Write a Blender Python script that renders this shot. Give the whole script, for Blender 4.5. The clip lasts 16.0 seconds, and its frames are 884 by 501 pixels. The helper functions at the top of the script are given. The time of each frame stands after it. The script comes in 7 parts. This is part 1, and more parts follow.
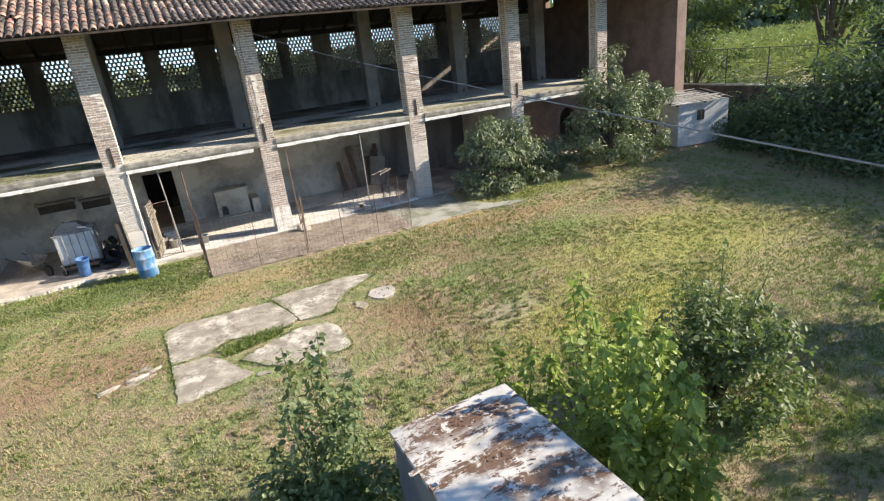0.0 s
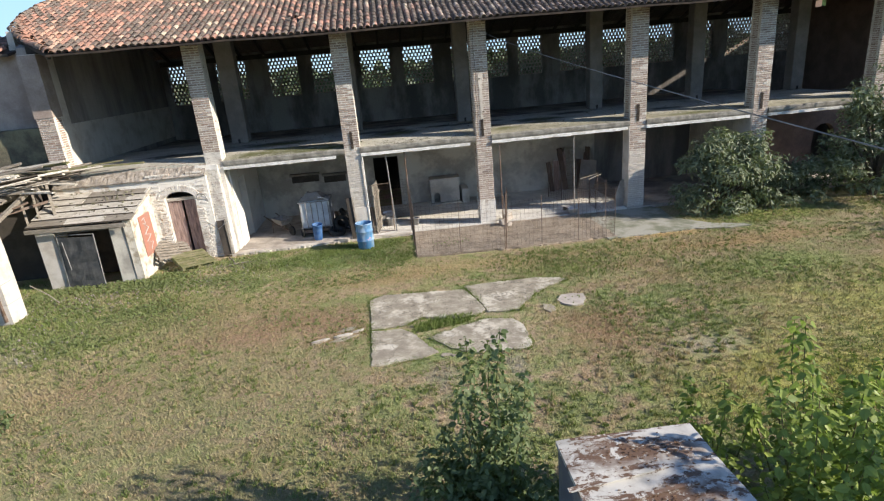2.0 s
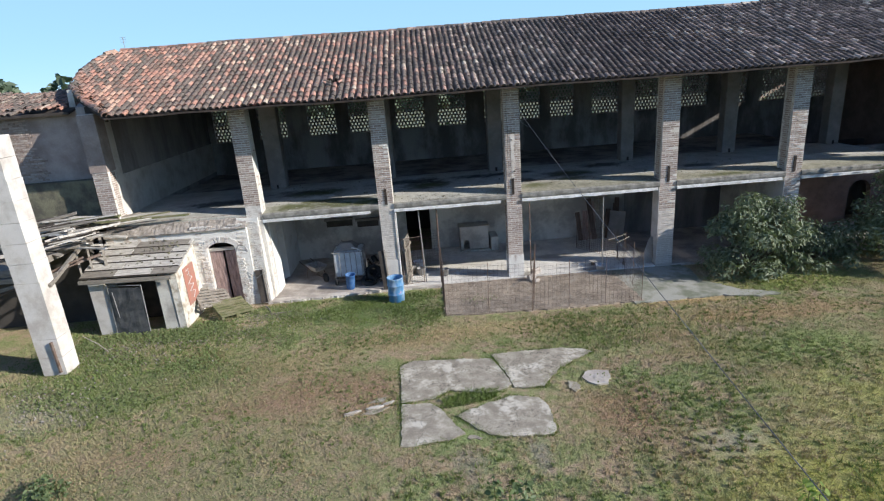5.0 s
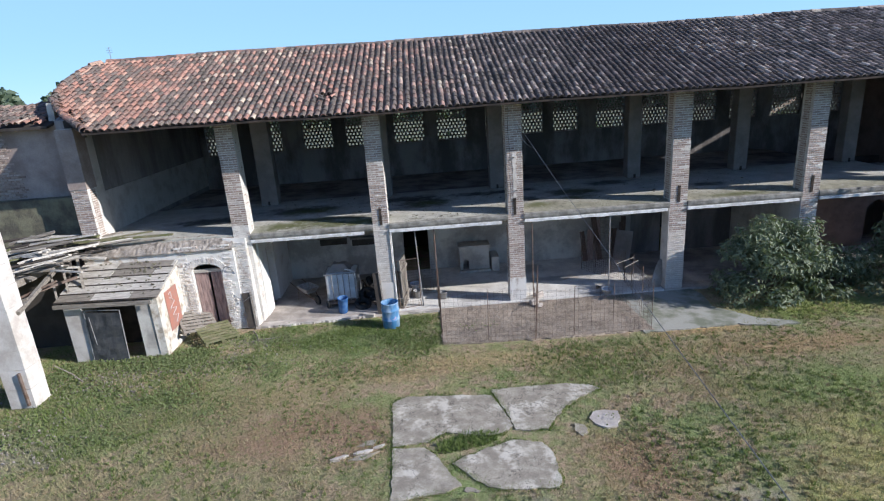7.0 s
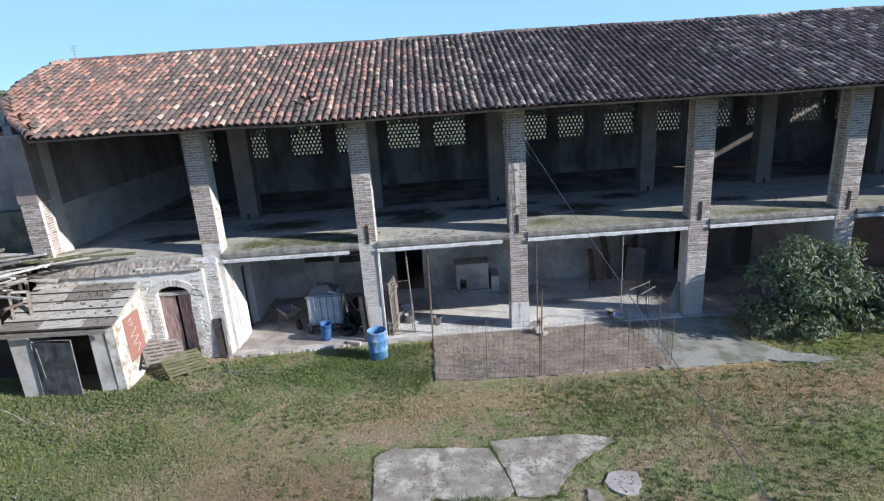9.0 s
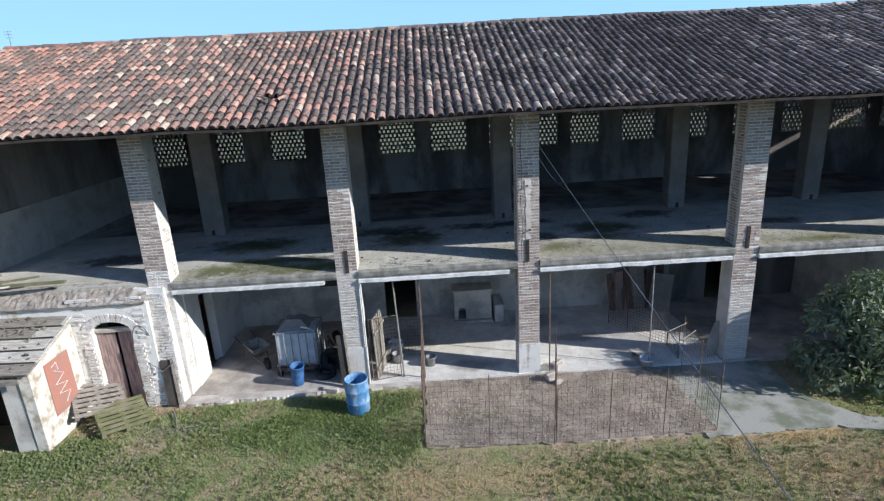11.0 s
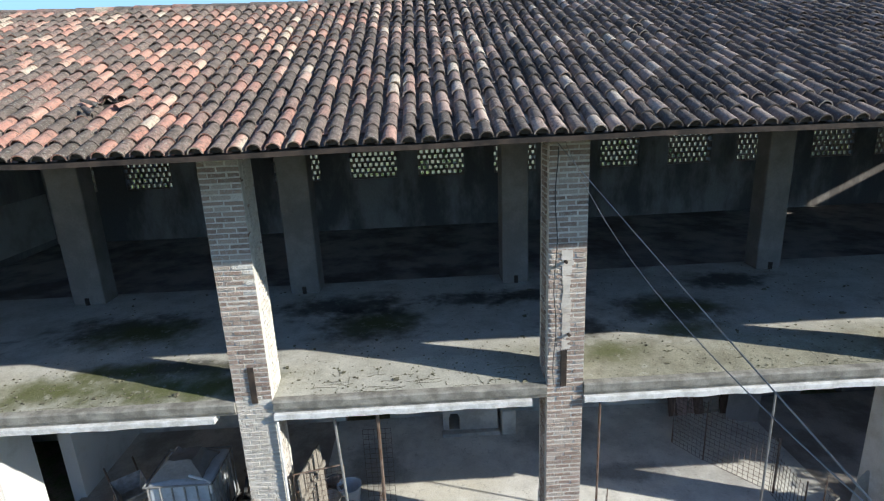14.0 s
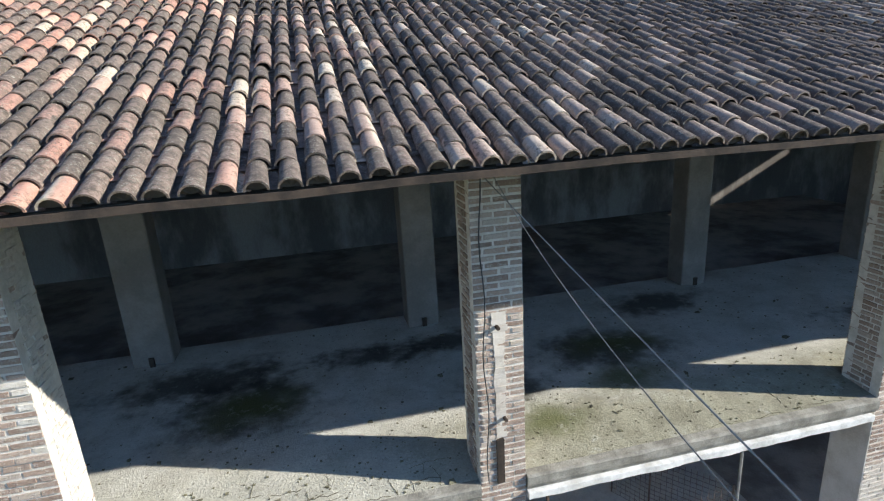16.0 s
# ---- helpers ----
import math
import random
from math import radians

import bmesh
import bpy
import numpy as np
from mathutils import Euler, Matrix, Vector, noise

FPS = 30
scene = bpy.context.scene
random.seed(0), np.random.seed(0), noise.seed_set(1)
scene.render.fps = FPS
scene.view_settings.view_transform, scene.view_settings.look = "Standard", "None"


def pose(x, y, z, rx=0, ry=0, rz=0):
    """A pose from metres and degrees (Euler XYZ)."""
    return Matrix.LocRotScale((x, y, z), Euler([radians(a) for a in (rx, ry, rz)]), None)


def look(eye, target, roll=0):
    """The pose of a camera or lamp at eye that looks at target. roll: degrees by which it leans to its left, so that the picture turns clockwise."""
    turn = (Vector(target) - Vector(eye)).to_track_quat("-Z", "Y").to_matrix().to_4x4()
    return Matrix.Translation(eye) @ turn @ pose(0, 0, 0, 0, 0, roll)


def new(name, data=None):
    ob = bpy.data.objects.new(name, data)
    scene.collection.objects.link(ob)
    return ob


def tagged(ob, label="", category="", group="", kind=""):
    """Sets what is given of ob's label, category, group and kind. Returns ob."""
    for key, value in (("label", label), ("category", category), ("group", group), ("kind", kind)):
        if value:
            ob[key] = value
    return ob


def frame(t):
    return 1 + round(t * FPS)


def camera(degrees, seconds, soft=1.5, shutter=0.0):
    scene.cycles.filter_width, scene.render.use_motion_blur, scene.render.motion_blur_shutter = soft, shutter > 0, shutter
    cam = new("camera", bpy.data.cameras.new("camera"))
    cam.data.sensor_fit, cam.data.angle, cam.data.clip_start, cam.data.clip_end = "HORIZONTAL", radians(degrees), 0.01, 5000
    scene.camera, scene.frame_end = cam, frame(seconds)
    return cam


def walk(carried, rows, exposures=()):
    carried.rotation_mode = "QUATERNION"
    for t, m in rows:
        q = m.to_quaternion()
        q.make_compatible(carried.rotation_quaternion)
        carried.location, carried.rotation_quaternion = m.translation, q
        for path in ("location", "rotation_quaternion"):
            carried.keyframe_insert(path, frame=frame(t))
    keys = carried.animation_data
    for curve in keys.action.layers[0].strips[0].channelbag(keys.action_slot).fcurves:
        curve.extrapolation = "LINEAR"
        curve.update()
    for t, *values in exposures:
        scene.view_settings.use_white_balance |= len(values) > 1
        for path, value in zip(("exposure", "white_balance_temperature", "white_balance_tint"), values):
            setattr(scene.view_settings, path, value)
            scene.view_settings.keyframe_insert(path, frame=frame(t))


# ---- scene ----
cam = camera(77.4, 16.0, soft=1.2)
PATH = [
    (0, (-2.918, -18.959, 5.576), (-2.11, -17.27, 4.872), -6.6),
    (0.5, (-2.982, -18.983, 5.575), (-2.406, -17.193, 4.894), -6.2),
    (1, (-2.971, -19.006, 5.564), (-2.651, -17.146, 4.903), -5.7),
    (1.5, (-2.915, -19.003, 5.553), (-2.719, -17.121, 4.904), -5.3),
    (2, (-2.885, -18.994, 5.626), (-2.748, -17.104, 4.987), -5.1),
    (2.5, (-2.896, -19.02, 5.965), (-2.789, -17.126, 5.332), -4.9),
    (3, (-2.846, -19.05, 6.299), (-2.768, -17.151, 5.675), -4.8),
    (3.5, (-2.876, -19.056, 6.605), (-2.809, -17.156, 5.986), -4.6),
    (4, (-2.864, -19.036, 6.948), (-2.816, -17.134, 6.332), -4.6),
    (6.5, (-2.767, -18.249, 7.605), (-2.722, -16.339, 7.01), -4.2),
    (7, (-2.663, -17.813, 7.543), (-2.621, -15.9, 6.96), -4.1),
    (7.5, (-2.585, -17.337, 7.591), (-2.544, -15.424, 7.007), -4.0),
    (8, (-2.509, -16.831, 7.598), (-2.466, -14.918, 7.016), -3.9),
    (8.5, (-2.435, -16.366, 7.583), (-2.393, -14.452, 7.005), -3.8),
    (9, (-2.374, -15.846, 7.545), (-2.334, -13.931, 6.97), -3.8),
    (9.2, (-2.33, -15.67, 7.5), (-2.292, -13.753, 6.93), -3.8),
    (11.5, (-2.068, -11.999, 7.494), (-2.028, -10.085, 6.914), -3.1),
    (12, (-1.967, -11.038, 7.445), (-1.929, -9.122, 6.873), -3.1),
    (12.5, (-1.856, -10.002, 7.426), (-1.817, -8.085, 6.859), -2.9),
    (13, (-1.77, -9.037, 7.426), (-1.727, -7.121, 6.857), -2.9),
    (13.5, (-1.678, -8.017, 7.387), (-1.634, -6.098, 6.824), -2.9),
    (14, (-1.596, -7.122, 7.361), (-1.552, -5.201, 6.805), -2.6),
    (14.5, (-1.535, -6.371, 7.372), (-1.49, -4.451, 6.813), -2.5),
    (15, (-1.498, -5.877, 7.376), (-1.448, -3.958, 6.813), -2.4),
    (15.5, (-1.428, -5.404, 7.401), (-1.243, -3.495, 6.837), -2.7),
    (16, (-1.374, -4.939, 7.44), (-0.959, -3.068, 6.869), -3.4),
]
walk(cam, [(t, look(eye, aim, roll)) for t, eye, aim, roll in PATH],
     [(0, 1.28, 7000, 12), (1.5, 0.8, 6800, 12), (2.5, 0.79, 6600, 11), (3.5, 0.68, 6350, 10), (7.0, 0.52, 5750, 14), (9.0, 0.54, 5700, 13), (12.5, 0.62, 5780, 9), (14.5, 0.78, 6100, 7), (16, 1.0, 6220, 8)])

# world, sun and sky
SUN_FROM = Vector((2.75, -1.0, 1.40)).normalized()
world = bpy.data.worlds.new("sky")
scene.world = world
world.use_nodes = True
wn = world.node_tree
wn.nodes.clear()
w_out, w_bg, w_sky = wn.nodes.new("ShaderNodeOutputWorld"), wn.nodes.new("ShaderNodeBackground"), wn.nodes.new("ShaderNodeTexSky")
w_sky.sky_type, w_sky.sun_disc = "NISHITA", False
w_sky.sun_elevation = math.asin(SUN_FROM.z)
w_sky.sun_rotation = math.atan2(SUN_FROM.x, SUN_FROM.y)
w_sky.air_density, w_sky.dust_density, w_sky.ozone_density = 1.0, 0.0, 2.0
w_sky.altitude = 4500
w_bg.inputs["Strength"].default_value = 0.15
# hazy blue limit on the horizon's brightness
w_cap = wn.nodes.new("ShaderNodeMix")
w_cap.data_type, w_cap.blend_type = "RGBA", "DARKEN"
w_cap.inputs["Factor"].default_value = 0.85
w_cap.inputs[7].default_value = (1.95, 3.3, 4.35, 1)
wn.links.new(w_sky.outputs[0], w_cap.inputs[6])
wn.links.new(w_cap.outputs[2], w_bg.inputs[0])
wn.links.new(w_bg.outputs[0], w_out.inputs[0])
sun_data = bpy.data.lights.new("sun", "SUN")
sun_data.energy, sun_data.angle, sun_data.color = 4.3, radians(0.6), (1.0, 0.93, 0.82)
sun = new("sun", sun_data)
sun.matrix_world = look(SUN_FROM * 60, (0, 0, 0))


# ---- materials ----
class Nodes:
    """Small builder for node materials in world space."""

    def __init__(self, name, rough=0.9, metal=0.0):
        self.mat = bpy.data.materials.new(name)
        self.mat.use_nodes = True
        self.t = self.mat.node_tree
        self.b = self.t.nodes["Principled BSDF"]
        self.b.inputs["Roughness"].default_value = rough
        self.b.inputs["Metallic"].default_value = metal
        self.b.inputs["Specular IOR Level"].default_value = 0.25
        self.geo = self.t.nodes.new("ShaderNodeNewGeometry")
        self.pos = self.geo.outputs["Position"]

    def link(self, a, b):
        self.t.links.new(a, b)

    def set(self, socket, v):
        if isinstance(v, (int, float)):
            socket.default_value = v
        elif isinstance(v, (tuple, list)):
            socket.default_value = (*v, 1)[:len(socket.default_value)]
        else:
            self.link(v, socket)

    def noise(self, scale, detail=4.0, rough=0.6, stretch=None, distort=0.0):
        n = self.t.nodes.new("ShaderNodeTexNoise")
        n.inputs["Scale"].default_value, n.inputs["Detail"].default_value = scale, detail
        n.inputs["Roughness"].default_value, n.inputs["Distortion"].default_value = rough, distort
        src = self.pos
        if stretch:
            m = self.t.nodes.new("ShaderNodeMapping")
            m.inputs["Scale"].default_value = stretch
            self.link(self.pos, m.inputs["Vector"])
            src = m.outputs[0]
        self.link(src, n.inputs["Vector"])
        return n.outputs["Fac"]

    def ramp(self, fac, lo, hi):
        n = self.t.nodes.new("ShaderNodeMapRange")
        n.interpolation_type = "SMOOTHSTEP"
        self.set(n.inputs["Value"], fac)
        n.inputs["From Min"].default_value, n.inputs["From Max"].default_value = lo, hi
        return n.outputs[0]

    def mix(self, fac, a, b, kind="MIX"):
        n = self.t.nodes.new("ShaderNodeMix")
        n.data_type, n.blend_type = "RGBA", kind
        self.set(n.inputs[0], fac)
        self.set(n.inputs[6], a)
        self.set(n.inputs[7], b)
        return n.outputs[2]

    def math(self, op, a, b=0.0):
        n = self.t.nodes.new("ShaderNodeMath")
        n.operation = op
        self.set(n.inputs[0], a)
        self.set(n.inputs[1], b)
        return n.outputs[0]

    def axis(self, k):
        n = self.t.nodes.new("ShaderNodeSeparateXYZ")
        self.link(self.pos, n.inputs[0])
        return n.outputs[k]

    def spot(self, x, y, rx, ry, soft=0.5, wobble=0.5, wscale=1.2):
        """A blotch of uneven outline on the plan."""
        n = self.t.nodes.new("ShaderNodeVectorMath")
        n.operation = "SUBTRACT"
        self.link(self.pos, n.inputs[0])
        n.inputs[1].default_value = (x, y, 0)
        m = self.t.nodes.new("ShaderNodeVectorMath")
        m.operation = "MULTIPLY"
        self.link(n.outputs[0], m.inputs[0])
        m.inputs[1].default_value = (1 / rx, 1 / ry, 0)
        d = self.t.nodes.new("ShaderNodeVectorMath")
        d.operation = "LENGTH"
        self.link(m.outputs[0], d.inputs[0])
        w = self.math("MULTIPLY", self.math("SUBTRACT", self.noise(wscale, 3), 0.5), wobble * 2.5)
        return self.ramp(self.math("ADD", d.outputs["Value"], w), 1 + soft / 2, 1 - soft)

    def random(self, pieces):
        if pieces:
            return self.geo.outputs["Random Per Island"]
        return self.t.nodes.new("ShaderNodeObjectInfo").outputs["Random"]

    def colours(self, fac, stops):
        n = self.t.nodes.new("ShaderNodeValToRGB")
        while len(n.color_ramp.elements) < len(stops):
            n.color_ramp.elements.new(0.5)
        for e, (p, c) in zip(n.color_ramp.elements, stops):
            e.position, e.color = p, (*c, 1)
        self.link(fac, n.inputs[0])
        return n.outputs[0]

    def done(self, colour, bump=None, strength=0.3, distance=0.02):
        self.set(self.b.inputs["Base Color"], colour)
        if bump is not None:
            n = self.t.nodes.new("ShaderNodeBump")
            n.inputs["Strength"].default_value, n.inputs["Distance"].default_value = strength, distance
            self.link(bump, n.inputs["Height"])
            self.link(n.outputs[0], self.b.inputs["Normal"])
        return self.mat


def two_tone(name, a, b, scale=2.0, fine=30.0, rough=0.9, bump=0.3, metal=0.0, lo=0.35, hi=0.65, stretch=None, grain=0.35):
    """Blotches of two colours with a fine grain over them."""
    n = Nodes(name, rough, metal)
    f = n.noise(fine, 5, 0.7, stretch)
    col = n.mix(n.ramp(n.noise(scale, 5, 0.65, stretch), lo, hi), a, b)
    col = n.mix(grain, col, n.mix(f, (0.25, 0.25, 0.25), (0.95, 0.95, 0.95)), "OVERLAY")
    return n.done(col, f, bump)


def leaf_material(name, dark, light, rough=0.55, thin=0.35):
    n = Nodes(name, rough)
    f = n.math("ADD", n.math("MULTIPLY", n.random(True), 0.7), n.math("MULTIPLY", n.noise(1.6, 2), 0.4))
    col = n.mix(f, dark, light)
    n.b.inputs["Specular IOR Level"].default_value = 0.35
    n.done(col)
    tr = n.t.nodes.new("ShaderNodeBsdfTranslucent")
    n.link(n.mix(0.5, col, (0.25, 0.4, 0.05)), tr.inputs[0])
    sh = n.t.nodes.new("ShaderNodeMixShader")
    sh.inputs[0].default_value = thin
    n.link(n.b.outputs[0], sh.inputs[1])
    n.link(tr.outputs[0], sh.inputs[2])
    n.link(sh.outputs[0], n.t.nodes["Material Output"].inputs[0])
    return n.mat


def concrete_material():
    """Old yard concrete: dark algae blots, worn pale patches and hair cracks."""
    n = Nodes("weathered_concrete", 0.95)
    fine, mid = n.noise(38, 6, 0.75), n.noise(2.6, 6, 0.7)
    col = n.mix(n.ramp(mid, 0.36, 0.62), (0.30, 0.262, 0.205), (0.45, 0.40, 0.315))
    col = n.mix(n.math("MULTIPLY", n.ramp(n.noise(1.3, 5, 0.7), 0.5, 0.64), 0.8), col, (0.70, 0.645, 0.54))
    col = n.mix(n.math("MULTIPLY", n.ramp(n.noise(7, 6, 0.8), 0.56, 0.7), 0.6), col, (0.13, 0.125, 0.095))
    crack = n.math("ABSOLUTE", n.math("SUBTRACT", n.noise(0.75, 6, 0.6), 0.5))
    col = n.mix(n.math("MULTIPLY", n.ramp(crack, 0.006, 0.001), 0.7), col, (0.08, 0.075, 0.06))
    col = n.mix(0.55, col, n.mix(fine, (0.1, 0.1, 0.1), (0.95, 0.95, 0.95)), "OVERLAY")
    return n.done(col, n.math("ADD", fine, mid), 0.6, 0.02)


def meadow_colour(n):
    """Patches of the meadow: green, yellowed and bare reddish-brown places."""
    big, mid = n.noise(0.22, 4), n.noise(1.3, 5, 0.7)
    col = n.mix(n.ramp(big, 0.38, 0.62), (0.25, 0.295, 0.11), (0.38, 0.325, 0.165))
    col = n.mix(n.ramp(mid, 0.42, 0.62), col, (0.44, 0.315, 0.205))
    for x, y, rx, ry, c in ((-9.0, -9.5, 5.0, 3.2, (0.275, 0.23, 0.125)), (-6.3, -6.6, 2.8, 1.3, (0.33, 0.195, 0.125)), (-4.6, -7.2, 0.9, 0.7, (0.36, 0.21, 0.14)), (3.2, -5.2, 1.2, 0.5, (0.36, 0.22, 0.14)), (5.5, -7.4, 1.6, 0.5, (0.36, 0.235, 0.15)), (-5.0, -12.5, 3.0, 1.6, (0.26, 0.225, 0.11)), (-7.5, -5.0, 2.4, 0.9, (0.36, 0.26, 0.14)), (-1.6, -3.95, 4.6, 0.6, (0.46, 0.33, 0.17)), (-3.5, -4.3, 2.2, 0.45, (0.42, 0.30, 0.16)),
                            (-9.6, -4.2, 0.9, 0.5, (0.32, 0.19, 0.1)), (1.2, -8.6, 1.2, 1.3, (0.36, 0.22, 0.13)),
                            (4.6, -4.2, 2.4, 0.6, (0.38, 0.29, 0.15)), (-9.5, -8.6, 1.7, 0.8, (0.34, 0.235, 0.14)), (11.0, -6.0, 2.6, 0.7, (0.36, 0.23, 0.14)), (4.3, -6.3, 1.5, 0.6, (0.34, 0.24, 0.13)), (-10.3, -5.6, 0.8, 0.5, (0.4, 0.24, 0.15)),
                            (-2.4, -9.9, 0.3, 0.6, (0.34, 0.28, 0.21)), (7.5, -4.4, 3.2, 0.7, (0.42, 0.27, 0.14)), (5.2, -3.0, 1.6, 0.5, (0.52, 0.33, 0.15)), (9.5, -7.0, 3.0, 0.8, (0.40, 0.285, 0.16)), (6.0, -9.2, 2.0, 0.7, (0.42, 0.33, 0.19)), (2.95, -9.85, 0.85, 0.5, (0.36, 0.3, 0.24)), (-13.0, -6.4, 1.7, 0.9, (0.44, 0.355, 0.27)), (-12.2, -3.2, 1.6, 0.8, (0.30, 0.24, 0.17)), (-9.6, -2.6, 1.2, 0.6, (0.31, 0.25, 0.18)), (-8.2, -1.4, 1.3, 0.35, (0.33, 0.28, 0.21)), (-0.95, -9.75, 0.25, 0.5, (0.36, 0.3, 0.25))):
        col = n.mix(n.math("MULTIPLY", n.spot(x, y, rx, ry, 0.9, 0.7), 0.82), col, c)
    for x, y, rx, ry, c in ((-5.2, -1.8, 3.0, 1.2, (0.085, 0.155, 0.035)), (-11.5, -5.2, 4.0, 2.0, (0.13, 0.165, 0.055)),
                            (4.5, -11.5, 3.0, 1.6, (0.40, 0.385, 0.07)), (9.5, -2.3, 3.2, 0.8, (0.2, 0.23, 0.035)),
                            (1.5, -5.0, 2.0, 0.7, (0.23, 0.25, 0.085)), (9.0, -9.4, 5.0, 2.4, (0.42, 0.40, 0.10)), (6.8, -6.4, 2.6, 1.1, (0.24, 0.31, 0.09))):
        col = n.mix(n.math("MULTIPLY", n.spot(x, y, rx, ry, 0.9, 0.6), 0.8), col, c)
    mottle = n.noise(3.4, 5, 0.8)
    col = n.mix(n.math("MULTIPLY", n.ramp(mottle, 0.5, 0.62), 0.4), col, (0.21, 0.255, 0.085))
    col = n.mix(n.math("MULTIPLY", n.ramp(mottle, 0.46, 0.36), 0.4), col, (0.42, 0.33, 0.18))
    # far fields lose saturation, with distance haze put into their colour
    far = n.ramp(n.math("ABSOLUTE", n.axis(1)), 40, 90)
    col = n.mix(far, col, (0.26, 0.29, 0.15))
    return n.mix(1.0, col, (1.11, 1.14, 1.2), "MULTIPLY")


def ground_material():
    n = Nodes("meadow_soil", 1.0)
    fine = n.noise(26, 5, 0.75)
    col = meadow_colour(n)
    rear = n.ramp(n.axis(1), 11.2, 13.0)
    col = n.mix(rear, col, (0.17, 0.19, 0.12))
    col = n.mix(n.math("MULTIPLY", n.ramp(n.axis(1), -15.0, -20.0), 0.6), col, (0.24, 0.25, 0.11))
    tuft = n.noise(9, 5, 0.75)
    col = n.mix(n.math("MULTIPLY", n.ramp(tuft, 0.5, 0.66), 0.5), col, (0.19, 0.21, 0.07))
    col = n.mix(n.math("MULTIPLY", n.ramp(tuft, 0.46, 0.34), 0.5), col, (0.42, 0.33, 0.19))
    col = n.mix(0.75, col, n.mix(fine, (0.02, 0.02, 0.02), (1.0, 1.0, 1.0)), "OVERLAY")
    return n.done(col, n.math("ADD", fine, tuft), 1.0, 0.06)


def grass_material(name, green, mid, straw):
    """Short grass that follows the meadow's patches, with green and straw tufts."""
    n = Nodes(name, 0.9)
    f = n.math("ADD", n.math("MULTIPLY", n.random(True), 0.6), n.math("MULTIPLY", n.ramp(n.noise(6.5, 3, 0.6), 0.36, 0.64), 0.4))
    col = n.mix(0.68, n.colours(f, ((0.15, green), (0.5, mid), (0.85, straw))), meadow_colour(n))
    n.done(col)
    return n.mat


def tile_material(name, pieces):
    """Old roof tiles: orange and cream on the newer end, grey with lichen on the other."""
    n = Nodes(name, 0.95)
    r = n.random(pieces)
    patch = n.noise(0.55, 3)
    warm = n.ramp(n.axis(0), 3.6, -9.2)
    column = n.ramp(n.noise(1.0, 2, 0.5, (4.6, 0.35, 0.35)), 0.3, 0.7)
    f = n.math("ADD", n.math("MULTIPLY", r, 0.92), n.math("MULTIPLY", n.math("SUBTRACT", patch, 0.5), 0.42))
    f = n.math("ADD", f, n.math("MULTIPLY", n.math("SUBTRACT", column, 0.36), 0.24))
    f = n.math("ADD", f, n.math("MULTIPLY", n.math("SUBTRACT", warm, 0.4), 0.08))
    col = n.colours(f, ((0.0, (0.15, 0.12, 0.10)), (0.3, (0.22, 0.17, 0.14)), (0.5, (0.285, 0.21, 0.172)),
                        (0.64, (0.36, 0.225, 0.18)), (0.76, (0.49, 0.25, 0.185)), (0.9, (0.56, 0.32, 0.235)), (0.98, (0.60, 0.48, 0.36))))
    grey = n.colours(f, ((0.0, (0.10, 0.083, 0.074)), (0.4, (0.175, 0.142, 0.124)), (0.66, (0.26, 0.205, 0.176)), (0.84, (0.41, 0.32, 0.27)), (0.95, (0.56, 0.48, 0.39))))
    col = n.mix(n.ramp(n.math("ADD", warm, n.math("MULTIPLY", n.math("SUBTRACT", patch, 0.5), 0.8)), 0.1, 0.75), grey, col)
    # darker band, x 0.8 to 9.5: view-dependent sheen put into the tile colour
    old = n.math("MULTIPLY", n.math("MULTIPLY", n.ramp(n.axis(0), 0.8, 4.5), n.ramp(n.axis(0), 9.5, 5.5)), 0.52)
    col = n.mix(old, col, (0.085, 0.062, 0.06))
    newer = n.math("MULTIPLY", n.math("MULTIPLY", n.ramp(n.axis(0), -9.8, -12.8), n.ramp(n.axis(0), -15.4, -15.0)), n.ramp(n.math("ADD", n.noise(0.9, 3), n.math("MULTIPLY", r, 0.35)), 0.5, 0.75))
    col = n.mix(n.math("MULTIPLY", newer, 0.6), col, (0.50, 0.245, 0.165))
    col = n.mix(n.math("MULTIPLY", n.ramp(n.axis(0), -15.2, -15.6), 0.6), col, (0.17, 0.135, 0.11))
    lichen = n.math("MULTIPLY", n.ramp(n.noise(30, 6, 0.8), 0.54, 0.6), n.ramp(n.noise(3.0, 3), 0.35, 0.6))
    col = n.mix(n.math("MULTIPLY", lichen, n.math("ADD", 0.45, n.math("MULTIPLY", warm, 0.45))), col, (0.46, 0.45, 0.37))
    soot = n.ramp(n.noise(13, 6, 0.8), 0.44, 0.6)
    col = n.mix(n.math("MULTIPLY", soot, n.math("MULTIPLY", n.ramp(f, 0.95, 0.5), 0.62)), col, (0.06, 0.05, 0.043))
    moss = n.math("MULTIPLY", n.ramp(n.noise(24, 6, 0.85), 0.5, 0.58), n.ramp(n.noise(2.2, 4, 0.7), 0.34, 0.58))
    col = n.mix(n.math("MULTIPLY", moss, 0.72), col, (0.075, 0.066, 0.05))
    crust = n.math("MULTIPLY", n.ramp(n.noise(48, 5, 0.8), 0.58, 0.64), n.ramp(n.noise(4.0, 3, 0.6), 0.42, 0.6))
    col = n.mix(n.math("MULTIPLY", crust, 0.6), col, (0.50, 0.47, 0.40))
    grit = n.noise(70, 5, 0.8)
    col = n.mix(0.6, col, n.mix(grit, (0.1, 0.1, 0.1), (0.95, 0.95, 0.95)), "OVERLAY")
    return n.done(col, n.math("ADD", grit, lichen), 0.6, 0.012)


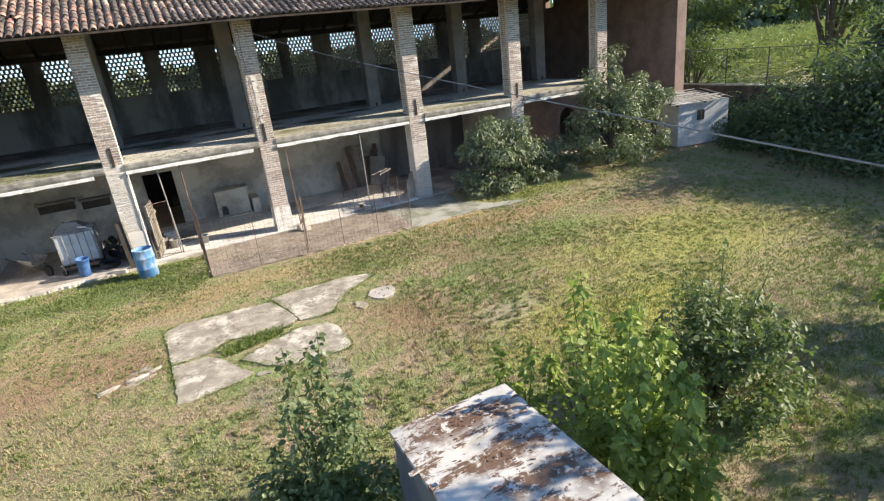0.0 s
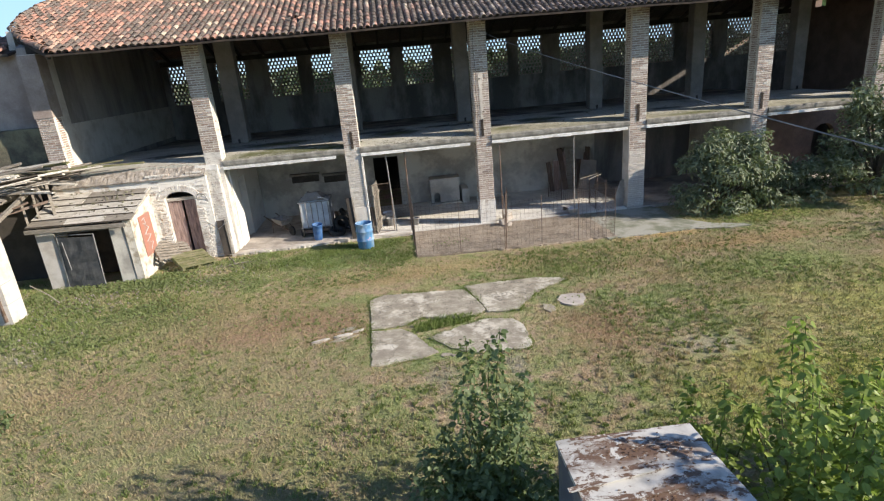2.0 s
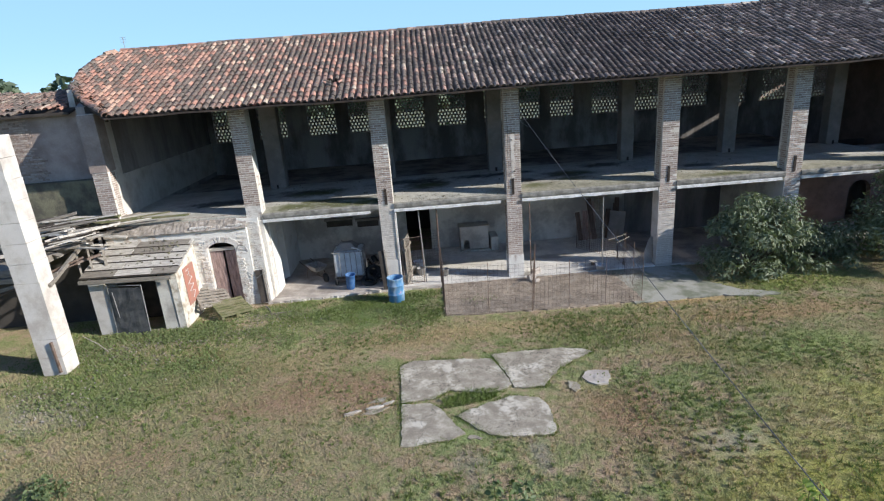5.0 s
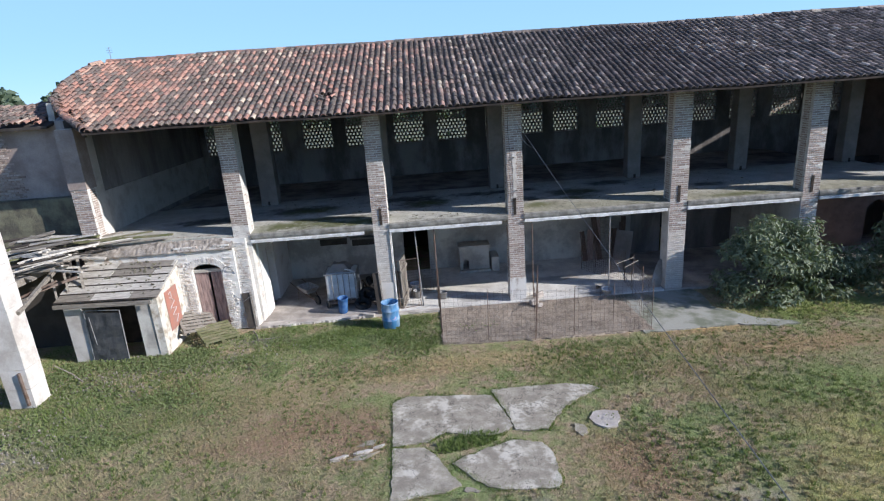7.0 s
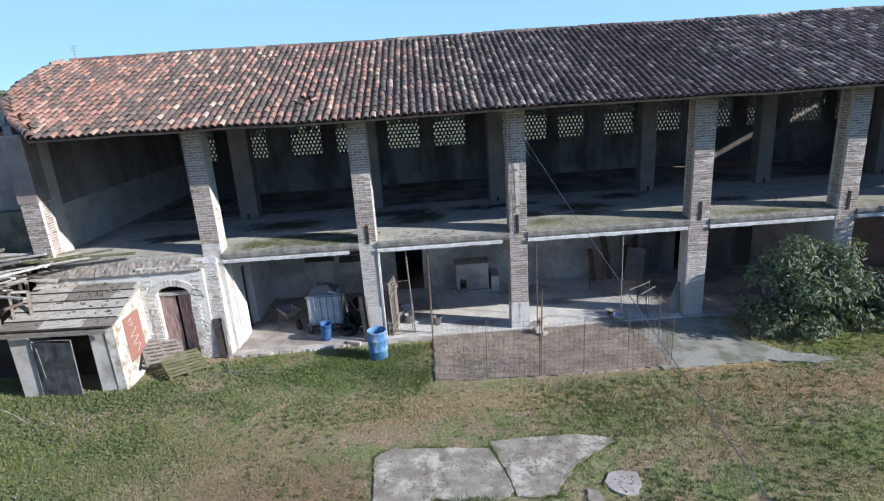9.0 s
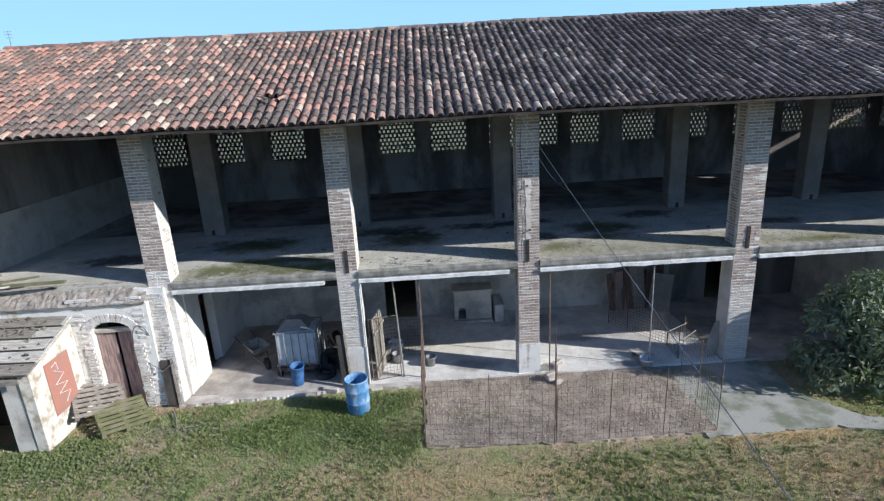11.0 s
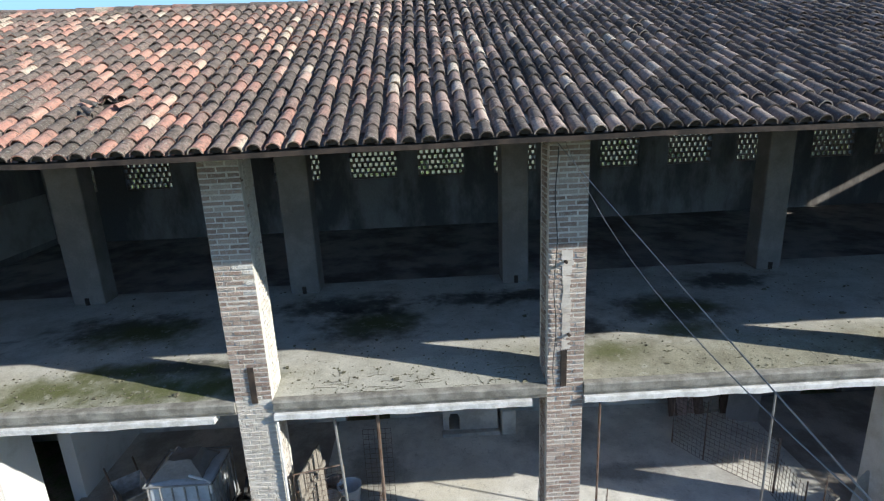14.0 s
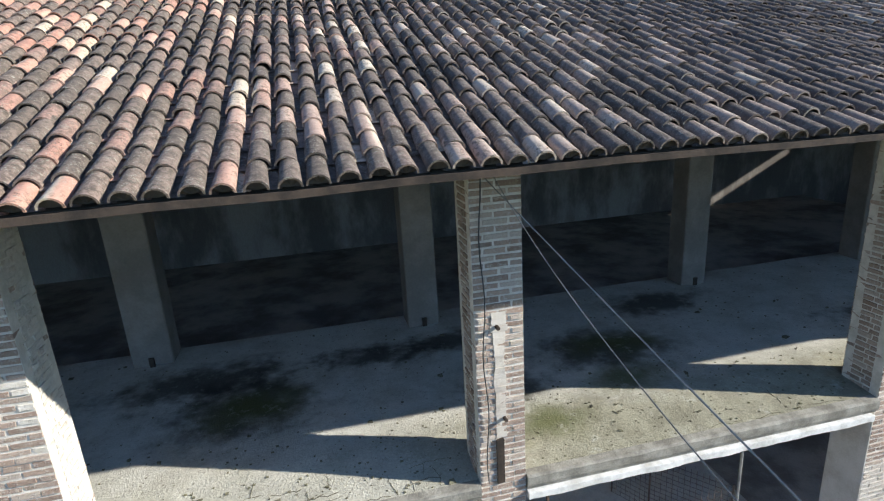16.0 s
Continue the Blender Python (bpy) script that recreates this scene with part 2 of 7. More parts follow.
def brick_material(name, pieces, lime=False):
    n = Nodes(name, 0.95)
    r = n.random(pieces)
    col = n.colours(r, ((0.0, (0.235, 0.17, 0.137)), (0.35, (0.35, 0.257, 0.206)), (0.7, (0.43, 0.33, 0.27)), (1.0, (0.5, 0.43, 0.37))))
    dust = n.ramp(n.noise(5, 5, 0.7), 0.42, 0.7)
    col = n.mix(n.math("MULTIPLY", dust, 0.55), col, (0.42, 0.36, 0.30))
    if lime:
        col = n.mix(n.ramp(n.noise(3.2, 6, 0.75), 0.33, 0.54), col, (0.74, 0.70, 0.63)) if lime == "thick" else n.mix(n.math("MULTIPLY", n.ramp(n.noise(11, 5, 0.7), 0.24, 0.5), 0.62 if lime == "thin" else 0.9), col, (0.70, 0.66, 0.59))
    smear = n.ramp(n.noise(19, 5, 0.75), 0.5, 0.64)
    col = n.mix(n.math("MULTIPLY", smear, 0.5), col, (0.62, 0.58, 0.52))
    fine = n.noise(60, 5, 0.7)
    col = n.mix(0.5, col, n.mix(fine, (0.2, 0.2, 0.2), (0.9, 0.9, 0.9)), "OVERLAY")
    return n.done(col, n.math("ADD", fine, smear), 0.7, 0.01)


def loft_floor_material():
    """Old screed with damp blots, moss and drip stains."""
    n = Nodes("loft_screed", 0.95)
    fine, mid = n.noise(35, 5, 0.7), n.noise(1.6, 6, 0.7)
    col = n.mix(n.ramp(mid, 0.35, 0.7), (0.64, 0.62, 0.56), (0.46, 0.445, 0.39))
    # olive weathered front, also darkened against the paler rear to offset sun and shade
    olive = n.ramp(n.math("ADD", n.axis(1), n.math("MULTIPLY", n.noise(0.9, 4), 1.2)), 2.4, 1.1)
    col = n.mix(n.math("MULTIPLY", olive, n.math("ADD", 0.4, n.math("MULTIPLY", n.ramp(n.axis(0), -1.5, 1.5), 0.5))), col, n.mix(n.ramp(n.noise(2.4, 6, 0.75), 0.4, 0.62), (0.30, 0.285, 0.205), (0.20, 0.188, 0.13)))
    for x, y, rx, ry in ((-2.7, 2.4, 1.1, 0.9), (-3.4, 3.3, 1.6, 0.6), (2.8, 2.3, 1.15, 0.65), (-7.4, 2.7, 1.4, 0.7), (1.0, 1.7, 0.6, 0.5), (4.6, 3.6, 1.0, 0.5), (0.6, 3.4, 1.2, 0.4),
                         (-5.7, 1.0, 1.2, 0.3), (-0.6, 3.3, 0.9, 0.4), (7.6, 2.0, 0.9, 0.4), (-10.6, 1.9, 1.3, 0.6)):
        col = n.mix(n.math("MULTIPLY", n.spot(x, y, rx, ry, 0.7, 0.8, 2.6), 0.85), col, (0.045, 0.042, 0.036))
    for x, y, rx, ry in ((-6.0, 0.5, 1.9, 0.5), (-7.6, 0.5, 1.0, 0.45), (-5.2, 0.35, 0.9, 0.4), (-6.9, 2.4, 1.3, 0.6), (-2.6, 2.3, 0.8, 0.5), (3.0, 2.4, 0.8, 0.4), (8.0, 0.3, 1.2, 0.2), (-6.6, 1.0, 0.7, 0.25), (1.1, 0.75, 0.6, 0.35), (-4.6, 0.5, 0.5, 0.3), (2.6, 1.4, 0.7, 0.4)):
        col = n.mix(n.math("MULTIPLY", n.spot(x, y, rx, ry, 0.9, 0.7, 2.5), 0.85), col, (0.10, 0.108, 0.035))
    crumbs = n.ramp(n.noise(11, 6, 0.85), 0.56, 0.66)
    col = n.mix(n.math("MULTIPLY", crumbs, 0.55), col, (0.13, 0.115, 0.08))
    pale = n.ramp(n.noise(3.4, 6, 0.75), 0.56, 0.68)
    col = n.mix(n.math("MULTIPLY", pale, 0.4), col, (0.55, 0.53, 0.47))
    col = n.mix(0.55, col, n.mix(fine, (0.15, 0.15, 0.15), (0.95, 0.95, 0.95)), "OVERLAY")
    return n.done(col, n.math("ADD", fine, mid), 0.7, 0.025)


def pen_floor_material():
    """Limed pen floor with trodden dirt, a damp place and a cream strip painted for sunlight."""
    n = Nodes("limed_pen_floor", 0.9)
    fine, mid = n.noise(35, 5, 0.7), n.noise(1.5, 6, 0.7)
    col = n.mix(n.ramp(mid, 0.35, 0.65), (0.80, 0.765, 0.69), (0.60, 0.565, 0.505))
    # cream strip: the sunlit part of the floor put into its colour
    col = n.mix(n.math("MULTIPLY", n.spot(-1.75, 1.85, 1.5, 0.55, 0.5, 0.3, 2.0), 0.6), col, (0.70, 0.64, 0.50))
    for x, y, rx, ry in ((-1.2, 0.62, 0.75, 0.34), (-2.9, 2.4, 0.7, 1.0), (2.0, 1.9, 1.0, 0.3), (0.9, 3.2, 1.0, 0.6), (3.0, 0.1, 0.5, 0.22)):
        col = n.mix(n.math("MULTIPLY", n.spot(x, y, rx, ry, 0.5, 0.5, 2.4), 0.6), col, (0.17, 0.16, 0.15))
    col = n.mix(n.math("MULTIPLY", n.ramp(n.noise(8, 6, 0.8), 0.56, 0.68), 0.5), col, (0.22, 0.19, 0.155))
    col = n.mix(0.5, col, n.mix(fine, (0.15, 0.15, 0.15), (0.95, 0.95, 0.95)), "OVERLAY")
    return n.done(col, n.math("ADD", fine, mid), 0.5, 0.02)


def rust_sheet_material():
    n = Nodes("painted_sheet_top", 0.6)
    edge = n.noise(9, 6, 0.75)
    rust = n.ramp(n.noise(3.2, 7, 0.75, (0.55, 1.5, 1), 0.4), 0.5, 0.54)
    for x, y, rx, ry in ((-0.95, -14.7, 0.62, 0.22), (-0.5, -14.75, 0.3, 0.18), (-0.72, -15.34, 0.5, 0.2), (-0.6, -15.78, 0.55, 0.16), (-0.3, -16.0, 0.22, 0.22), (-1.2, -16.1, 0.35, 0.22)):
        rust = n.math("MAXIMUM", rust, n.spot(x, y, rx, ry, 0.8, 0.75, 5.0))
    rust = n.math("MULTIPLY", rust, n.ramp(edge, 0.4, 0.47))
    streak = n.noise(14, 6, 0.8)
    paint = n.mix(n.ramp(n.noise(4, 4), 0.4, 0.7), (0.60, 0.575, 0.52), (0.43, 0.41, 0.37))
    col = n.mix(rust, paint, n.mix(streak, (0.065, 0.04, 0.028), (0.25, 0.155, 0.105)))
    return n.done(col, n.noise(30, 4), 0.25, 0.01)


def barrel_material():
    n = Nodes("faded_blue_plastic", 0.5)
    col = n.mix(n.ramp(n.noise(4, 5, 0.7, (1, 1, 0.3)), 0.4, 0.66), (0.075, 0.23, 0.44), (0.36, 0.47, 0.58))
    col = n.mix(n.ramp(n.noise(7, 4, 0.7), 0.62, 0.7), col, (0.45, 0.3, 0.4))
    return n.done(col, n.noise(30), 0.15, 0.01)


M = {
    "ground": ground_material(),
    "tile": tile_material("aged_roof_tile", False),
    "tiles": tile_material("aged_roof_tiles", True),
    "brick": brick_material("old_brick", False),
    "bricks": brick_material("old_brickwork", True),
    "limebrick": brick_material("limewashed_brickwork", True, "thick"),
    "limedbrick": brick_material("thinly_limed_brickwork", True, "thin"),
    "sunlitside": brick_material("sunlit_side_brickwork", True, "side"),
    "mortar": two_tone("pale_mortar", (0.75, 0.705, 0.63), (0.58, 0.54, 0.475), 6, 60, bump=0.5),
    "wingplaster": two_tone("stained_wing_render", (0.43, 0.36, 0.315), (0.26, 0.205, 0.175), 0.7, 30, grain=0.5),
    "plaster": two_tone("grey_plaster", (0.27, 0.245, 0.225), (0.19, 0.172, 0.155), 1.1, 30),
    "darkplaster": two_tone("dark_streaked_plaster", (0.13, 0.115, 0.105), (0.26, 0.235, 0.21), 0.8, 30, stretch=(1.3, 1.3, 0.35)),
    "gablebrick": two_tone("bare_gable_brick", (0.30, 0.215, 0.175), (0.20, 0.145, 0.12), 1.2, 40, grain=0.5),
    "apron": two_tone("smooth_grey_apron", (0.36, 0.35, 0.30), (0.19, 0.20, 0.14), 0.9, 40, lo=0.42, hi=0.62, grain=0.5),
    "whitewash": two_tone("thick_whitewash", (0.74, 0.715, 0.665), (0.60, 0.565, 0.505), 1.8, 40, lo=0.5, hi=0.72, grain=0.4),
    "stable": two_tone("stained_stable_plaster", (0.60, 0.565, 0.49), (0.36, 0.33, 0.29), 0.9, 25, lo=0.4, hi=0.62),
    "dirtylime": two_tone("dirty_limewash", (0.68, 0.625, 0.53), (0.36, 0.30, 0.225), 3.0, 40, lo=0.45, hi=0.66, bump=0.6, grain=0.5),
    "lime": two_tone("peeling_limewash", (0.77, 0.735, 0.66), (0.50, 0.425, 0.35), 2.6, 40, lo=0.5, hi=0.64, bump=0.6, grain=0.5),
    "flange": two_tone("dirty_white_paint", (0.80, 0.79, 0.765), (0.52, 0.505, 0.47), 4, 45, rough=0.9, grain=0.5),
    "white": two_tone("white_paint", (0.74, 0.74, 0.73), (0.58, 0.58, 0.57), 5, 50, rough=0.8),
    "concrete": concrete_material(),
    "slabedge": two_tone("grey_slab_edge", (0.32, 0.305, 0.265), (0.17, 0.16, 0.138), 3.5, 45, bump=0.6, grain=0.55),
    "palefloor": two_tone("pale_pen_floor", (0.60, 0.545, 0.48), (0.38, 0.335, 0.29), 1.3, 35),
    "gravel": two_tone("gravelly_dirt", (0.40, 0.33, 0.255), (0.22, 0.18, 0.138), 1.6, 70, bump=0.6, grain=0.7),
    "loft": loft_floor_material(),
    "earth": two_tone("dark_loft_earth", (0.20, 0.183, 0.162), (0.50, 0.46, 0.41), 0.8, 25),
    "gable": two_tone("streaked_gable_plaster", (0.23, 0.21, 0.195), (0.42, 0.385, 0.355), 0.8, 30, stretch=(1.3, 1.3, 0.3)),
    "rearwall": two_tone("sooty_rear_plaster", (0.145, 0.13, 0.12), (0.35, 0.32, 0.29), 0.45, 30, lo=0.42, hi=0.6, stretch=(1.2, 1.2, 0.5), grain=0.5),
    "wood": two_tone("grey_weathered_wood", (0.30, 0.27, 0.225), (0.19, 0.165, 0.135), 3, 40, stretch=(1, 6, 6)),
    "darkwood": two_tone("dark_roof_timber", (0.05, 0.042, 0.036), (0.09, 0.075, 0.062), 2, 30),
    "doorwood": two_tone("red_brown_door_wood", (0.40, 0.285, 0.25), (0.22, 0.155, 0.135), 3, 30, stretch=(8, 8, 1)),
    "brownboard": two_tone("brown_weathered_board", (0.155, 0.105, 0.08), (0.085, 0.06, 0.048), 4, 40, stretch=(6, 6, 1)),
    "mosswood": two_tone("mossy_pallet_wood", (0.22, 0.20, 0.12), (0.13, 0.14, 0.06), 4, 40),
    "zinc": two_tone("dark_gutter_metal", (0.035, 0.029, 0.025), (0.075, 0.056, 0.044), 4, 40, rough=0.95),
    "steel": two_tone("rusty_steel", (0.13, 0.085, 0.06), (0.22, 0.17, 0.14), 8, 60, rough=0.75, metal=0.3),
    "greysteel": two_tone("grey_steel", (0.34, 0.34, 0.33), (0.22, 0.21, 0.2), 8, 60, rough=0.6, metal=0.3),
    "darkmetal": two_tone("dark_sheet_metal", (0.06, 0.065, 0.07), (0.12, 0.12, 0.12), 3, 30, rough=0.6, metal=0.2),
    "rubber": two_tone("black_rubber", (0.02, 0.02, 0.02), (0.05, 0.048, 0.045), 5, 40),
    "ibc": two_tone("milky_plastic", (0.60, 0.63, 0.66), (0.45, 0.47, 0.49), 3, 20, rough=0.45, bump=0.1),
    "barrel": barrel_material(),
    "bluedrum": two_tone("blue_plastic", (0.03, 0.10, 0.26), (0.08, 0.16, 0.31), 5, 30, rough=0.6, bump=0.2),
    "poster": two_tone("brick_red_board", (0.40, 0.175, 0.125), (0.33, 0.19, 0.15), 4, 40),
    "sheet": rust_sheet_material(),
    "boxside": two_tone("dull_grey_cabinet_paint", (0.13, 0.135, 0.15), (0.2, 0.195, 0.19), 2, 30, rough=0.7),
    "cable": two_tone("grey_cable", (0.25, 0.245, 0.235), (0.15, 0.147, 0.14), 3, 30, rough=0.6),
    "darkcable": two_tone("dark_cable", (0.05, 0.05, 0.05), (0.08, 0.08, 0.08), 3, 30, rough=0.6),
    "bark": two_tone("bark", (0.14, 0.115, 0.09), (0.09, 0.075, 0.06), 6, 40, bump=0.7),
    "stem": two_tone("green_stem", (0.12, 0.15, 0.05), (0.16, 0.13, 0.07), 6, 40),
    "fig": leaf_material("broad_dark_leaf", (0.06, 0.085, 0.04), (0.32, 0.355, 0.225), 0.5, 0.2),
    "mulberry": leaf_material("fresh_green_leaf", (0.10, 0.16, 0.035), (0.40, 0.48, 0.12), 0.5, 0.4),
    "sapleaf": leaf_material("pale_bush_leaf", (0.07, 0.105, 0.04), (0.21, 0.26, 0.12), 0.5, 0.3),
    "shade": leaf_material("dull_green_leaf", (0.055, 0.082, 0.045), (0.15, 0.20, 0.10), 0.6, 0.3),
    "farleaf": leaf_material("wood_edge_leaf", (0.045, 0.07, 0.028), (0.12, 0.16, 0.055), 0.7, 0.25),
    # greyer, paler copy of farleaf: distance haze mixed into the leaf colour
    "hazyleaf": leaf_material("haze_pale_leaf", (0.075, 0.105, 0.065), (0.16, 0.20, 0.125), 0.7, 0.2),
    "hedge": leaf_material("hedge_leaf", (0.045, 0.072, 0.026), (0.12, 0.16, 0.06), 0.5, 0.3),
    "maize": leaf_material("maize_leaf", (0.22, 0.255, 0.085), (0.37, 0.39, 0.155), 0.7, 0.25),
    "grass": grass_material("meadow_grass", (0.20, 0.26, 0.085), (0.33, 0.33, 0.145), (0.48, 0.39, 0.245)),
    "tuft": leaf_material("coarse_tuft_leaf", (0.12, 0.165, 0.05), (0.25, 0.29, 0.10), 0.85, 0.25),
    "straw": leaf_material("dry_straw", (0.30, 0.225, 0.125), (0.52, 0.42, 0.26), 0.9, 0.15),
    "lushgrass": leaf_material("lush_grass", (0.095, 0.15, 0.035), (0.235, 0.28, 0.085), 0.85, 0.25),
    # boundary wall render darkened: tree shade is put into its colour
    "boundwall": two_tone("shade_dark_render", (0.09, 0.085, 0.07), (0.05, 0.052, 0.04), 2.0, 25, bump=0.8),
    "mossywall": two_tone("mossy_render", (0.21, 0.20, 0.13), (0.11, 0.10, 0.075), 2.2, 25, bump=0.8),
    "palewood": two_tone("bleached_plank", (0.60, 0.56, 0.49), (0.36, 0.325, 0.275), 3, 45, stretch=(1, 6, 6), grain=0.5),
    "limewhite": two_tone("smooth_old_whitewash", (0.64, 0.59, 0.525), (0.46, 0.41, 0.36), 1.6, 40, grain=0.5, lo=0.4, hi=0.7),
    "rubbly": two_tone("crumbling_mortar", (0.40, 0.355, 0.305), (0.23, 0.197, 0.16), 6, 40, bump=1.0, grain=0.7),
    "penfloor": pen_floor_material(),
    "dustyfloor": two_tone("dusty_floor", (0.50, 0.445, 0.385), (0.28, 0.245, 0.21), 1.1, 35, grain=0.5),
    "palegravel": two_tone("pale_gravel", (0.50, 0.43, 0.35), (0.31, 0.26, 0.205), 9, 60, grain=0.4),
    "deadleaf": two_tone("dead_leaf", (0.2, 0.12, 0.075), (0.1, 0.065, 0.045), 20, 60),
    "weed": leaf_material("weed_leaf", (0.11, 0.155, 0.047), (0.27, 0.30, 0.135), 0.75, 0.3),
    # near-black base: the shade of unlit rooms is put into the colour
    "void": two_tone("shade_black_plaster", (0.05, 0.045, 0.04), (0.08, 0.07, 0.06), 1, 20),
}


# ---- mesh helpers ----
def box(bm, x0, x1, y0, y1, z0, z1, jit=0.0, rng=random):
    """A box; jit shifts its corners a little."""
    vs = [bm.verts.new((x + rng.uniform(-jit, jit), y + rng.uniform(-jit, jit), z + rng.uniform(-jit, jit)))
          for z in (z0, z1) for y in (y0, y1) for x in (x0, x1)]
    for f in ((0, 2, 3, 1), (4, 5, 7, 6), (0, 1, 5, 4), (2, 6, 7, 3), (0, 4, 6, 2), (1, 3, 7, 5)):
        bm.faces.new([vs[i] for i in f])
    return vs


def beam(bm, a, b, w, h, twist=0.0):
    """A squared timber or bar from a to b."""
    a, b = Vector(a), Vector(b)
    d = b - a
    q = d.to_track_quat("X", "Z").to_matrix().to_4x4() @ pose(0, 0, 0, twist, 0, 0)
    vs = box(bm, 0, d.length, -w / 2, w / 2, -h / 2, h / 2)
    for v in vs:
        v.co = a + q @ v.co


def rod(bm, pts, r0, r1=None, seg=6):
    """A round rod along points, tapering from r0 to r1."""
    r1 = r0 if r1 is None else r1
    pts = [Vector(p) for p in pts]
    rings = []
    for i, p in enumerate(pts):
        d = (pts[min(i + 1, len(pts) - 1)] - pts[max(i - 1, 0)]).normalized()
        u = d.orthogonal().normalized()
        v = d.cross(u)
        r = r0 + (r1 - r0) * i / (len(pts) - 1)
        rings.append([bm.verts.new(p + r * (math.cos(k * math.tau / seg) * u + math.sin(k * math.tau / seg) * v)) for k in range(seg)])
    for a, b in zip(rings, rings[1:]):
        for k in range(seg):
            bm.faces.new((a[k], a[(k + 1) % seg], b[(k + 1) % seg], b[k]))
    bm.faces.new(rings[0][::-1])
    bm.faces.new(rings[-1])


def lathe(bm, profile, seg=24):
    """A turned shape round z from (radius, height) pairs."""
    rings = [[bm.verts.new((r * math.cos(k * math.tau / seg), r * math.sin(k * math.tau / seg), z)) for k in range(seg)] for r, z in profile]
    for a, b in zip(rings, rings[1:]):
        for k in range(seg):
            bm.faces.new((a[k], a[(k + 1) % seg], b[(k + 1) % seg], b[k]))
    bm.faces.new(rings[0][::-1])
    bm.faces.new(rings[-1])


def part(name, bm, material, parent=None, label="", smooth=False):
    """Links a bmesh as one mesh object, under a thing or part if one is given."""
    me = bpy.data.meshes.new(name)
    bmesh.ops.recalc_face_normals(bm, faces=bm.faces)
    bm.to_mesh(me)
    bm.free()
    me.materials.append(M[material])
    if smooth:
        for p in me.polygons:
            p.use_smooth = True
    ob = new(name, me)
    ob.parent = parent
    if label:
        tagged(ob, label)
    return ob


def soup(name, verts, faces, material, parent=None, label=""):
    """A mesh from computed arrays."""
    me = bpy.data.meshes.new(name)
    me.from_pydata([tuple(v) for v in verts], [], [tuple(f) for f in faces])
    me.update()
    me.materials.append(M[material])
    ob = new(name, me)
    ob.parent = parent
    if label:
        tagged(ob, label)
    return ob


def thing(name, label, category, m=None, group=""):
    ob = new(name)
    ob.empty_display_size = 0.2
    if m is not None:
        ob.matrix_world = m
    return tagged(ob, label, category, group)


def one_box(name, dims, material, parent=None, label="", jit=0.0):
    bm = bmesh.new()
    box(bm, *dims, jit)
    return part(name, bm, material, parent, label)


def bevelled(bm, w=0.015, seg=1):
    bmesh.ops.bevel(bm, geom=list(bm.edges), offset=w, segments=seg, affect="EDGES", profile=0.6)


def structure(ob, label, category):
    return tagged(ob, label, category, "", "structure")


# ---- ground ----
def build_ground():
    xs = sorted({*np.arange(-30, 40.1, 0.5).round(2), *[s * v for s in (-1, 1) for v in (50, 70, 100, 160, 260, 420, 700, 1200, 2200)]})
    ys = sorted({*np.arange(-30, 16.1, 0.5).round(2), *[s * v for s in (-1, 1) for v in (40, 60, 100, 160, 260, 420, 700, 1200, 2200)]})
    verts, faces = [], []
    for y in ys:
        for x in xs:
            bump = 0.018 * noise.noise((x * 0.5, y * 0.5, 0)) + 0.03 * noise.noise((x * 0.13, y * 0.13, 4))
            out = y < -3.4 and abs(x) < 40 or x < -9 and y < -2.4
            verts.append((x, y, (bump if out else 0.0) - 0.02))
    nx = len(xs)
    for j in range(len(ys) - 1):
        for i in range(nx - 1):
            a = j * nx + i
            faces.append((a, a + 1, a + nx + 1, a + nx))
    structure(soup("ground", verts, faces, "ground"), "patchy mown meadow grass with bare brown earth", "ground")


def outline_slab(name, pts, z0, z1, material, label, category="concrete slab", rough_edge=0.05, parent=None):
    """A flat slab of uneven outline."""
    rng = random.Random(len(name) * 7 + int(pts[0][0] * 100))
    ring = []
    for a, b in zip(pts, pts[1:] + pts[:1]):
        n = max(2, int(math.dist(a, b) / 0.06))
        for k in range(n):
            f = k / n
            x, y = a[0] + (b[0] - a[0]) * f, a[1] + (b[1] - a[1]) * f
            w = noise.noise_vector((x * 3.2, y * 3.2, 1)) * 1.6 + noise.noise_vector((x * 11, y * 11, 5)) * 0.8
            ring.append((x + rough_edge * w.x, y + rough_edge * w.y))
    bm = bmesh.new()
    top = [bm.verts.new((x, y, z1)) for x, y in ring]
    low = [bm.verts.new((x * 1.0, y * 1.0, z0)) for x, y in ring]
    bm.faces.new(top)
    for k in range(len(ring)):
        bm.faces.new((top[k], top[k - 1], low[k - 1], low[k]))
    ob = part(name, bm, material, parent)
    return ob if parent else tagged(ob, label, category)


build_ground()
slab_label = "cracked grey concrete slab sunk in the grass"
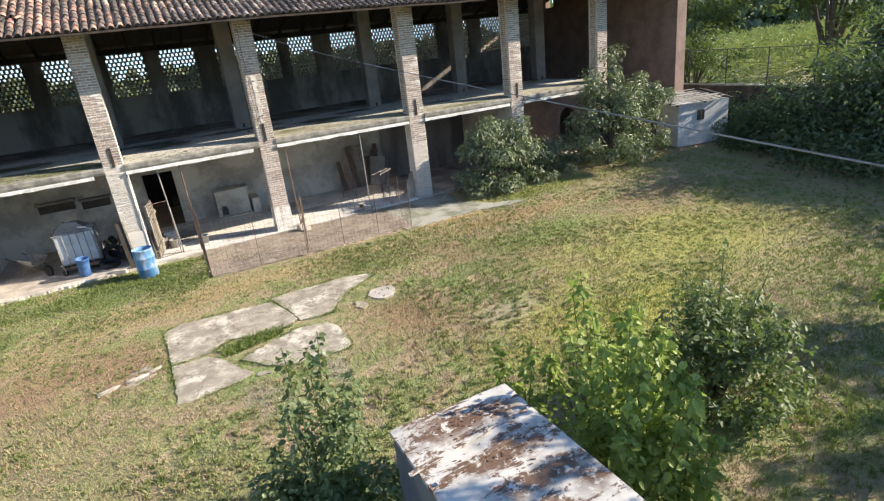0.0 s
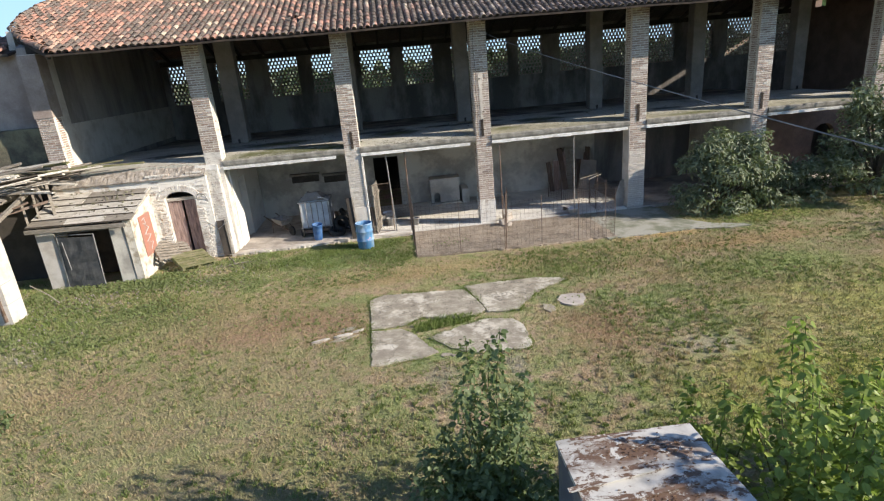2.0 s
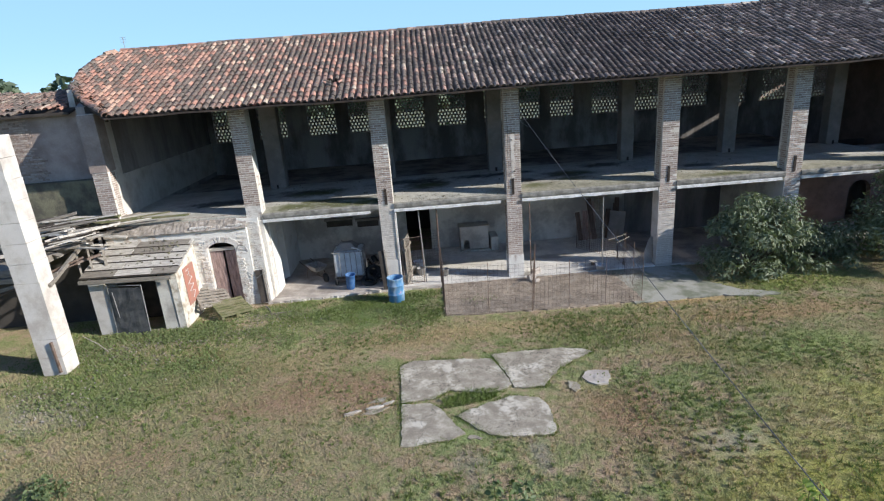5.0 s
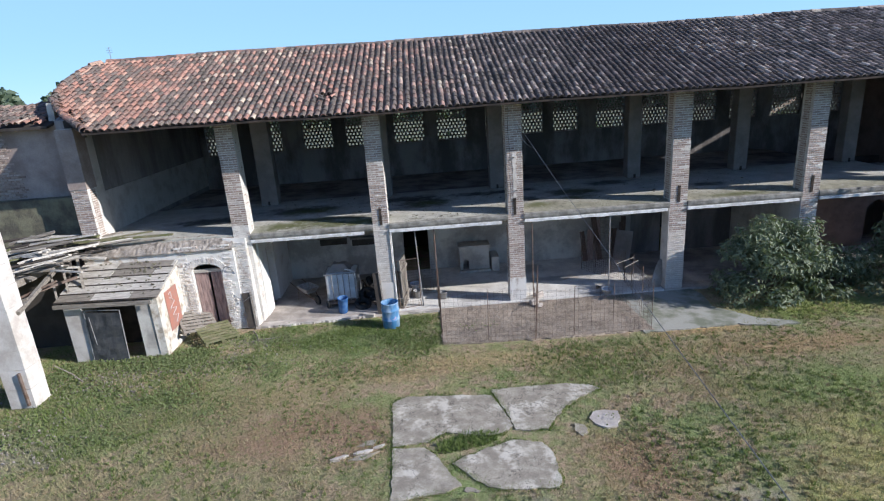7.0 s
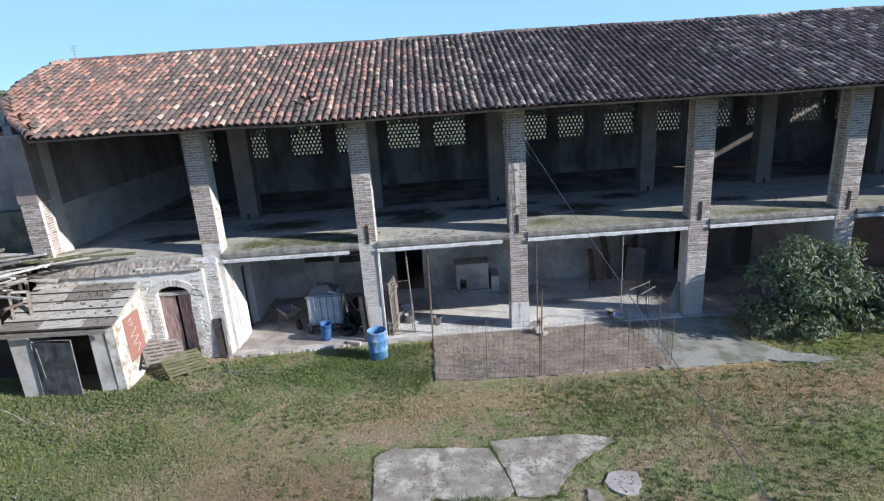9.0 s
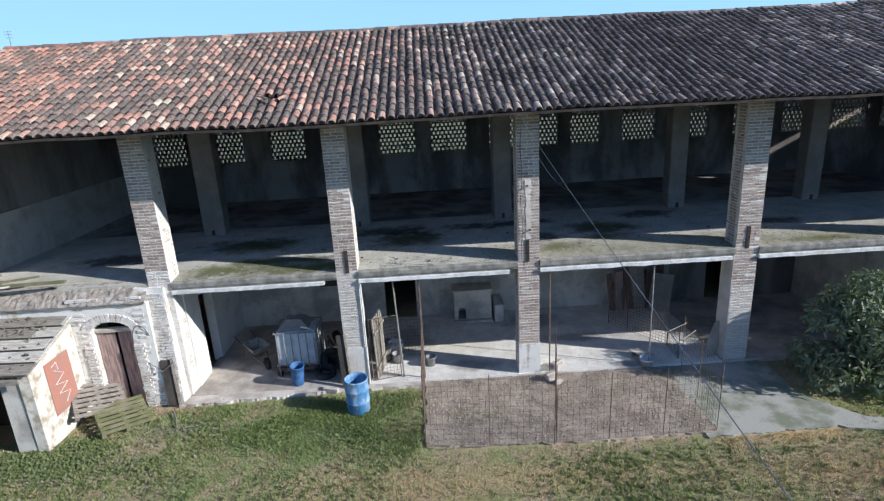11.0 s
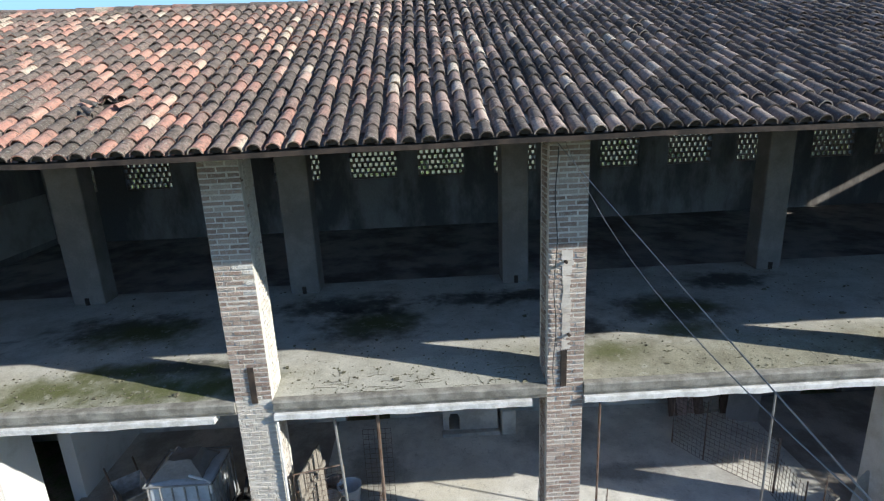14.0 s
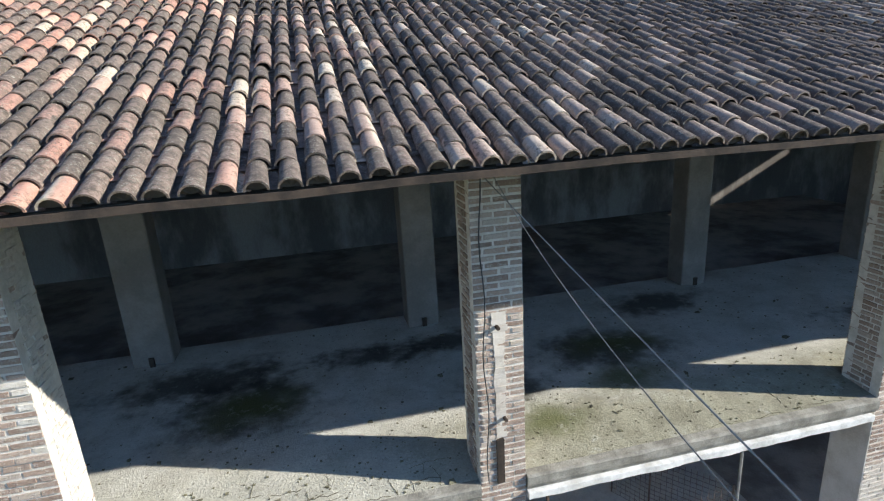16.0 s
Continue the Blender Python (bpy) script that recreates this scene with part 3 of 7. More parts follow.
SLAB_OUTLINES = ([(-3.89, -5.71), (-3.54, -5.49), (-2.52, -5.58), (-1.45, -5.72), (-1.23, -6.35), (-1.12, -7.05), (-1.39, -7.35), (-1.86, -7.34), (-2.62, -7.12), (-3.0, -7.37), (-3.82, -7.5)],
                 [(-1.39, -5.52), (-0.81, -5.47), (0.45, -5.48), (1.07, -5.62), (1.29, -5.85), (0.78, -6.1), (0.25, -6.49), (-0.15, -6.97), (-0.32, -7.29), (-0.82, -7.28), (-1.06, -7.18), (-1.16, -6.52)],
                 [(-3.82, -7.55), (-3.16, -7.6), (-2.88, -7.86), (-2.72, -8.23), (-2.42, -8.85), (-2.69, -9.03), (-3.09, -9.06), (-3.77, -9.11)],
                 [(-2.55, -8.2), (-2.32, -8.04), (-1.53, -7.71), (-1.26, -7.57), (-0.59, -7.73), (-0.46, -7.97), (-0.43, -8.31), (-0.44, -8.81), (-0.56, -9.15), (-1.63, -9.07), (-1.9, -8.95), (-2.2, -8.62)])
for x, y, a, w, d in ((-4.95, -7.72, 14, 0.42, 0.07), (-4.45, -7.58, 13, 0.4, 0.085), (-4.12, -7.43, 20, 0.28, 0.06)):
    ca, sa = math.cos(radians(a)), math.sin(radians(a))
    ring = [(x + ca * u - sa * v, y + sa * u + ca * v) for u, v in ((-w / 2, 0), (-w / 4, d / 2), (w / 3, d / 2.4), (w / 2, 0), (w / 4, -d / 2), (-w / 3, -d / 2.2))]
    tagged(outline_slab("concrete_sliver", ring, -0.05, 0.035, "palefloor", "pale thin strip of broken concrete in the grass", "concrete fragment", 0.02), group="slivers of broken paving")
for pts in SLAB_OUTLINES:
    tagged(outline_slab("concrete_slab", pts, -0.1, 0.012, "concrete", slab_label, "concrete slab", 0.035), group="broken paving in the meadow")
tagged(outline_slab("concrete_slab", [(0.66, -7.03), (0.82, -6.8), (1.12, -6.76), (1.36, -6.87), (1.32, -7.15), (1.16, -7.4), (0.94, -7.44), (0.73, -7.27)], -0.1, 0.012, "palefloor",
                    "small rounded pale concrete patch in the grass", "concrete slab", 0.03), group="broken paving in the meadow")
for pts in ([(0.27, -7.15), (0.44, -7.25), (0.49, -7.55), (0.32, -7.65), (0.23, -7.46)], [(-2.34, -8.91), (-2.05, -9.03), (-2.14, -9.1), (-2.39, -9.02)],
            [(-5.17, -7.85), (-5.05, -7.73), (-4.88, -7.71), (-4.95, -7.82)], [(-4.74, -7.81), (-4.54, -7.66), (-4.14, -7.6), (-4.4, -7.78)], [(-4.6, -7.34), (-4.45, -7.2), (-4.14, -7.13), (-4.3, -7.33)]):
    outline_slab("concrete_fragment", pts, -0.05, 0.006, "concrete", "pale broken concrete showing through the grass", "concrete fragment", 0.04)
structure(outline_slab("pavement_apron", [(3.5, -3.05), (6.4, -3.0), (7.4, -3.3), (8.1, -3.25), (8.0, -3.05), (7.2, -2.75), (6.3, -1.6), (6.5, -0.5), (6.2, 0.3), (3.42, 0.3)], -0.1, 0.02, "apron", "x"),
          "smooth grey concrete apron beside the pen", "apron")
structure(outline_slab("ground_pen_dirt", [(-2.5, -2.75), (1.0, -2.95), (3.85, -2.92), (3.8, -1.74), (3.72, -0.58), (3.3, -0.3), (3.3, 0.05), (-2.5, 0.05)], -0.1, 0.03, "gravel", "x"),
          "trampled gravelly earth inside the mesh pen", "ground")
structure(one_box("floor_portico", (-8.6, -3.9, -0.05, 4.2, -0.15, 0.075), "dustyfloor"), "dusty brownish concrete floor under the portico", "floor")
structure(one_box("floor_pen", (-3.9, 5.4, -0.05, 4.2, -0.15, 0.075), "penfloor"), "pale limed concrete floor of the pen", "floor")
structure(one_box("floor_portico_east", (5.4, 20.0, -0.05, 4.2, -0.15, 0.075), "dustyfloor"), "dusty concrete floor behind the bushes", "floor")
structure(outline_slab("floor_portico_edge", [(-8.7, -0.45), (-6.5, -0.35), (-4.6, -0.2), (-2.5, -0.25), (-2.5, 0.0), (-8.6, 0.0)], -0.1, 0.055, "palefloor", "x"),
          "worn concrete edge of the portico floor", "floor")

# ---- barn shell ----
PILLARS = {"P0": -13.93, "P1": -9.1, "P2": -4.51, "P3": 0.0, "P4": 5.46, "P5": 9.98, "P6": 14.5}
PW = 0.545
LOFT = 3.29


def loft_z(y):
    """Height of the loft floor, which falls towards its front edge."""
    return LOFT - 0.11 * max(0.0, 1 - max(y, 0.0) / 0.9)


COURSE = 0.073


def brick_courses(rng, z0, z1, w=0.545):
    """Boxes of the bricks of a square pillar, course by course, with the face that each shows."""
    out = []
    k0, k1 = math.ceil(z0 / COURSE), int(z1 / COURSE)
    j = 0.025
    for k in range(k0, k1):
        z = k * COURSE
        h = COURSE - rng.uniform(0.02, 0.03)
        if k % 2:
            cuts_f, cuts_s = (0, 0.47 + rng.uniform(-0.05, 0.06), 1), (0.22, 0.5, 0.78)
        else:
            cuts_f, cuts_s = (0, 0.24 + rng.uniform(-0.03, 0.03), 0.72 + rng.uniform(-0.05, 0.05), 1), (0.22, 0.4, 0.78)
        for y0, y1, face in ((0, 0.12, "front"), (PW - 0.12, PW, "back")):
            for a, b in zip(cuts_f, cuts_f[1:]):
                p = rng.uniform(-0.004, 0.006)
                out.append((a * w + j / 2, b * w - j / 2, y0 - p, y1 + p, z, z + h, face if b < 1 else face + "_corner"))
        for a, b in zip(cuts_s, cuts_s[1:]):
            p = rng.uniform(-0.004, 0.006)
            for x0, x1, face in ((-p, 0.12, "left"), (w - 0.12, w + p, "right")):
                out.append((x0, x1, a * PW + j / 2, b * PW - j / 2, z, z + h, face))
    return out


LOOSE_BRICKS = []


def brick_pillar(key, label, z0=0.0, z1=6.95, lime_below=0.0, single=None, w=0.545):
    rng = random.Random(hash_of(key))
    ob = thing("brick_pillar", label, "pillar", pose(PILLARS[key], 0, 0), "pillars of the barn front")
    bm = bmesh.new()
    box(bm, 0.009, w - 0.009, 0.009, PW - 0.009, z0, z1)
    part("mortar_core", bm, "mortar", ob)
    far, low, side = bmesh.new(), bmesh.new(), bmesh.new()
    for *dims, face in brick_courses(rng, z0, z1, w):
        if dims[4] < lime_below + rng.uniform(-0.25, 0.15):
            box(low, *dims, 0.006, rng)
        # sun-facing bricks take a paler mix: sunlight put into the brick colour
        elif lime_below and face in ("right", "front_corner") and rng.random() < (0.97 if face == "right" else 0.12):
            box(side, *dims, 0.006, rng)
        elif single and single[0] < dims[4] < single[1] and face in ("front", "front_corner", "right"):
            LOOSE_BRICKS.append((ob, dims))
        else:
            box(far, *dims, 0.006, rng)
    tagged(part("brickwork", far, "bricks", ob), kind="stuff")
    if lime_below > z0:
        tagged(part("limewashed_brickwork", low, "limebrick" if key == "P1" else "limedbrick", ob, "flaking limewash over brick"), kind="stuff")
        tagged(part("limed_side", side, "sunlitside", ob, "sunlit side's bricks coloured paler, with smeared lime"), kind="stuff")
    else:
        low.free()
        side.free()
    return ob


def hash_of(s):
    return sum(ord(c) * 31 ** i for i, c in enumerate(s)) % 100003


def iron_slot(parent, x, z0, z1):
    """The flat iron anchor plate let into a pillar's face."""
    bm = bmesh.new()
    box(bm, x, x + 0.085, -0.022, 0.02, z0, z1)
    part("anchor_plate", bm, "zinc", parent, "dark iron anchor plate")


PILLAR_OBS = {}
for key, label, z0, lime, single in (
        ("P0", "weathered brick corner pillar with grey upper half", 3.3, 0, None),
        ("P1", "brick pillar with limewashed base beside the shed", 0, 3.45, (3.3, 6.6)),
        ("P2", "brick pillar with limewashed lower part by the blue barrel", 0, 3.2, (3.0, 6.7)),
        ("P3", "tall brick pillar with repaired mortar chase and cables", 0, 0.0, (0.9, 6.7)),
        ("P4", "brick pillar with whitened base beside the pen", 0, 2.2, (2.0, 6.7)),
        ("P5", "brick pillar rising behind the fig bush", 0, 2.4, None),
        ("P6", "brick pillar half hidden by the second fig bush", 0, 0, None)):
    PILLAR_OBS[key] = brick_pillar(key, label, z0, 6.95, lime, single, {"P1": 0.56, "P4": 0.6, "P5": 0.58}.get(key, PW))
for key in ("P2", "P3", "P4", "P5"):
    iron_slot(PILLAR_OBS[key], 0.20 if key == "P3" else 0.25, 3.16, 3.72)


def pillar_details():
    p3 = PILLAR_OBS["P3"]
    bm = bmesh.new()
    for z in np.arange(3.74, 5.15, 0.07):
        w = 0.058 + 0.03 * noise.noise((z * 4, 2, 0)) + (0.035 if z > 4.95 else 0)
        box(bm, 0.265 - w, 0.265 + w, -0.007, 0.01, z, z + 0.071, 0.006)
    part("mortar_patch", bm, "palefloor", p3, "pale mortar filling a chase")
    bm = bmesh.new()
    box(bm, -0.006, PW + 0.006, -0.014, PW + 0.006, 0.0, 0.92, 0.008)
    part("plaster_base", bm, "lime", p3, "patched pale plaster base")
    bm = bmesh.new()
    box(bm, -0.006, PW + 0.006, -0.016, PW + 0.006, 0.0, 1.12, 0.008)
    part("plaster_base", bm, "limewhite", PILLAR_OBS["P2"], "smooth grey plaster base")
    for x, z in ((0.24, 5.06), (0.30, 3.98)):
        bm = bmesh.new()
        rod(bm, [(x, -0.07, z), (x, 0.02, z)], 0.022, seg=8)
        part("iron_eye", bm, "zinc", p3)
    bm = bmesh.new()
    rod(bm, [(0.1 + 0.02 * math.sin(z * 5), -0.03, z) for z in np.arange(6.6, 3.0, -0.2)], 0.007, seg=5)
    part("hanging_cable", bm, "darkcable", p3)
    bm = bmesh.new()
    box(bm, -0.012, PW + 0.012, -0.014, PW, 5.05, 6.94, 0.01)
    part("plaster_coat", bm, "wingplaster", PILLAR_OBS["P0"], "grey render over the upper half")
    for key, x0, top in (("P4", -0.012, 3.0), ("P5", -0.012, 3.0)):
        bm = bmesh.new()
        box(bm, x0, 0.01, 0.0, PW, 0.0, top, 0.004)
        part("plaster_side", bm, "limewhite", PILLAR_OBS[key], "flat grey render on the inner side")
    p1 = PILLAR_OBS["P1"]
    bm = bmesh.new()
    vs = box(bm, -0.5, 0.46, -0.3, 0.0, 0.0, 3.1, 0.03)
    for v in vs:
        if v.co.z > 1.5:
            v.co.x = v.co.x * 0.75 + 0.05
            v.co.y = v.co.y * 0.35
    bmesh.ops.subdivide_edges(bm, edges=bm.edges, cuts=5, use_grid_fill=True)
    for v in bm.verts:
        v.co += Vector((0, -1, 0)) * 0.05 * noise.noise(v.co * 2.5)
    part("buttress", bm, "lime", p1, "limewashed rubble buttress")
    rng = random.Random(15)
    bm = bmesh.new()
    for k in range(int(3.0 / COURSE)):
        z = k * COURSE
        f = z / 3.1
        x0, x1 = -0.5 + 0.19 * f, 0.46 - 0.07 * f
        y = -0.3 + 0.2 * f
        x = x0 + (0.12 if k % 2 else 0)
        while x < x1 - 0.05:
            w = min(0.25, x1 - x)
            if rng.random() < 0.96:
                box(bm, x, x + w - 0.015, y - 0.022 + rng.uniform(-0.008, 0.006), y + 0.05, z, z + COURSE - 0.018, 0.006, rng)
            x += 0.255
    tagged(part("buttress_bricks", bm, "limebrick", p1), kind="stuff")
    bm = bmesh.new()
    rod(bm, [(-0.28 + 0.22 * math.cos(a), -0.27 - 0.05 * math.sin(a), 1.75 + 0.5 * math.sin(a)) for a in np.linspace(0.4, 4.2, 16)] + [(0.1, -0.4, 1.0), (0.42, -0.36, 1.22)], 0.012, seg=5)
    part("hanging_cable", bm, "cable", p1, "loop of old grey cable")


pillar_details()


def corner_spur():
    bm = bmesh.new()
    vs = box(bm, -13.85, -13.6, 0.5, 1.35, LOFT, 6.9, 0.01)
    for v in vs:
        if v.co.z < 4:
            v.co.x += 0.12 * (v.co.x > -13.6)
    structure(part("wall_corner_spur", bm, "limewhite"), "limewashed spur wall behind the corner pillar", "wall")


corner_spur()


def back_pillars():
    for x, w in ((-9.24, 0.68), (-4.63, 0.63), (-0.06, 0.57), (5.53, 0.54), (9.9, 0.55), (14.4, 0.56)):
        ob = thing("rendered_pillar", "plain grey rendered pillar inside the loft", "pillar", pose(x, 4.15, LOFT), "inner pillars of the loft")
        bm = bmesh.new()
        box(bm, 0, w, 0, 0.5, 0, 4.85, 0.01)
        bevelled(bm, 0.02)
        part("shaft", bm, "plaster", ob)
        bm = bmesh.new()
        box(bm, 0.26, 0.34, -0.03, 0.0, 0.0, 0.16)
        part("drain_slot", bm, "zinc", ob)


back_pillars()

# loft floor: front slab, then a lower dark fill behind the inner pillars
def loft_floor():
    bm = bmesh.new()
    ys = [0.03, 0.3, 0.6, 0.9, 1.5, 2.4, 3.3, 4.1, 4.75]
    xs = np.linspace(-13.9, 15.04, 78)
    grid = [[bm.verts.new((x, y, loft_z(y) + 0.006 * noise.noise((x * 1.3, y * 1.3, 8)))) for x in xs] for y in ys]
    low = [[bm.verts.new((x, y, 3.06)) for x in xs] for y in (0.03, 4.75)]
    for p, q in list(zip(grid, grid[1:])) + [(low[0], grid[0]), (grid[-1], low[1])]:
        for i in range(len(xs) - 1):
            bm.faces.new((p[i], p[i + 1], q[i + 1], q[i]))
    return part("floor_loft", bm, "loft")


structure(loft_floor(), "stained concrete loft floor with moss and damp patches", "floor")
structure(one_box("floor_loft_rear", (-13.9, 15.04, 4.75, 10.75, 2.75, 3.08), "earth"), "dark earth fill over the rear vaults", "floor")
SPANS = [(-8.54, -4.51), (-3.965, 0.0), (PW, 5.46), (6.06, 9.98), (10.56, 14.5)]


def slab_edges():
    for i, (a, b) in enumerate(SPANS):
        ob = thing("floor_beam", "grey concrete floor edge over a white-painted beam", "floor beam", pose(a, 0, 0), "beams along the barn front")
        w = b - a
        bm = bmesh.new()
        rows = []
        n = int(w / 0.07)
        for k in range(n + 1):
            x = w * k / n
            c = 0.03 * max(0, noise.noise((a + x * 2.1, 3, i)) - 0.1) + 0.012 * noise.noise((a + x * 9, 1, i))
            u = 0.02 * noise.noise((a + x * 4, 7, i))
            top = loft_z(0) + 0.004
            ys = ((0.08, top + 0.008), (-0.02 + c, top), (-0.045, top - 0.02 - c), (-0.042 + u * 0.3, 3.06 + u * 0.5), (-0.03, 3.03 + u * 0.5), (0.06, 3.02))
            rows.append([bm.verts.new((x, y, z)) for y, z in ys])
        for p, q in zip(rows, rows[1:]):
            for j in range(6):
                bm.faces.new((p[j], q[j], q[(j + 1) % 6], p[(j + 1) % 6]))
        bm.faces.new(rows[0])
        bm.faces.new(rows[-1])
        part("slab_lip", bm, "slabedge", ob)
        bm = bmesh.new()
        box(bm, 0.003, w - 0.003, -0.012, 0.14, 2.99, 3.04)
        part("web", bm, "slabedge", ob)
        bm = bmesh.new()
        # flange stops short of the pillar, standing in for the shadow on its end
        end = w * (0.925, 0.945, 0.985, 0.97, 0.99)[i]
        n = int(end / 0.06)
        rows = []
        for k in range(n + 1):
            x = 0.003 + (end - 0.006) * k / n
            u = 0.012 * noise.noise((a + x * 2.3, 11, i)) + 0.006 * noise.noise((a + x * 12, 13, i))
            rows.append([bm.verts.new((x, y, z)) for y, z in ((0.13, 2.985), (-0.068 + u * 0.4, 2.982 + u * 0.5), (-0.072 + u * 0.4, 2.97 + u * 0.5), (-0.07 + u * 0.5, 2.893 + u * 1.3), (0.13, 2.883 + u * 1.3))])
        for p, q in zip(rows, rows[1:]):
            for j in range(5):
                bm.faces.new((p[j], q[j], q[(j + 1) % 5], p[(j + 1) % 5]))
        bm.faces.new(rows[0])
        bm.faces.new(rows[-1])
        part("flange", bm, "flange", ob, "white-painted lower flange")


slab_edges()


def rear_wall():
    """Rear wall of the loft with its rows of openings and the brick screens in them."""
    wins = [(-13.45, -12.1), (-11.18, -9.7), (-8.6, -7.14), (-6.46, -4.98), (-4.02, -2.52), (-1.84, -0.34), (0.62, 2.0), (2.25, 3.56),
            (4.09, 5.36), (6.3, 7.74), (8.57, 10.03), (11.07, 12.5), (13.2, 14.6), (15.4, 16.9), (17.5, 19.0)]
    z0, z1, y0, y1 = 4.72, 6.74, 10.73, 11.03
    bm = bmesh.new()
    box(bm, -14.2, 19.95, y0, y1, 0, z0)
    box(bm, -14.2, 19.95, y0, y1, z1, 7.1)
    edges = [-14.2] + [v for w in wins for v in w] + [19.95]
    for a, b in zip(edges[::2], edges[1::2]):
        box(bm, a, b, y0, y1, z0, z1)
    wall = structure(part("wall_rear", bm, "rearwall"), "sooty rear wall of the loft with brick-screened openings", "wall")
    rng = random.Random(5)
    for a, b in wins:
        ob = thing("window_screen", "open brickwork ventilation screen in the loft's rear wall", "window screen", pose(a, y0 + 0.08, z0), "screens of the rear wall")
        tagged(ob, kind="structure")
        bm = bmesh.new()
        rows, h = 12, (z1 - z0) / 12
        pitch = 0.178
        for r in range(rows):
            box(bm, 0, b - a, 0.0, 0.1, r * h, r * h + 0.055, 0.003, rng)
            shift = pitch / 2 * (r % 2)
            x = -pitch + shift
            while x < b - a:
                u, v = max(0, x), min(b - a, x + 0.08)
                if v - u > 0.02:
                    box(bm, u, v, 0, 0.1, r * h + 0.056, (r + 1) * h - 0.001, 0.002, rng)
                x += pitch
        tagged(part("screen_bricks", bm, "bricks", ob), kind="stuff")


rear_wall()


def side_walls():
    bm = bmesh.new()
    vs = box(bm, -14.2, -13.75, 0.55, 4.98, 0, 8.95)
    for v in vs:
        if v.co.z > 8 and v.co.y < 1:
            v.co.z = 7.2
    vs = box(bm, -14.2, -13.75, 4.98, 10.73, 0, 8.95)
    for v in vs:
        if v.co.z > 8 and v.co.y > 8:
            v.co.z = 6.8
    structure(part("wall_gable_west", bm, "gable"), "dark rendered gable wall at the barn's end", "wall")
    # pale strip stands in for light bounced onto the lower wall
    structure(one_box("wall_gable_west_bounce_strip", (-13.75, -13.72, 1.36, 10.7, LOFT, 4.75), "limewhite"), "strip on the lower gable wall, coloured paler for bounced light", "wall")
    bm = bmesh.new()
    box(bm, 19.24, 19.84, 0.0, 10.73, 0, 6.7)
    vs = box(bm, 19.24, 19.84, 0.0, 4.98, 6.7, 8.8)
    for v in vs:
        if v.co.z > 8 and v.co.y < 1:
            v.co.z = 6.9
    for y0, y1, a, b in ((4.98, 6.25, 0, 0), (6.25, 6.62, 7.88, 8.32), (6.62, 7.6, 0, 0), (7.6, 8.85, 7.2, 7.62), (8.85, 9.1, 0, 0), (9.1, 9.8, 6.76, 7.2), (9.8, 10.73, 0, 0)):
        for lo, hi in ((6.7, a), (b, 0)) if a else ((6.7, 0),):
            vs = box(bm, 19.5, 19.84, y0, y1, lo, 9.0)
            for v in vs:
                if v.co.z > 8.9:
                    v.co.z = hi or max(6.71, 9.075 - 0.372 * (v.co.y - 5))
    bmesh.ops.remove_doubles(bm, verts=bm.verts, dist=0.001)
    structure(part("wall_gable_east", bm, "gablebrick"), "bare red-brown brick gable wall at the barn's far end", "wall")
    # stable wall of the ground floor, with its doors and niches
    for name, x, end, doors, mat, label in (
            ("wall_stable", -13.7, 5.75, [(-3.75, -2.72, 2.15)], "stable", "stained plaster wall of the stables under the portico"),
            # darker plaster from x 5.75 eastward
            ("wall_stable_east", 5.75, 19.23, [(7.0, 8.0, 2.2), (12.4, 13.4, 2.2)], "darkplaster", "dark plaster wall of the stables behind the fig bushes")):
        bm = bmesh.new()
        for a, b, top in doors:
            box(bm, x, a, 4.2, 4.5, 0, 3.1)
            box(bm, a, b, 4.2, 4.5, top, 3.1)
            x = b
        box(bm, x, end, 4.2, 4.5, 0, 3.1)
        structure(part(name, bm, mat), label, "wall")
    structure(one_box("wall_stable_rear", (-13.7, 19.4, 8.0, 8.2, 0, 2.74), "void"), "rear wall of the stables, coloured near-black for shade", "wall")
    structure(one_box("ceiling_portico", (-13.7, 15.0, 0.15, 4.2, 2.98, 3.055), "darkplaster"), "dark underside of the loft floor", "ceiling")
    # cross walls under the loft
    bm = bmesh.new()
    box(bm, -8.75, -8.5, 0.42, 1.22, 0, 3.0)
    box(bm, -8.75, -8.5, 1.22, 2.1, 2.35, 3.0)
    box(bm, -8.75, -8.5, 2.1, 4.2, 0, 3.0)
    structure(part("wall_cross_west", bm, "whitewash"), "limewashed cross wall with a doorway beside the shed", "wall")
    structure(one_box("wall_cross_east", (10.0, 10.3, 0.55, 4.2, 0, 3.0), "stable"), "dark cross wall behind the fig bush", "wall")
    arch = [(0.48 * math.cos(a), 1.45 + 0.48 * math.sin(a)) for a in np.linspace(math.pi, 0, 9)]
    outline = [(10.3, 0), (10.3, 2.97), (19.23, 2.97), (19.23, 0), (15.68, 0)] + [(15.2 + u, z) for u, z in reversed(arch)] + [(14.72, 0)]
    bm = bmesh.new()
    f = bm.faces.new([bm.verts.new((x, 2.9, z)) for x, z in outline])
    ext = bmesh.ops.extrude_face_region(bm, geom=[f])
    for v in ext["geom"]:
        if isinstance(v, bmesh.types.BMVert):
            v.co.y = 3.15
    bmesh.ops.recalc_face_normals(bm, faces=bm.faces)
    structure(part("wall_brick_east", bm, "gablebrick"), "shaded brick infill wall with an arched doorway behind the bushes", "wall")


side_walls()

# ---- roof ----
EAVE_Y, EAVE_Z, RIDGE_Y, RIDGE_Z = -1.02, 6.83, 5.0, 9.12
SLOPE = math.atan2(RIDGE_Z - EAVE_Z, RIDGE_Y - EAVE_Y)
RUN = math.hypot(RIDGE_Z - EAVE_Z, RIDGE_Y - EAVE_Y)


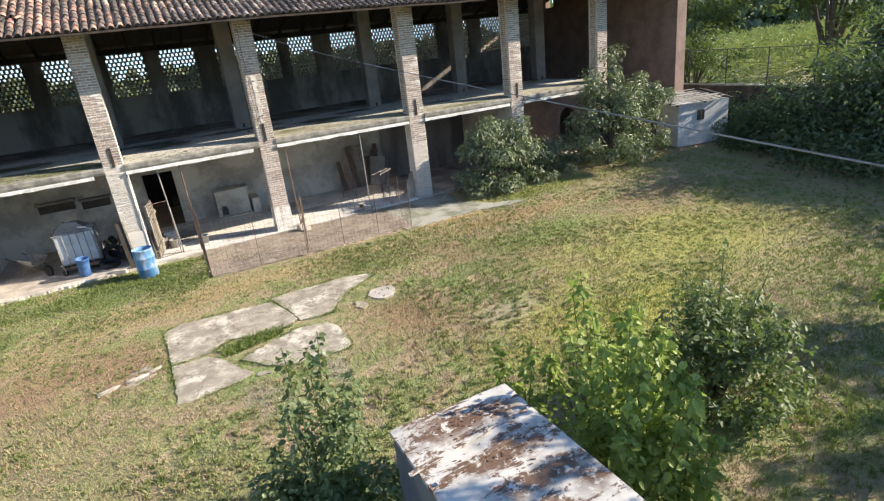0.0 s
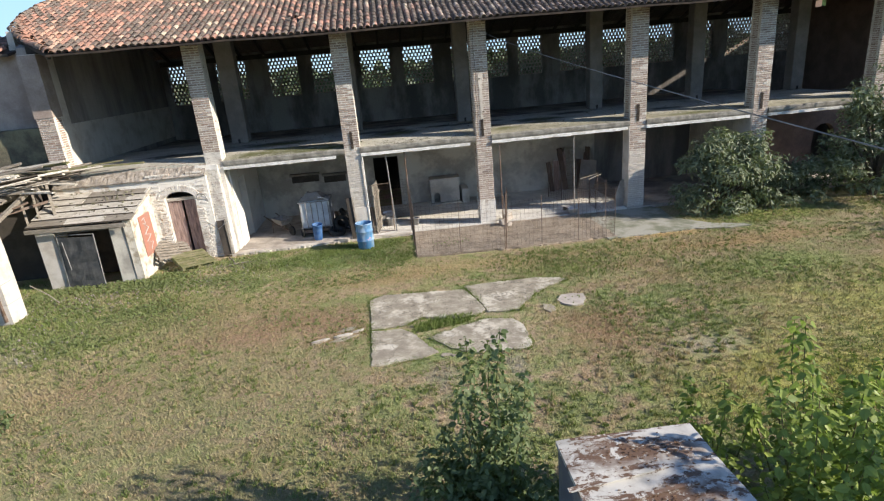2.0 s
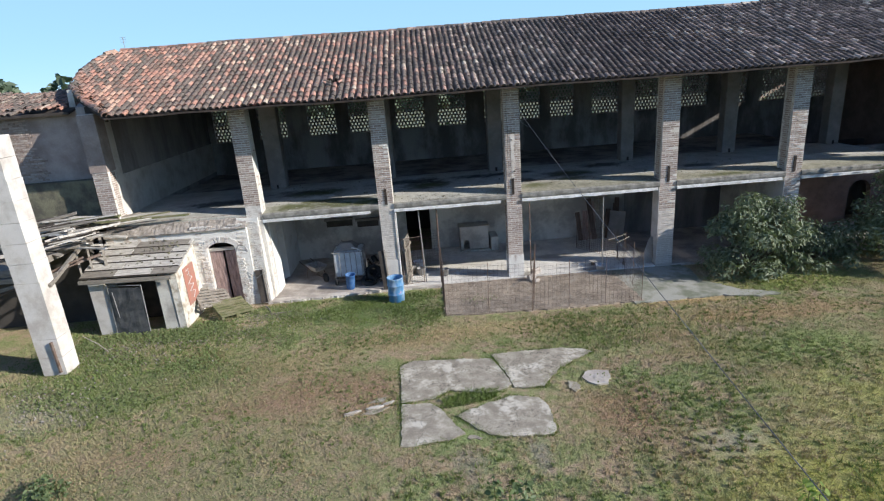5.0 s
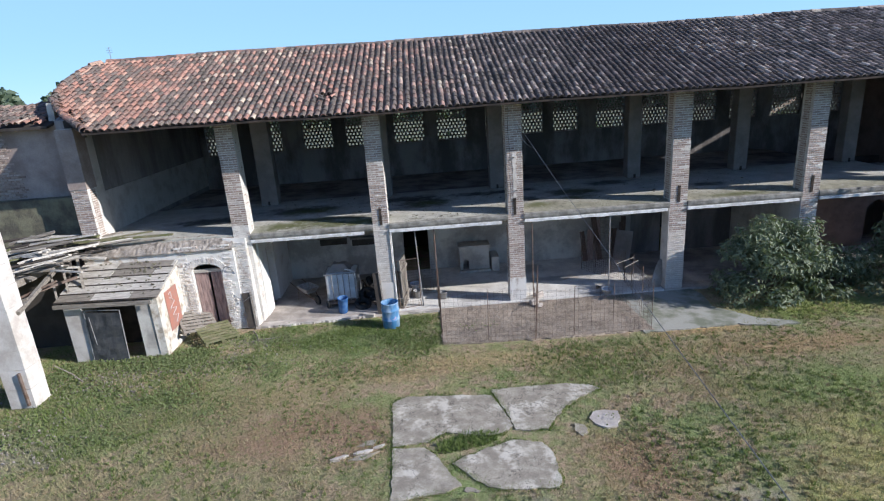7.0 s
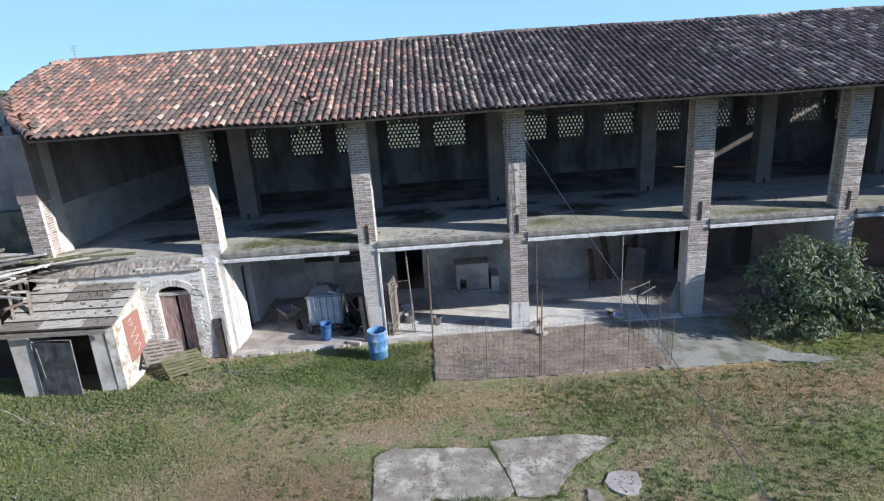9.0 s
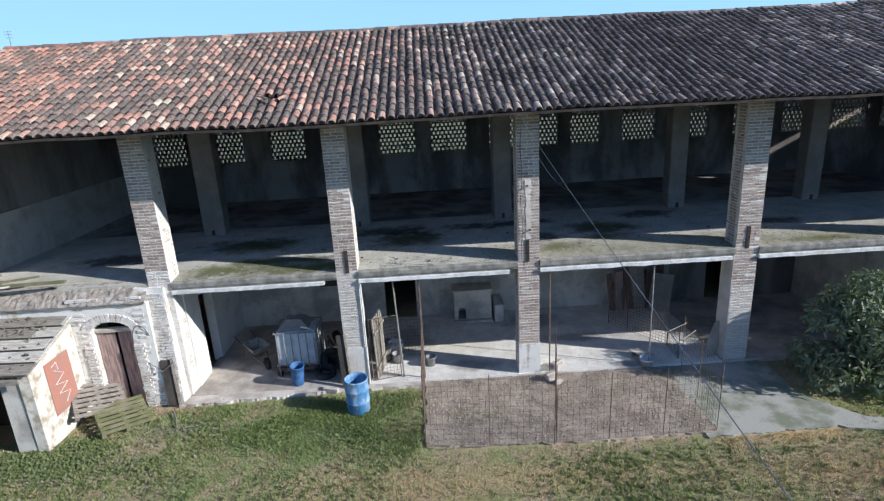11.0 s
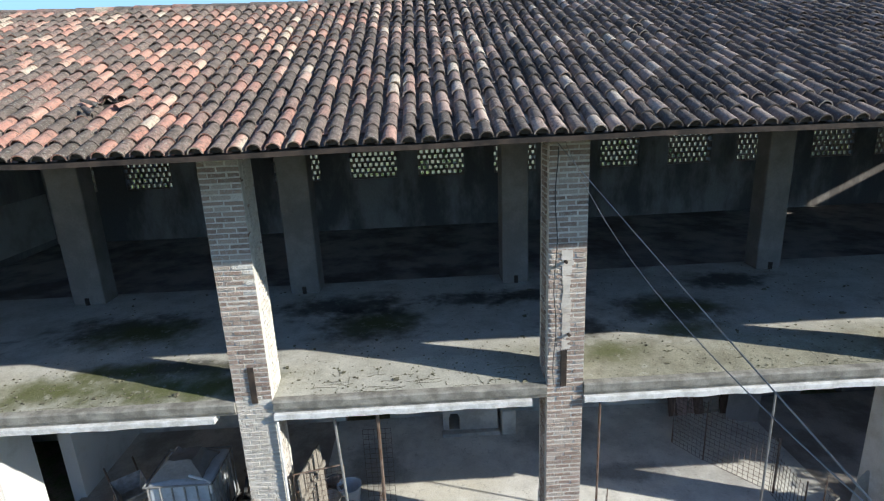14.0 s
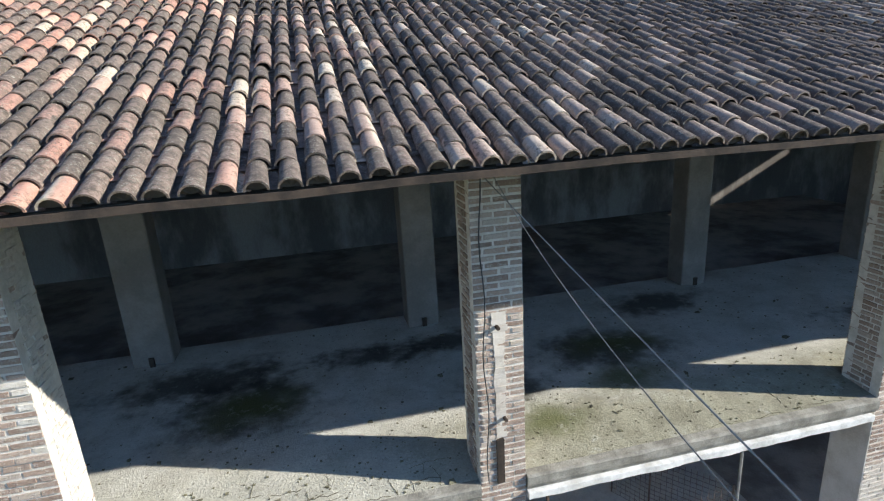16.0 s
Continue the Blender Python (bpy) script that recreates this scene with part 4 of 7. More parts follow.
def sag(x):
    """Rise and fall of the old roof along its length."""
    return 0.03 * math.sin(x * 0.55 + 0.6) + 0.012 * math.sin(x * 1.7) + (0.008 * (x + 3)) ** 2


def roof_point(x, s, h=0.0):
    """A point on the front slope: s metres up from the eave, h above the boards."""
    y = EAVE_Y + s * math.cos(SLOPE) - h * math.sin(SLOPE)
    wave = 0.02 * noise.noise((x * 0.6, s * 0.6, 2)) * 2
    return (x, y, EAVE_Z + s * math.sin(SLOPE) + h * math.cos(SLOPE) + sag(x) * 0.6 + wave)


VERGE = [(-1.02, -12.45), (-0.72, -12.7), (0.6, -14.0), (1.6, -14.72), (2.87, -15.02), (4.0, -15.02), (4.6, -14.9), (5.1, -14.45)]


def verge_x(y):
    """The roof's rounded west edge on the plan."""
    return float(np.interp(y, [p[0] for p in VERGE], [p[1] for p in VERGE]))


def clipped(x, s):
    """Whether a place lies beyond the rounded west edge of the roof."""
    return x < verge_x(EAVE_Y + s * math.cos(SLOPE))


PITCH_X, EXPOSE, TILE_LEN = 0.207, 0.335, 0.44
COLS = range(int(-15.2 / PITCH_X), int(20.4 / PITCH_X))
ROWS = range(0, int(RUN / EXPOSE) + 1)


def tile_shape(r_low, r_high, length, seg, thick):
    """Half-round tile as local vertices and faces, open side down, running up along y."""
    v, f = [], []
    for y, r in ((0, r_low), (length, r_high)):
        for rr in (r, r - thick):
            for k in range(seg + 1):
                a = math.pi * k / seg
                v.append((rr * math.cos(a), y, rr * 0.92 * math.sin(a)))
    n = seg + 1
    for k in range(seg):
        f.append((k, 2 * n + k, 2 * n + k + 1, k + 1))
        f.append((k, k + 1, n + k + 1, n + k))
    return v, f


def smooth_mesh(me):
    """Round faces shaded round, with sharp rims."""
    for p in me.polygons:
        p.use_smooth = True
    me.set_sharp_from_angle(angle=radians(40))


def roof():
    ob = thing("barn_roof", "old clay tile roof, orange at one end and lichen-grey at the other", "roof")
    tagged(ob, kind="structure")
    cover_v, cover_f = tile_shape(0.087, 0.067, TILE_LEN, 8, 0.016)
    rng = random.Random(11)
    # boards and rafters under the tiles
    bm = bmesh.new()
    xs = np.concatenate([np.linspace(-15.0, -12.4, 27), np.linspace(-12.0, 20.3, 66)])
    front = []
    for a, b in zip(xs, xs[1:]):
        ring = []
        for x in (a, b):
            s0, s1 = 0.0, RUN
            while clipped(x, s0) and s0 < RUN * 0.7:
                s0 += 0.05
            while clipped(x, s1) and s1 > RUN * 0.71:
                s1 -= 0.05
            ring.append([bm.verts.new(roof_point(x, s0, h)) for h in (-0.06, -0.01)] + [bm.verts.new(roof_point(x, s1, h)) for h in (-0.06, -0.01)])
        p, q = ring
        for i, j in ((0, 2), (3, 1)):
            bm.faces.new((p[i], q[i], q[j], p[j]))
        bm.faces.new((p[0], p[1], q[1], q[0]))
    part("roof_boards", bm, "darkwood", ob)
    for x in np.arange(-13.2, 20, 1.13):
        bm = bmesh.new()
        beam(bm, roof_point(x, 0.35 if x > -12.4 else 2.0, -0.13), roof_point(x, RUN - 0.1, -0.13), 0.1, 0.13)
        beam(bm, (x, RIDGE_Y + 0.1, RIDGE_Z - 0.15), (x, 11.2, 6.6), 0.1, 0.13)
        part("rafter", bm, "darkwood", ob)
    for y, z in ((0.27, 7.08), (RIDGE_Y, RIDGE_Z - 0.35), (2.7, 8.0), (7.6, 7.95), (10.8, 6.72)):
        bm = bmesh.new()
        beam(bm, (-13.7, y, z), (19.6, y, z), 0.2, 0.22)
        part("purlin", bm, "darkwood", ob)
    # gutter along the eave and round the cut corner
    bm = bmesh.new()
    for (a, b) in zip(np.linspace(-12.5, 20.3, 40), np.linspace(-12.5, 20.3, 40)[1:]):
        pa, pb = Vector(roof_point(a, -0.03, -0.03)), Vector(roof_point(b, -0.03, -0.03))
        beam(bm, pa, pb, 0.09, 0.055)
    part("gutter", bm, "zinc", ob, "dark weathered eaves board and gutter")
    bm = bmesh.new()
    for (ya, xa), (yb, xb) in zip(VERGE, VERGE[1:]):
        beam(bm, roof_point(xa, (ya - EAVE_Y) / math.cos(SLOPE), -0.08), roof_point(xb, (yb - EAVE_Y) / math.cos(SLOPE), -0.08), 0.08, 0.12)
    part("corner_fascia", bm, "zinc", ob)
    # tiles
    verts, faces, pan_v, pan_f, single, plug_v, plug_f = [], [], [], [], [], [], []
    for c in COLS:
        x0 = (c + 0.5) * PITCH_X
        shift = rng.uniform(-0.03, 0.03)
        for r in ROWS:
            s = r * EXPOSE - 0.06 + shift * (r > 0)
            if clipped(x0 - 0.05, s) or s + 0.25 > RUN:
                continue
            x = x0 + rng.uniform(-0.012, 0.012)
            hole = -5.7 < x < -5.3 and 0.9 < s < 1.3
            if hole and rng.random() < 0.8:
                continue
            yaw = rng.uniform(-0.035, 0.035)
            lift = rng.uniform(0.0, 0.012)
            o = Vector(roof_point(x, s, 0.035 + lift))
            tilt = SLOPE - 0.035 + rng.uniform(-0.012, 0.012)
            m = Matrix.Translation(o) @ Matrix.Rotation(tilt, 4, "X") @ Matrix.Rotation(yaw, 4, "Z")
            if r == 0:
                b0 = len(plug_v)
                plug_v += [m @ Vector((0, 0.035, -0.01))] + [m @ Vector((0.078 * math.cos(q * math.pi / 6), 0.035 + 0.01 * math.sin(q * 3 + c), 0.07 * math.sin(q * math.pi / 6))) for q in range(7)]
                plug_f += [(b0, b0 + q + 1, b0 + q + 2) for q in range(6)]
            if -4.0 < x < 2.2 and r < 9:
                single.append(m)
            else:
                base = len(verts)
                verts += [m @ Vector(v) for v in cover_v]
                faces += [tuple(base + i for i in f) for f in cover_f]
            # channel tile between two covers
            px = x0 + PITCH_X / 2
            base = len(pan_v)
            for ss in (s - 0.03 if r else s + 0.05, s + TILE_LEN - 0.06):
                for k, (dx, h) in enumerate(((-0.085, 0.05), (-0.05, 0.008), (0.05, 0.008), (0.085, 0.05))):
                    pan_v.append(roof_point(px + dx, ss, h + (0.022 if ss < s else 0.0)))
            pan_f += [(base + k, base + k + 1, base + k + 5, base + k + 4) for k in range(3)]
    smooth_mesh(tagged(soup("roof_tiles", verts, faces, "tiles", ob), kind="stuff").data)
    tagged(soup("eave_mortar", plug_v, plug_f, "darkwood", ob, "dark mortar filling the eave tiles"), kind="stuff")
    tagged(soup("channel_tiles", pan_v, pan_f, "tiles", ob), kind="stuff")
    # rear slope
    bm = bmesh.new()
    for x0, x1, y0, y1 in ((-14.4, 19.93, RIDGE_Y - 0.02, 11.6),):
        box(bm, x0, x1, y0, y1, -0.06, 0.05)
    for v in bm.verts:
        v.co.z += RIDGE_Z + 0.02 - (v.co.y - RIDGE_Y) * 0.372
    part("rear_slope", bm, "tiles", ob)
    ridge_v, ridge_f = tile_shape(0.13, 0.11, 0.46, 6, 0.02)
    rm = bpy.data.meshes.new("ridge_tile")
    rm.from_pydata(ridge_v, [], ridge_f)
    rm.materials.append(M["tile"])
    x = -14.42
    while x < 20.2:
        t = new("ridge_tile", rm)
        t.parent = ob
        t.matrix_basis = Matrix.Translation((x, RIDGE_Y, RIDGE_Z + 0.0 + sag(x) * 0.6 + rng.uniform(0, 0.015))) @ Matrix.Rotation(-math.pi / 2 + rng.uniform(-0.03, 0.03), 4, "Z")
        x += 0.38
    # tiles along the rounded west edge
    s_at = 0.0
    while s_at < RUN - 0.2:
        y0 = EAVE_Y + s_at * math.cos(SLOPE)
        y1 = y0 + 0.3
        p, q = Vector(roof_point(verge_x(y0) + 0.03, s_at, 0.05)), Vector(roof_point(verge_x(y1) + 0.03, s_at + 0.3 / math.cos(SLOPE), 0.05))
        d = q - p
        t = new("verge_tile", rm)
        t.parent = ob
        t.matrix_basis = Matrix.Translation(p + Vector((0, 0, rng.uniform(0, 0.03)))) @ Matrix.Rotation(math.atan2(-d.x, d.y) + rng.uniform(-0.12, 0.12), 4, "Z") @ Matrix.Rotation(math.atan2(d.z, math.hypot(d.x, d.y)) - 0.05, 4, "X")
        s_at += 0.36 * (y1 - y0) / math.cos(SLOPE) / d.length
    # loose, slipped tiles round the hole
    bm = bmesh.new()
    for px, ps, a in ((-5.55, 1.0, 0.9), (-5.38, 1.2, -0.5), (-5.6, 1.25, 1.3)):
        base = [bm.verts.new(Matrix.Translation(roof_point(px, ps, 0.11)) @ Matrix.Rotation(a, 4, "Z") @ Matrix.Rotation(0.3, 4, "X") @ (Vector(v) * 0.6)) for v in cover_v]
        for f in cover_f:
            bm.faces.new([base[i] for i in f])
    tagged(part("slipped_tiles", bm, "tiles", ob, "broken dark tiles heaped at a hole"), kind="stuff")
    return ob, single, (cover_v, cover_f)


ROOF, SINGLE_TILES, COVER = roof()


# ---- shed and arched wall at the west end ----
def arched_wall():
    """Limewashed front wall with the arched door, between the shed and the buttressed pillar."""
    bm = bmesh.new()
    box(bm, -13.9, -10.55, -0.28, 0.02, 0, 2.81)
    box(bm, -9.6, -9.1, -0.28, 0.02, 0, 2.81)
    n, cx, r, zc = 10, -10.075, 0.475, 2.12
    for k in range(n):
        a0, a1 = math.pi * k / n, math.pi * (k + 1) / n
        x0, x1 = cx + r * math.cos(a1), cx + r * math.cos(a0)
        z0, z1 = zc + 0.24 * math.sin(a1), zc + 0.24 * math.sin(a0)
        vs = box(bm, x0, x1, -0.28, 0.02, 2.1, 2.81)
        for i in (0, 2):
            vs[i].co.z = z0
        for i in (1, 3):
            vs[i].co.z = z1
    structure(part("wall_arched", bm, "lime"), "peeling limewashed front wall with an arched doorway", "wall")
    rng = random.Random(9)
    bm = bmesh.new()
    for k in range(int(3.0 / COURSE)):
        z = k * COURSE
        for i in range(8):
            x = -11.0 + i * 0.26 + (0.13 if k % 2 else 0)
            if x + 0.24 > -9.2 or (-10.85 < x < -9.55 and z < 2.75) or rng.random() < 0.3:
                continue
            p = rng.uniform(0.0, 0.016)
            box(bm, x, x + 0.235, -0.29 - p, -0.2, z, z + COURSE - 0.018, 0.006, rng)
    tagged(part("wall_brick_face", bm, "limebrick"), "limewashed bricks showing through the wall's plaster", "bricks", "", "stuff")
    for side, x0 in (("west", -10.79), ("east", -9.58)):
        bm = bmesh.new()
        for k in range(24):
            box(bm, x0 + rng.uniform(-0.02, 0.02), x0 + 0.2 + (0.05 if k % 2 else 0), -0.32 - rng.uniform(0, 0.015), -0.2, k * COURSE, k * COURSE + COURSE - 0.018, 0.006, rng)
        tagged(part("wall_door_jamb", bm, "limebrick"), "whitewashed brick jamb of the arched doorway", "bricks", "", "stuff")
    # crumbling mortar slope between the wall's top and the loft floor
    rng = random.Random(3)
    bm = bmesh.new()
    nx, ny = 130, 14
    grid = []
    for j in range(ny + 1):
        v = j / ny
        row = []
        for i in range(nx + 1):
            x = -13.9 + 4.8 * i / nx
            e = 0.05 * noise.noise((x * 3, 1, 0)) if j == 0 else 0
            q = Vector((x, -0.36 + 0.62 * v + e, 2.83 + 0.385 * math.sin(v * 1.5)))
            w = 0.035 * noise.noise((x * 3.5, v * 4, 3)) + 0.05 * noise.noise((x * 15, v * 12, 6))
            row.append(bm.verts.new(q + Vector((0, -0.5, 0.8)) * w * (1 if 0 < j < ny else 0.3)))
        grid.append(row)
    low = [bm.verts.new((p.co.x, -0.27, 2.8)) for p in grid[0]]
    grid.insert(0, low)
    for p, q in zip(grid, grid[1:]):
        for i in range(nx):
            bm.faces.new((p[i], p[i + 1], q[i + 1], q[i]))
    structure(part("wall_arched_capping", bm, "rubbly", None, "", True), "crumbling mortar slope along the top of the arched wall", "wall")
    arch = thing("door_arch", "ring of brick voussoirs over the arched doorway", "arch", pose(cx, -0.29, 0))
    tagged(arch, kind="structure")
    for k in range(15):
        a = math.pi * (k + 0.5) / 15
        bm = bmesh.new()
        box(bm, -0.045, 0.045, -0.02, 0.1, 0, 0.2, 0.004, rng)
        bm.transform(Matrix.Translation((0.5 * math.cos(a), 0, zc + 0.26 * math.sin(a))) @ Matrix.Rotation(math.pi / 2 - a, 4, "Y"))
        part("voussoir", bm, "limebrick", arch)
    door = thing("arched_door", "weathered red-brown plank door standing ajar under the arch", "door", pose(-10.53, -0.12, 0.03))
    for x0, x1, rot, name in ((0.0, 0.44, 4, "door_leaf"), (0.52, 0.93, -8, "door_leaf")):
        bm = bmesh.new()
        for k in range(3):
            w = (x1 - x0) / 3
            box(bm, x0 + k * w, x0 + (k + 1) * w - 0.008, -0.02, 0.02, 0.02, 2.0, 0.003, rng)
        for z in (0.4, 1.5):
            box(bm, x0 + 0.02, x1 - 0.02, 0.022, 0.045, z, z + 0.1)
        bm.transform(pose(x0, 0, 0) @ pose(0, 0, 0, 0, 0, rot) @ pose(-x0, 0, 0))
        part(name, bm, "doorwood", door)
    bm = bmesh.new()
    box(bm, -0.01, 0.94, -0.06, 0.06, 2.02, 2.12)
    part("lintel", bm, "palewood", door, "pale timber lintel")
    structure(one_box("wall_arched_back", (-10.6, -9.5, 0.5, 0.6, 0, 2.9), "void"), "near-black backing for the unlit room behind the arched door", "wall")


arched_wall()


def small_shed():
    ob = thing("lean_to_shed", "small limewashed lean-to shed with a rotting plank roof", "shed", pose(-12.4, -1.1, 0))
    o = Vector((12.4, 1.1, 0))
    rng = random.Random(8)

    def local(bm):
        bmesh.ops.translate(bm, verts=bm.verts, vec=o)
        return bm
    for name, dims, mat, lab in (("left_pier", (-13.85, -13.3, -1.95, -1.45, 0, 1.93), "limewhite", ""), ("right_pier", (-11.72, -11.28, -1.95, -1.5, 0, 1.86), "stable", "brownish weathered pier"),
                                 ("left_wall", (-13.85, -13.65, -1.45, -0.3, 0, 1.98), "stable", ""), ("lintel", (-13.3, -11.75, -1.92, -1.72, 1.72, 1.9), "wood", "grey timber lintel")):
        bm = bmesh.new()
        box(bm, *dims, 0.012, rng)
        bevelled(bm, 0.02)
        part(name, local(bm), mat, ob, lab)
    bm = bmesh.new()
    vs = box(bm, -11.25, -11.0, -1.98, -0.3, 0, 2.4, 0.01, rng)
    for v in vs:
        if v.co.z > 1 and v.co.y < -1:
            v.co.z = 1.95
    part("side_wall", local(bm), "dirtylime", ob, "flaking dirty white side wall")
    # added dark sheet that stands in for the shed's unlit interior
    bm = bmesh.new()
    box(bm, -13.62, -11.28, -0.75, -0.69, 0, 1.9)
    part("shade_backing", local(bm), "darkwood", ob, "dark backing added for the unlit shed interior")
    # stepped plank roof
    for k in range(5):
        f0, f1 = k / 5, (k + 1) / 5
        y0, y1 = -2.12 + 1.85 * f0, -2.12 + 1.85 * f1 + 0.04
        z0, z1 = 1.98 + 0.62 * f0, 1.98 + 0.62 * f1
        x = -13.95
        while x < -10.95:
            w = min(rng.uniform(0.7, 1.3), -10.9 - x)
            bm = bmesh.new()
            vs = box(bm, x, x + w - 0.012, y0, y1, 0, 0.035, 0.008, rng)
            for v in vs:
                v.co.z += z0 + 0.03 + (z1 - z0) * (v.co.y - y0) / (y1 - y0) - 0.05 * (v.co.x + 13.9) / 3 + (0.02 if v.co.y < y0 + 0.1 else 0)
            part("roof_plank", local(bm), rng.choice(("palewood", "palewood", "wood")), ob)
            x += w
        bm = bmesh.new()
        beam(bm, (-13.95, y0 + 0.01, z0 + 0.075), (-10.95, y0 + 0.01, z0 + 0.025), 0.05, 0.03)
        part("roof_batten", local(bm), "darkwood", ob)
    bm = bmesh.new()
    for k in range(90):
        x, f = rng.gauss(-12.1, 0.75), rng.random()
        if not -13.8 < x < -11.05:
            continue
        p = (x, -2.0 + 1.7 * f, 2.06 + 0.6 * f)
        s = rng.uniform(0.008, 0.035)
        box(bm, p[0] - s, p[0] + s, p[1] - s * 0.5, p[1] + s * 0.5, p[2] - 0.03, p[2] + s * 0.5, 0.03, rng)
    tagged(part("roof_debris", local(bm), "mossywall", ob, "broken twigs and leaf litter"), kind="stuff")
    bm = bmesh.new()
    beam(bm, (-13.98, -2.14, 1.93), (-11.1, -2.14, 1.87), 0.05, 0.12)
    part("fascia", local(bm), "wood", ob)
    # sheet-metal gate leaf hanging askew in the doorway
    gate = thing("shed_gate", "dark dented sheet-metal gate hanging in the shed's doorway", "gate", pose(-13.28, -2.0, 0.02, 0, 2, -5))
    bm = bmesh.new()
    box(bm, 0.02, 1.1, -0.01, 0.01, 0.02, 1.62)
    bmesh.ops.subdivide_edges(bm, edges=bm.edges, cuts=7, use_grid_fill=True)
    for v in bm.verts:
        v.co.y += 0.03 * noise.noise(v.co * 3)
    part("panel", bm, "darkmetal", gate)
    for a, b in (((0, 0, 0), (0, 0, 1.7)), ((1.12, 0, 0), (1.12, 0, 1.7)), ((0, 0, 1.7), (1.12, 0, 1.7)), ((0, 0, 0), (1.12, 0, 0))):
        bm = bmesh.new()
        rod(bm, [a, b], 0.018, seg=6)
        part("gate_bar", bm, "greysteel", gate)
    bm = bmesh.new()
    rod(bm, [(0.16, -0.05, 1.5), (0.24, -0.06, 0.6)], 0.012, seg=5)
    part("latch_rod", bm, "greysteel", gate, "pale latch rod")
    board = thing("painted_board", "brick-red board with a faded white zigzag pattern on the shed wall", "painted board", pose(-10.985, -1.5, 0.6))
    bm = bmesh.new()
    box(bm, -0.012, 0.0, 0.0, 0.85, 0.0, 1.3, 0.004, rng)
    part("board", bm, "poster", board)
    bm = bmesh.new()
    zig = [(0.2, 1.15), (0.38, 1.2), (0.4, 1.0), (0.22, 1.05), (0.55, 0.85), (0.2, 0.7), (0.6, 0.6), (0.25, 0.45), (0.62, 0.35), (0.4, 0.15)]
    for a, b in zip(zig, zig[1:]):
        beam(bm, (0.004, a[0], a[1]), (0.004, b[0], b[1]), 0.018, 0.006)
    part("painted_lines", bm, "white", board, "faded white lines")


small_shed()


def pallet(m, label, mat):
    ob = thing("wooden_pallet", label, "pallet", m, "pallets by the arched door")
    rng = random.Random(4)
    for k in range(7):
        bm = bmesh.new()
        box(bm, 0, 1.1, k * 0.155, k * 0.155 + 0.1, 0.12, 0.142, 0.004, rng)
        part("slat", bm, mat, ob)
    for x in (0.0, 0.5, 1.0):
        bm = bmesh.new()
        box(bm, x, x + 0.09, 0, 1.03, 0.02, 0.12)
        part("bearer", bm, mat, ob)
    return ob


pallet(pose(-10.75, -1.35, 0.32, 24, 10, 38), "grey wooden pallet leaning on another by the door", "wood")
pallet(pose(-9.95, -1.75, 0.06, 14, 5, 40), "mossy green wooden pallet lying in weeds", "mosswood")


def board_on_wall(x, y, z1, w, tilt, label):
    ob = thing("leaning_board", label, "board", pose(x, y, 0.05, -6, tilt, 0))
    bm = bmesh.new()
    box(bm, 0, w, 0, 0.025, 0, z1, 0.006)
    part("plank", bm, "darkwood", ob)
    bm = bmesh.new()
    box(bm, w - 0.04, w, -0.03, 0.03, 0, z1 + 0.03, 0.004)
    part("edge_strip", bm, "wood", ob)


board_on_wall(-9.0, -0.42, 1.2, 0.3, -3, "dark narrow board leaning on the limewashed buttress")
board_on_wall(-4.62, -0.16, 1.45, 0.24, -3, "tall dark board leaning on the brick pillar")


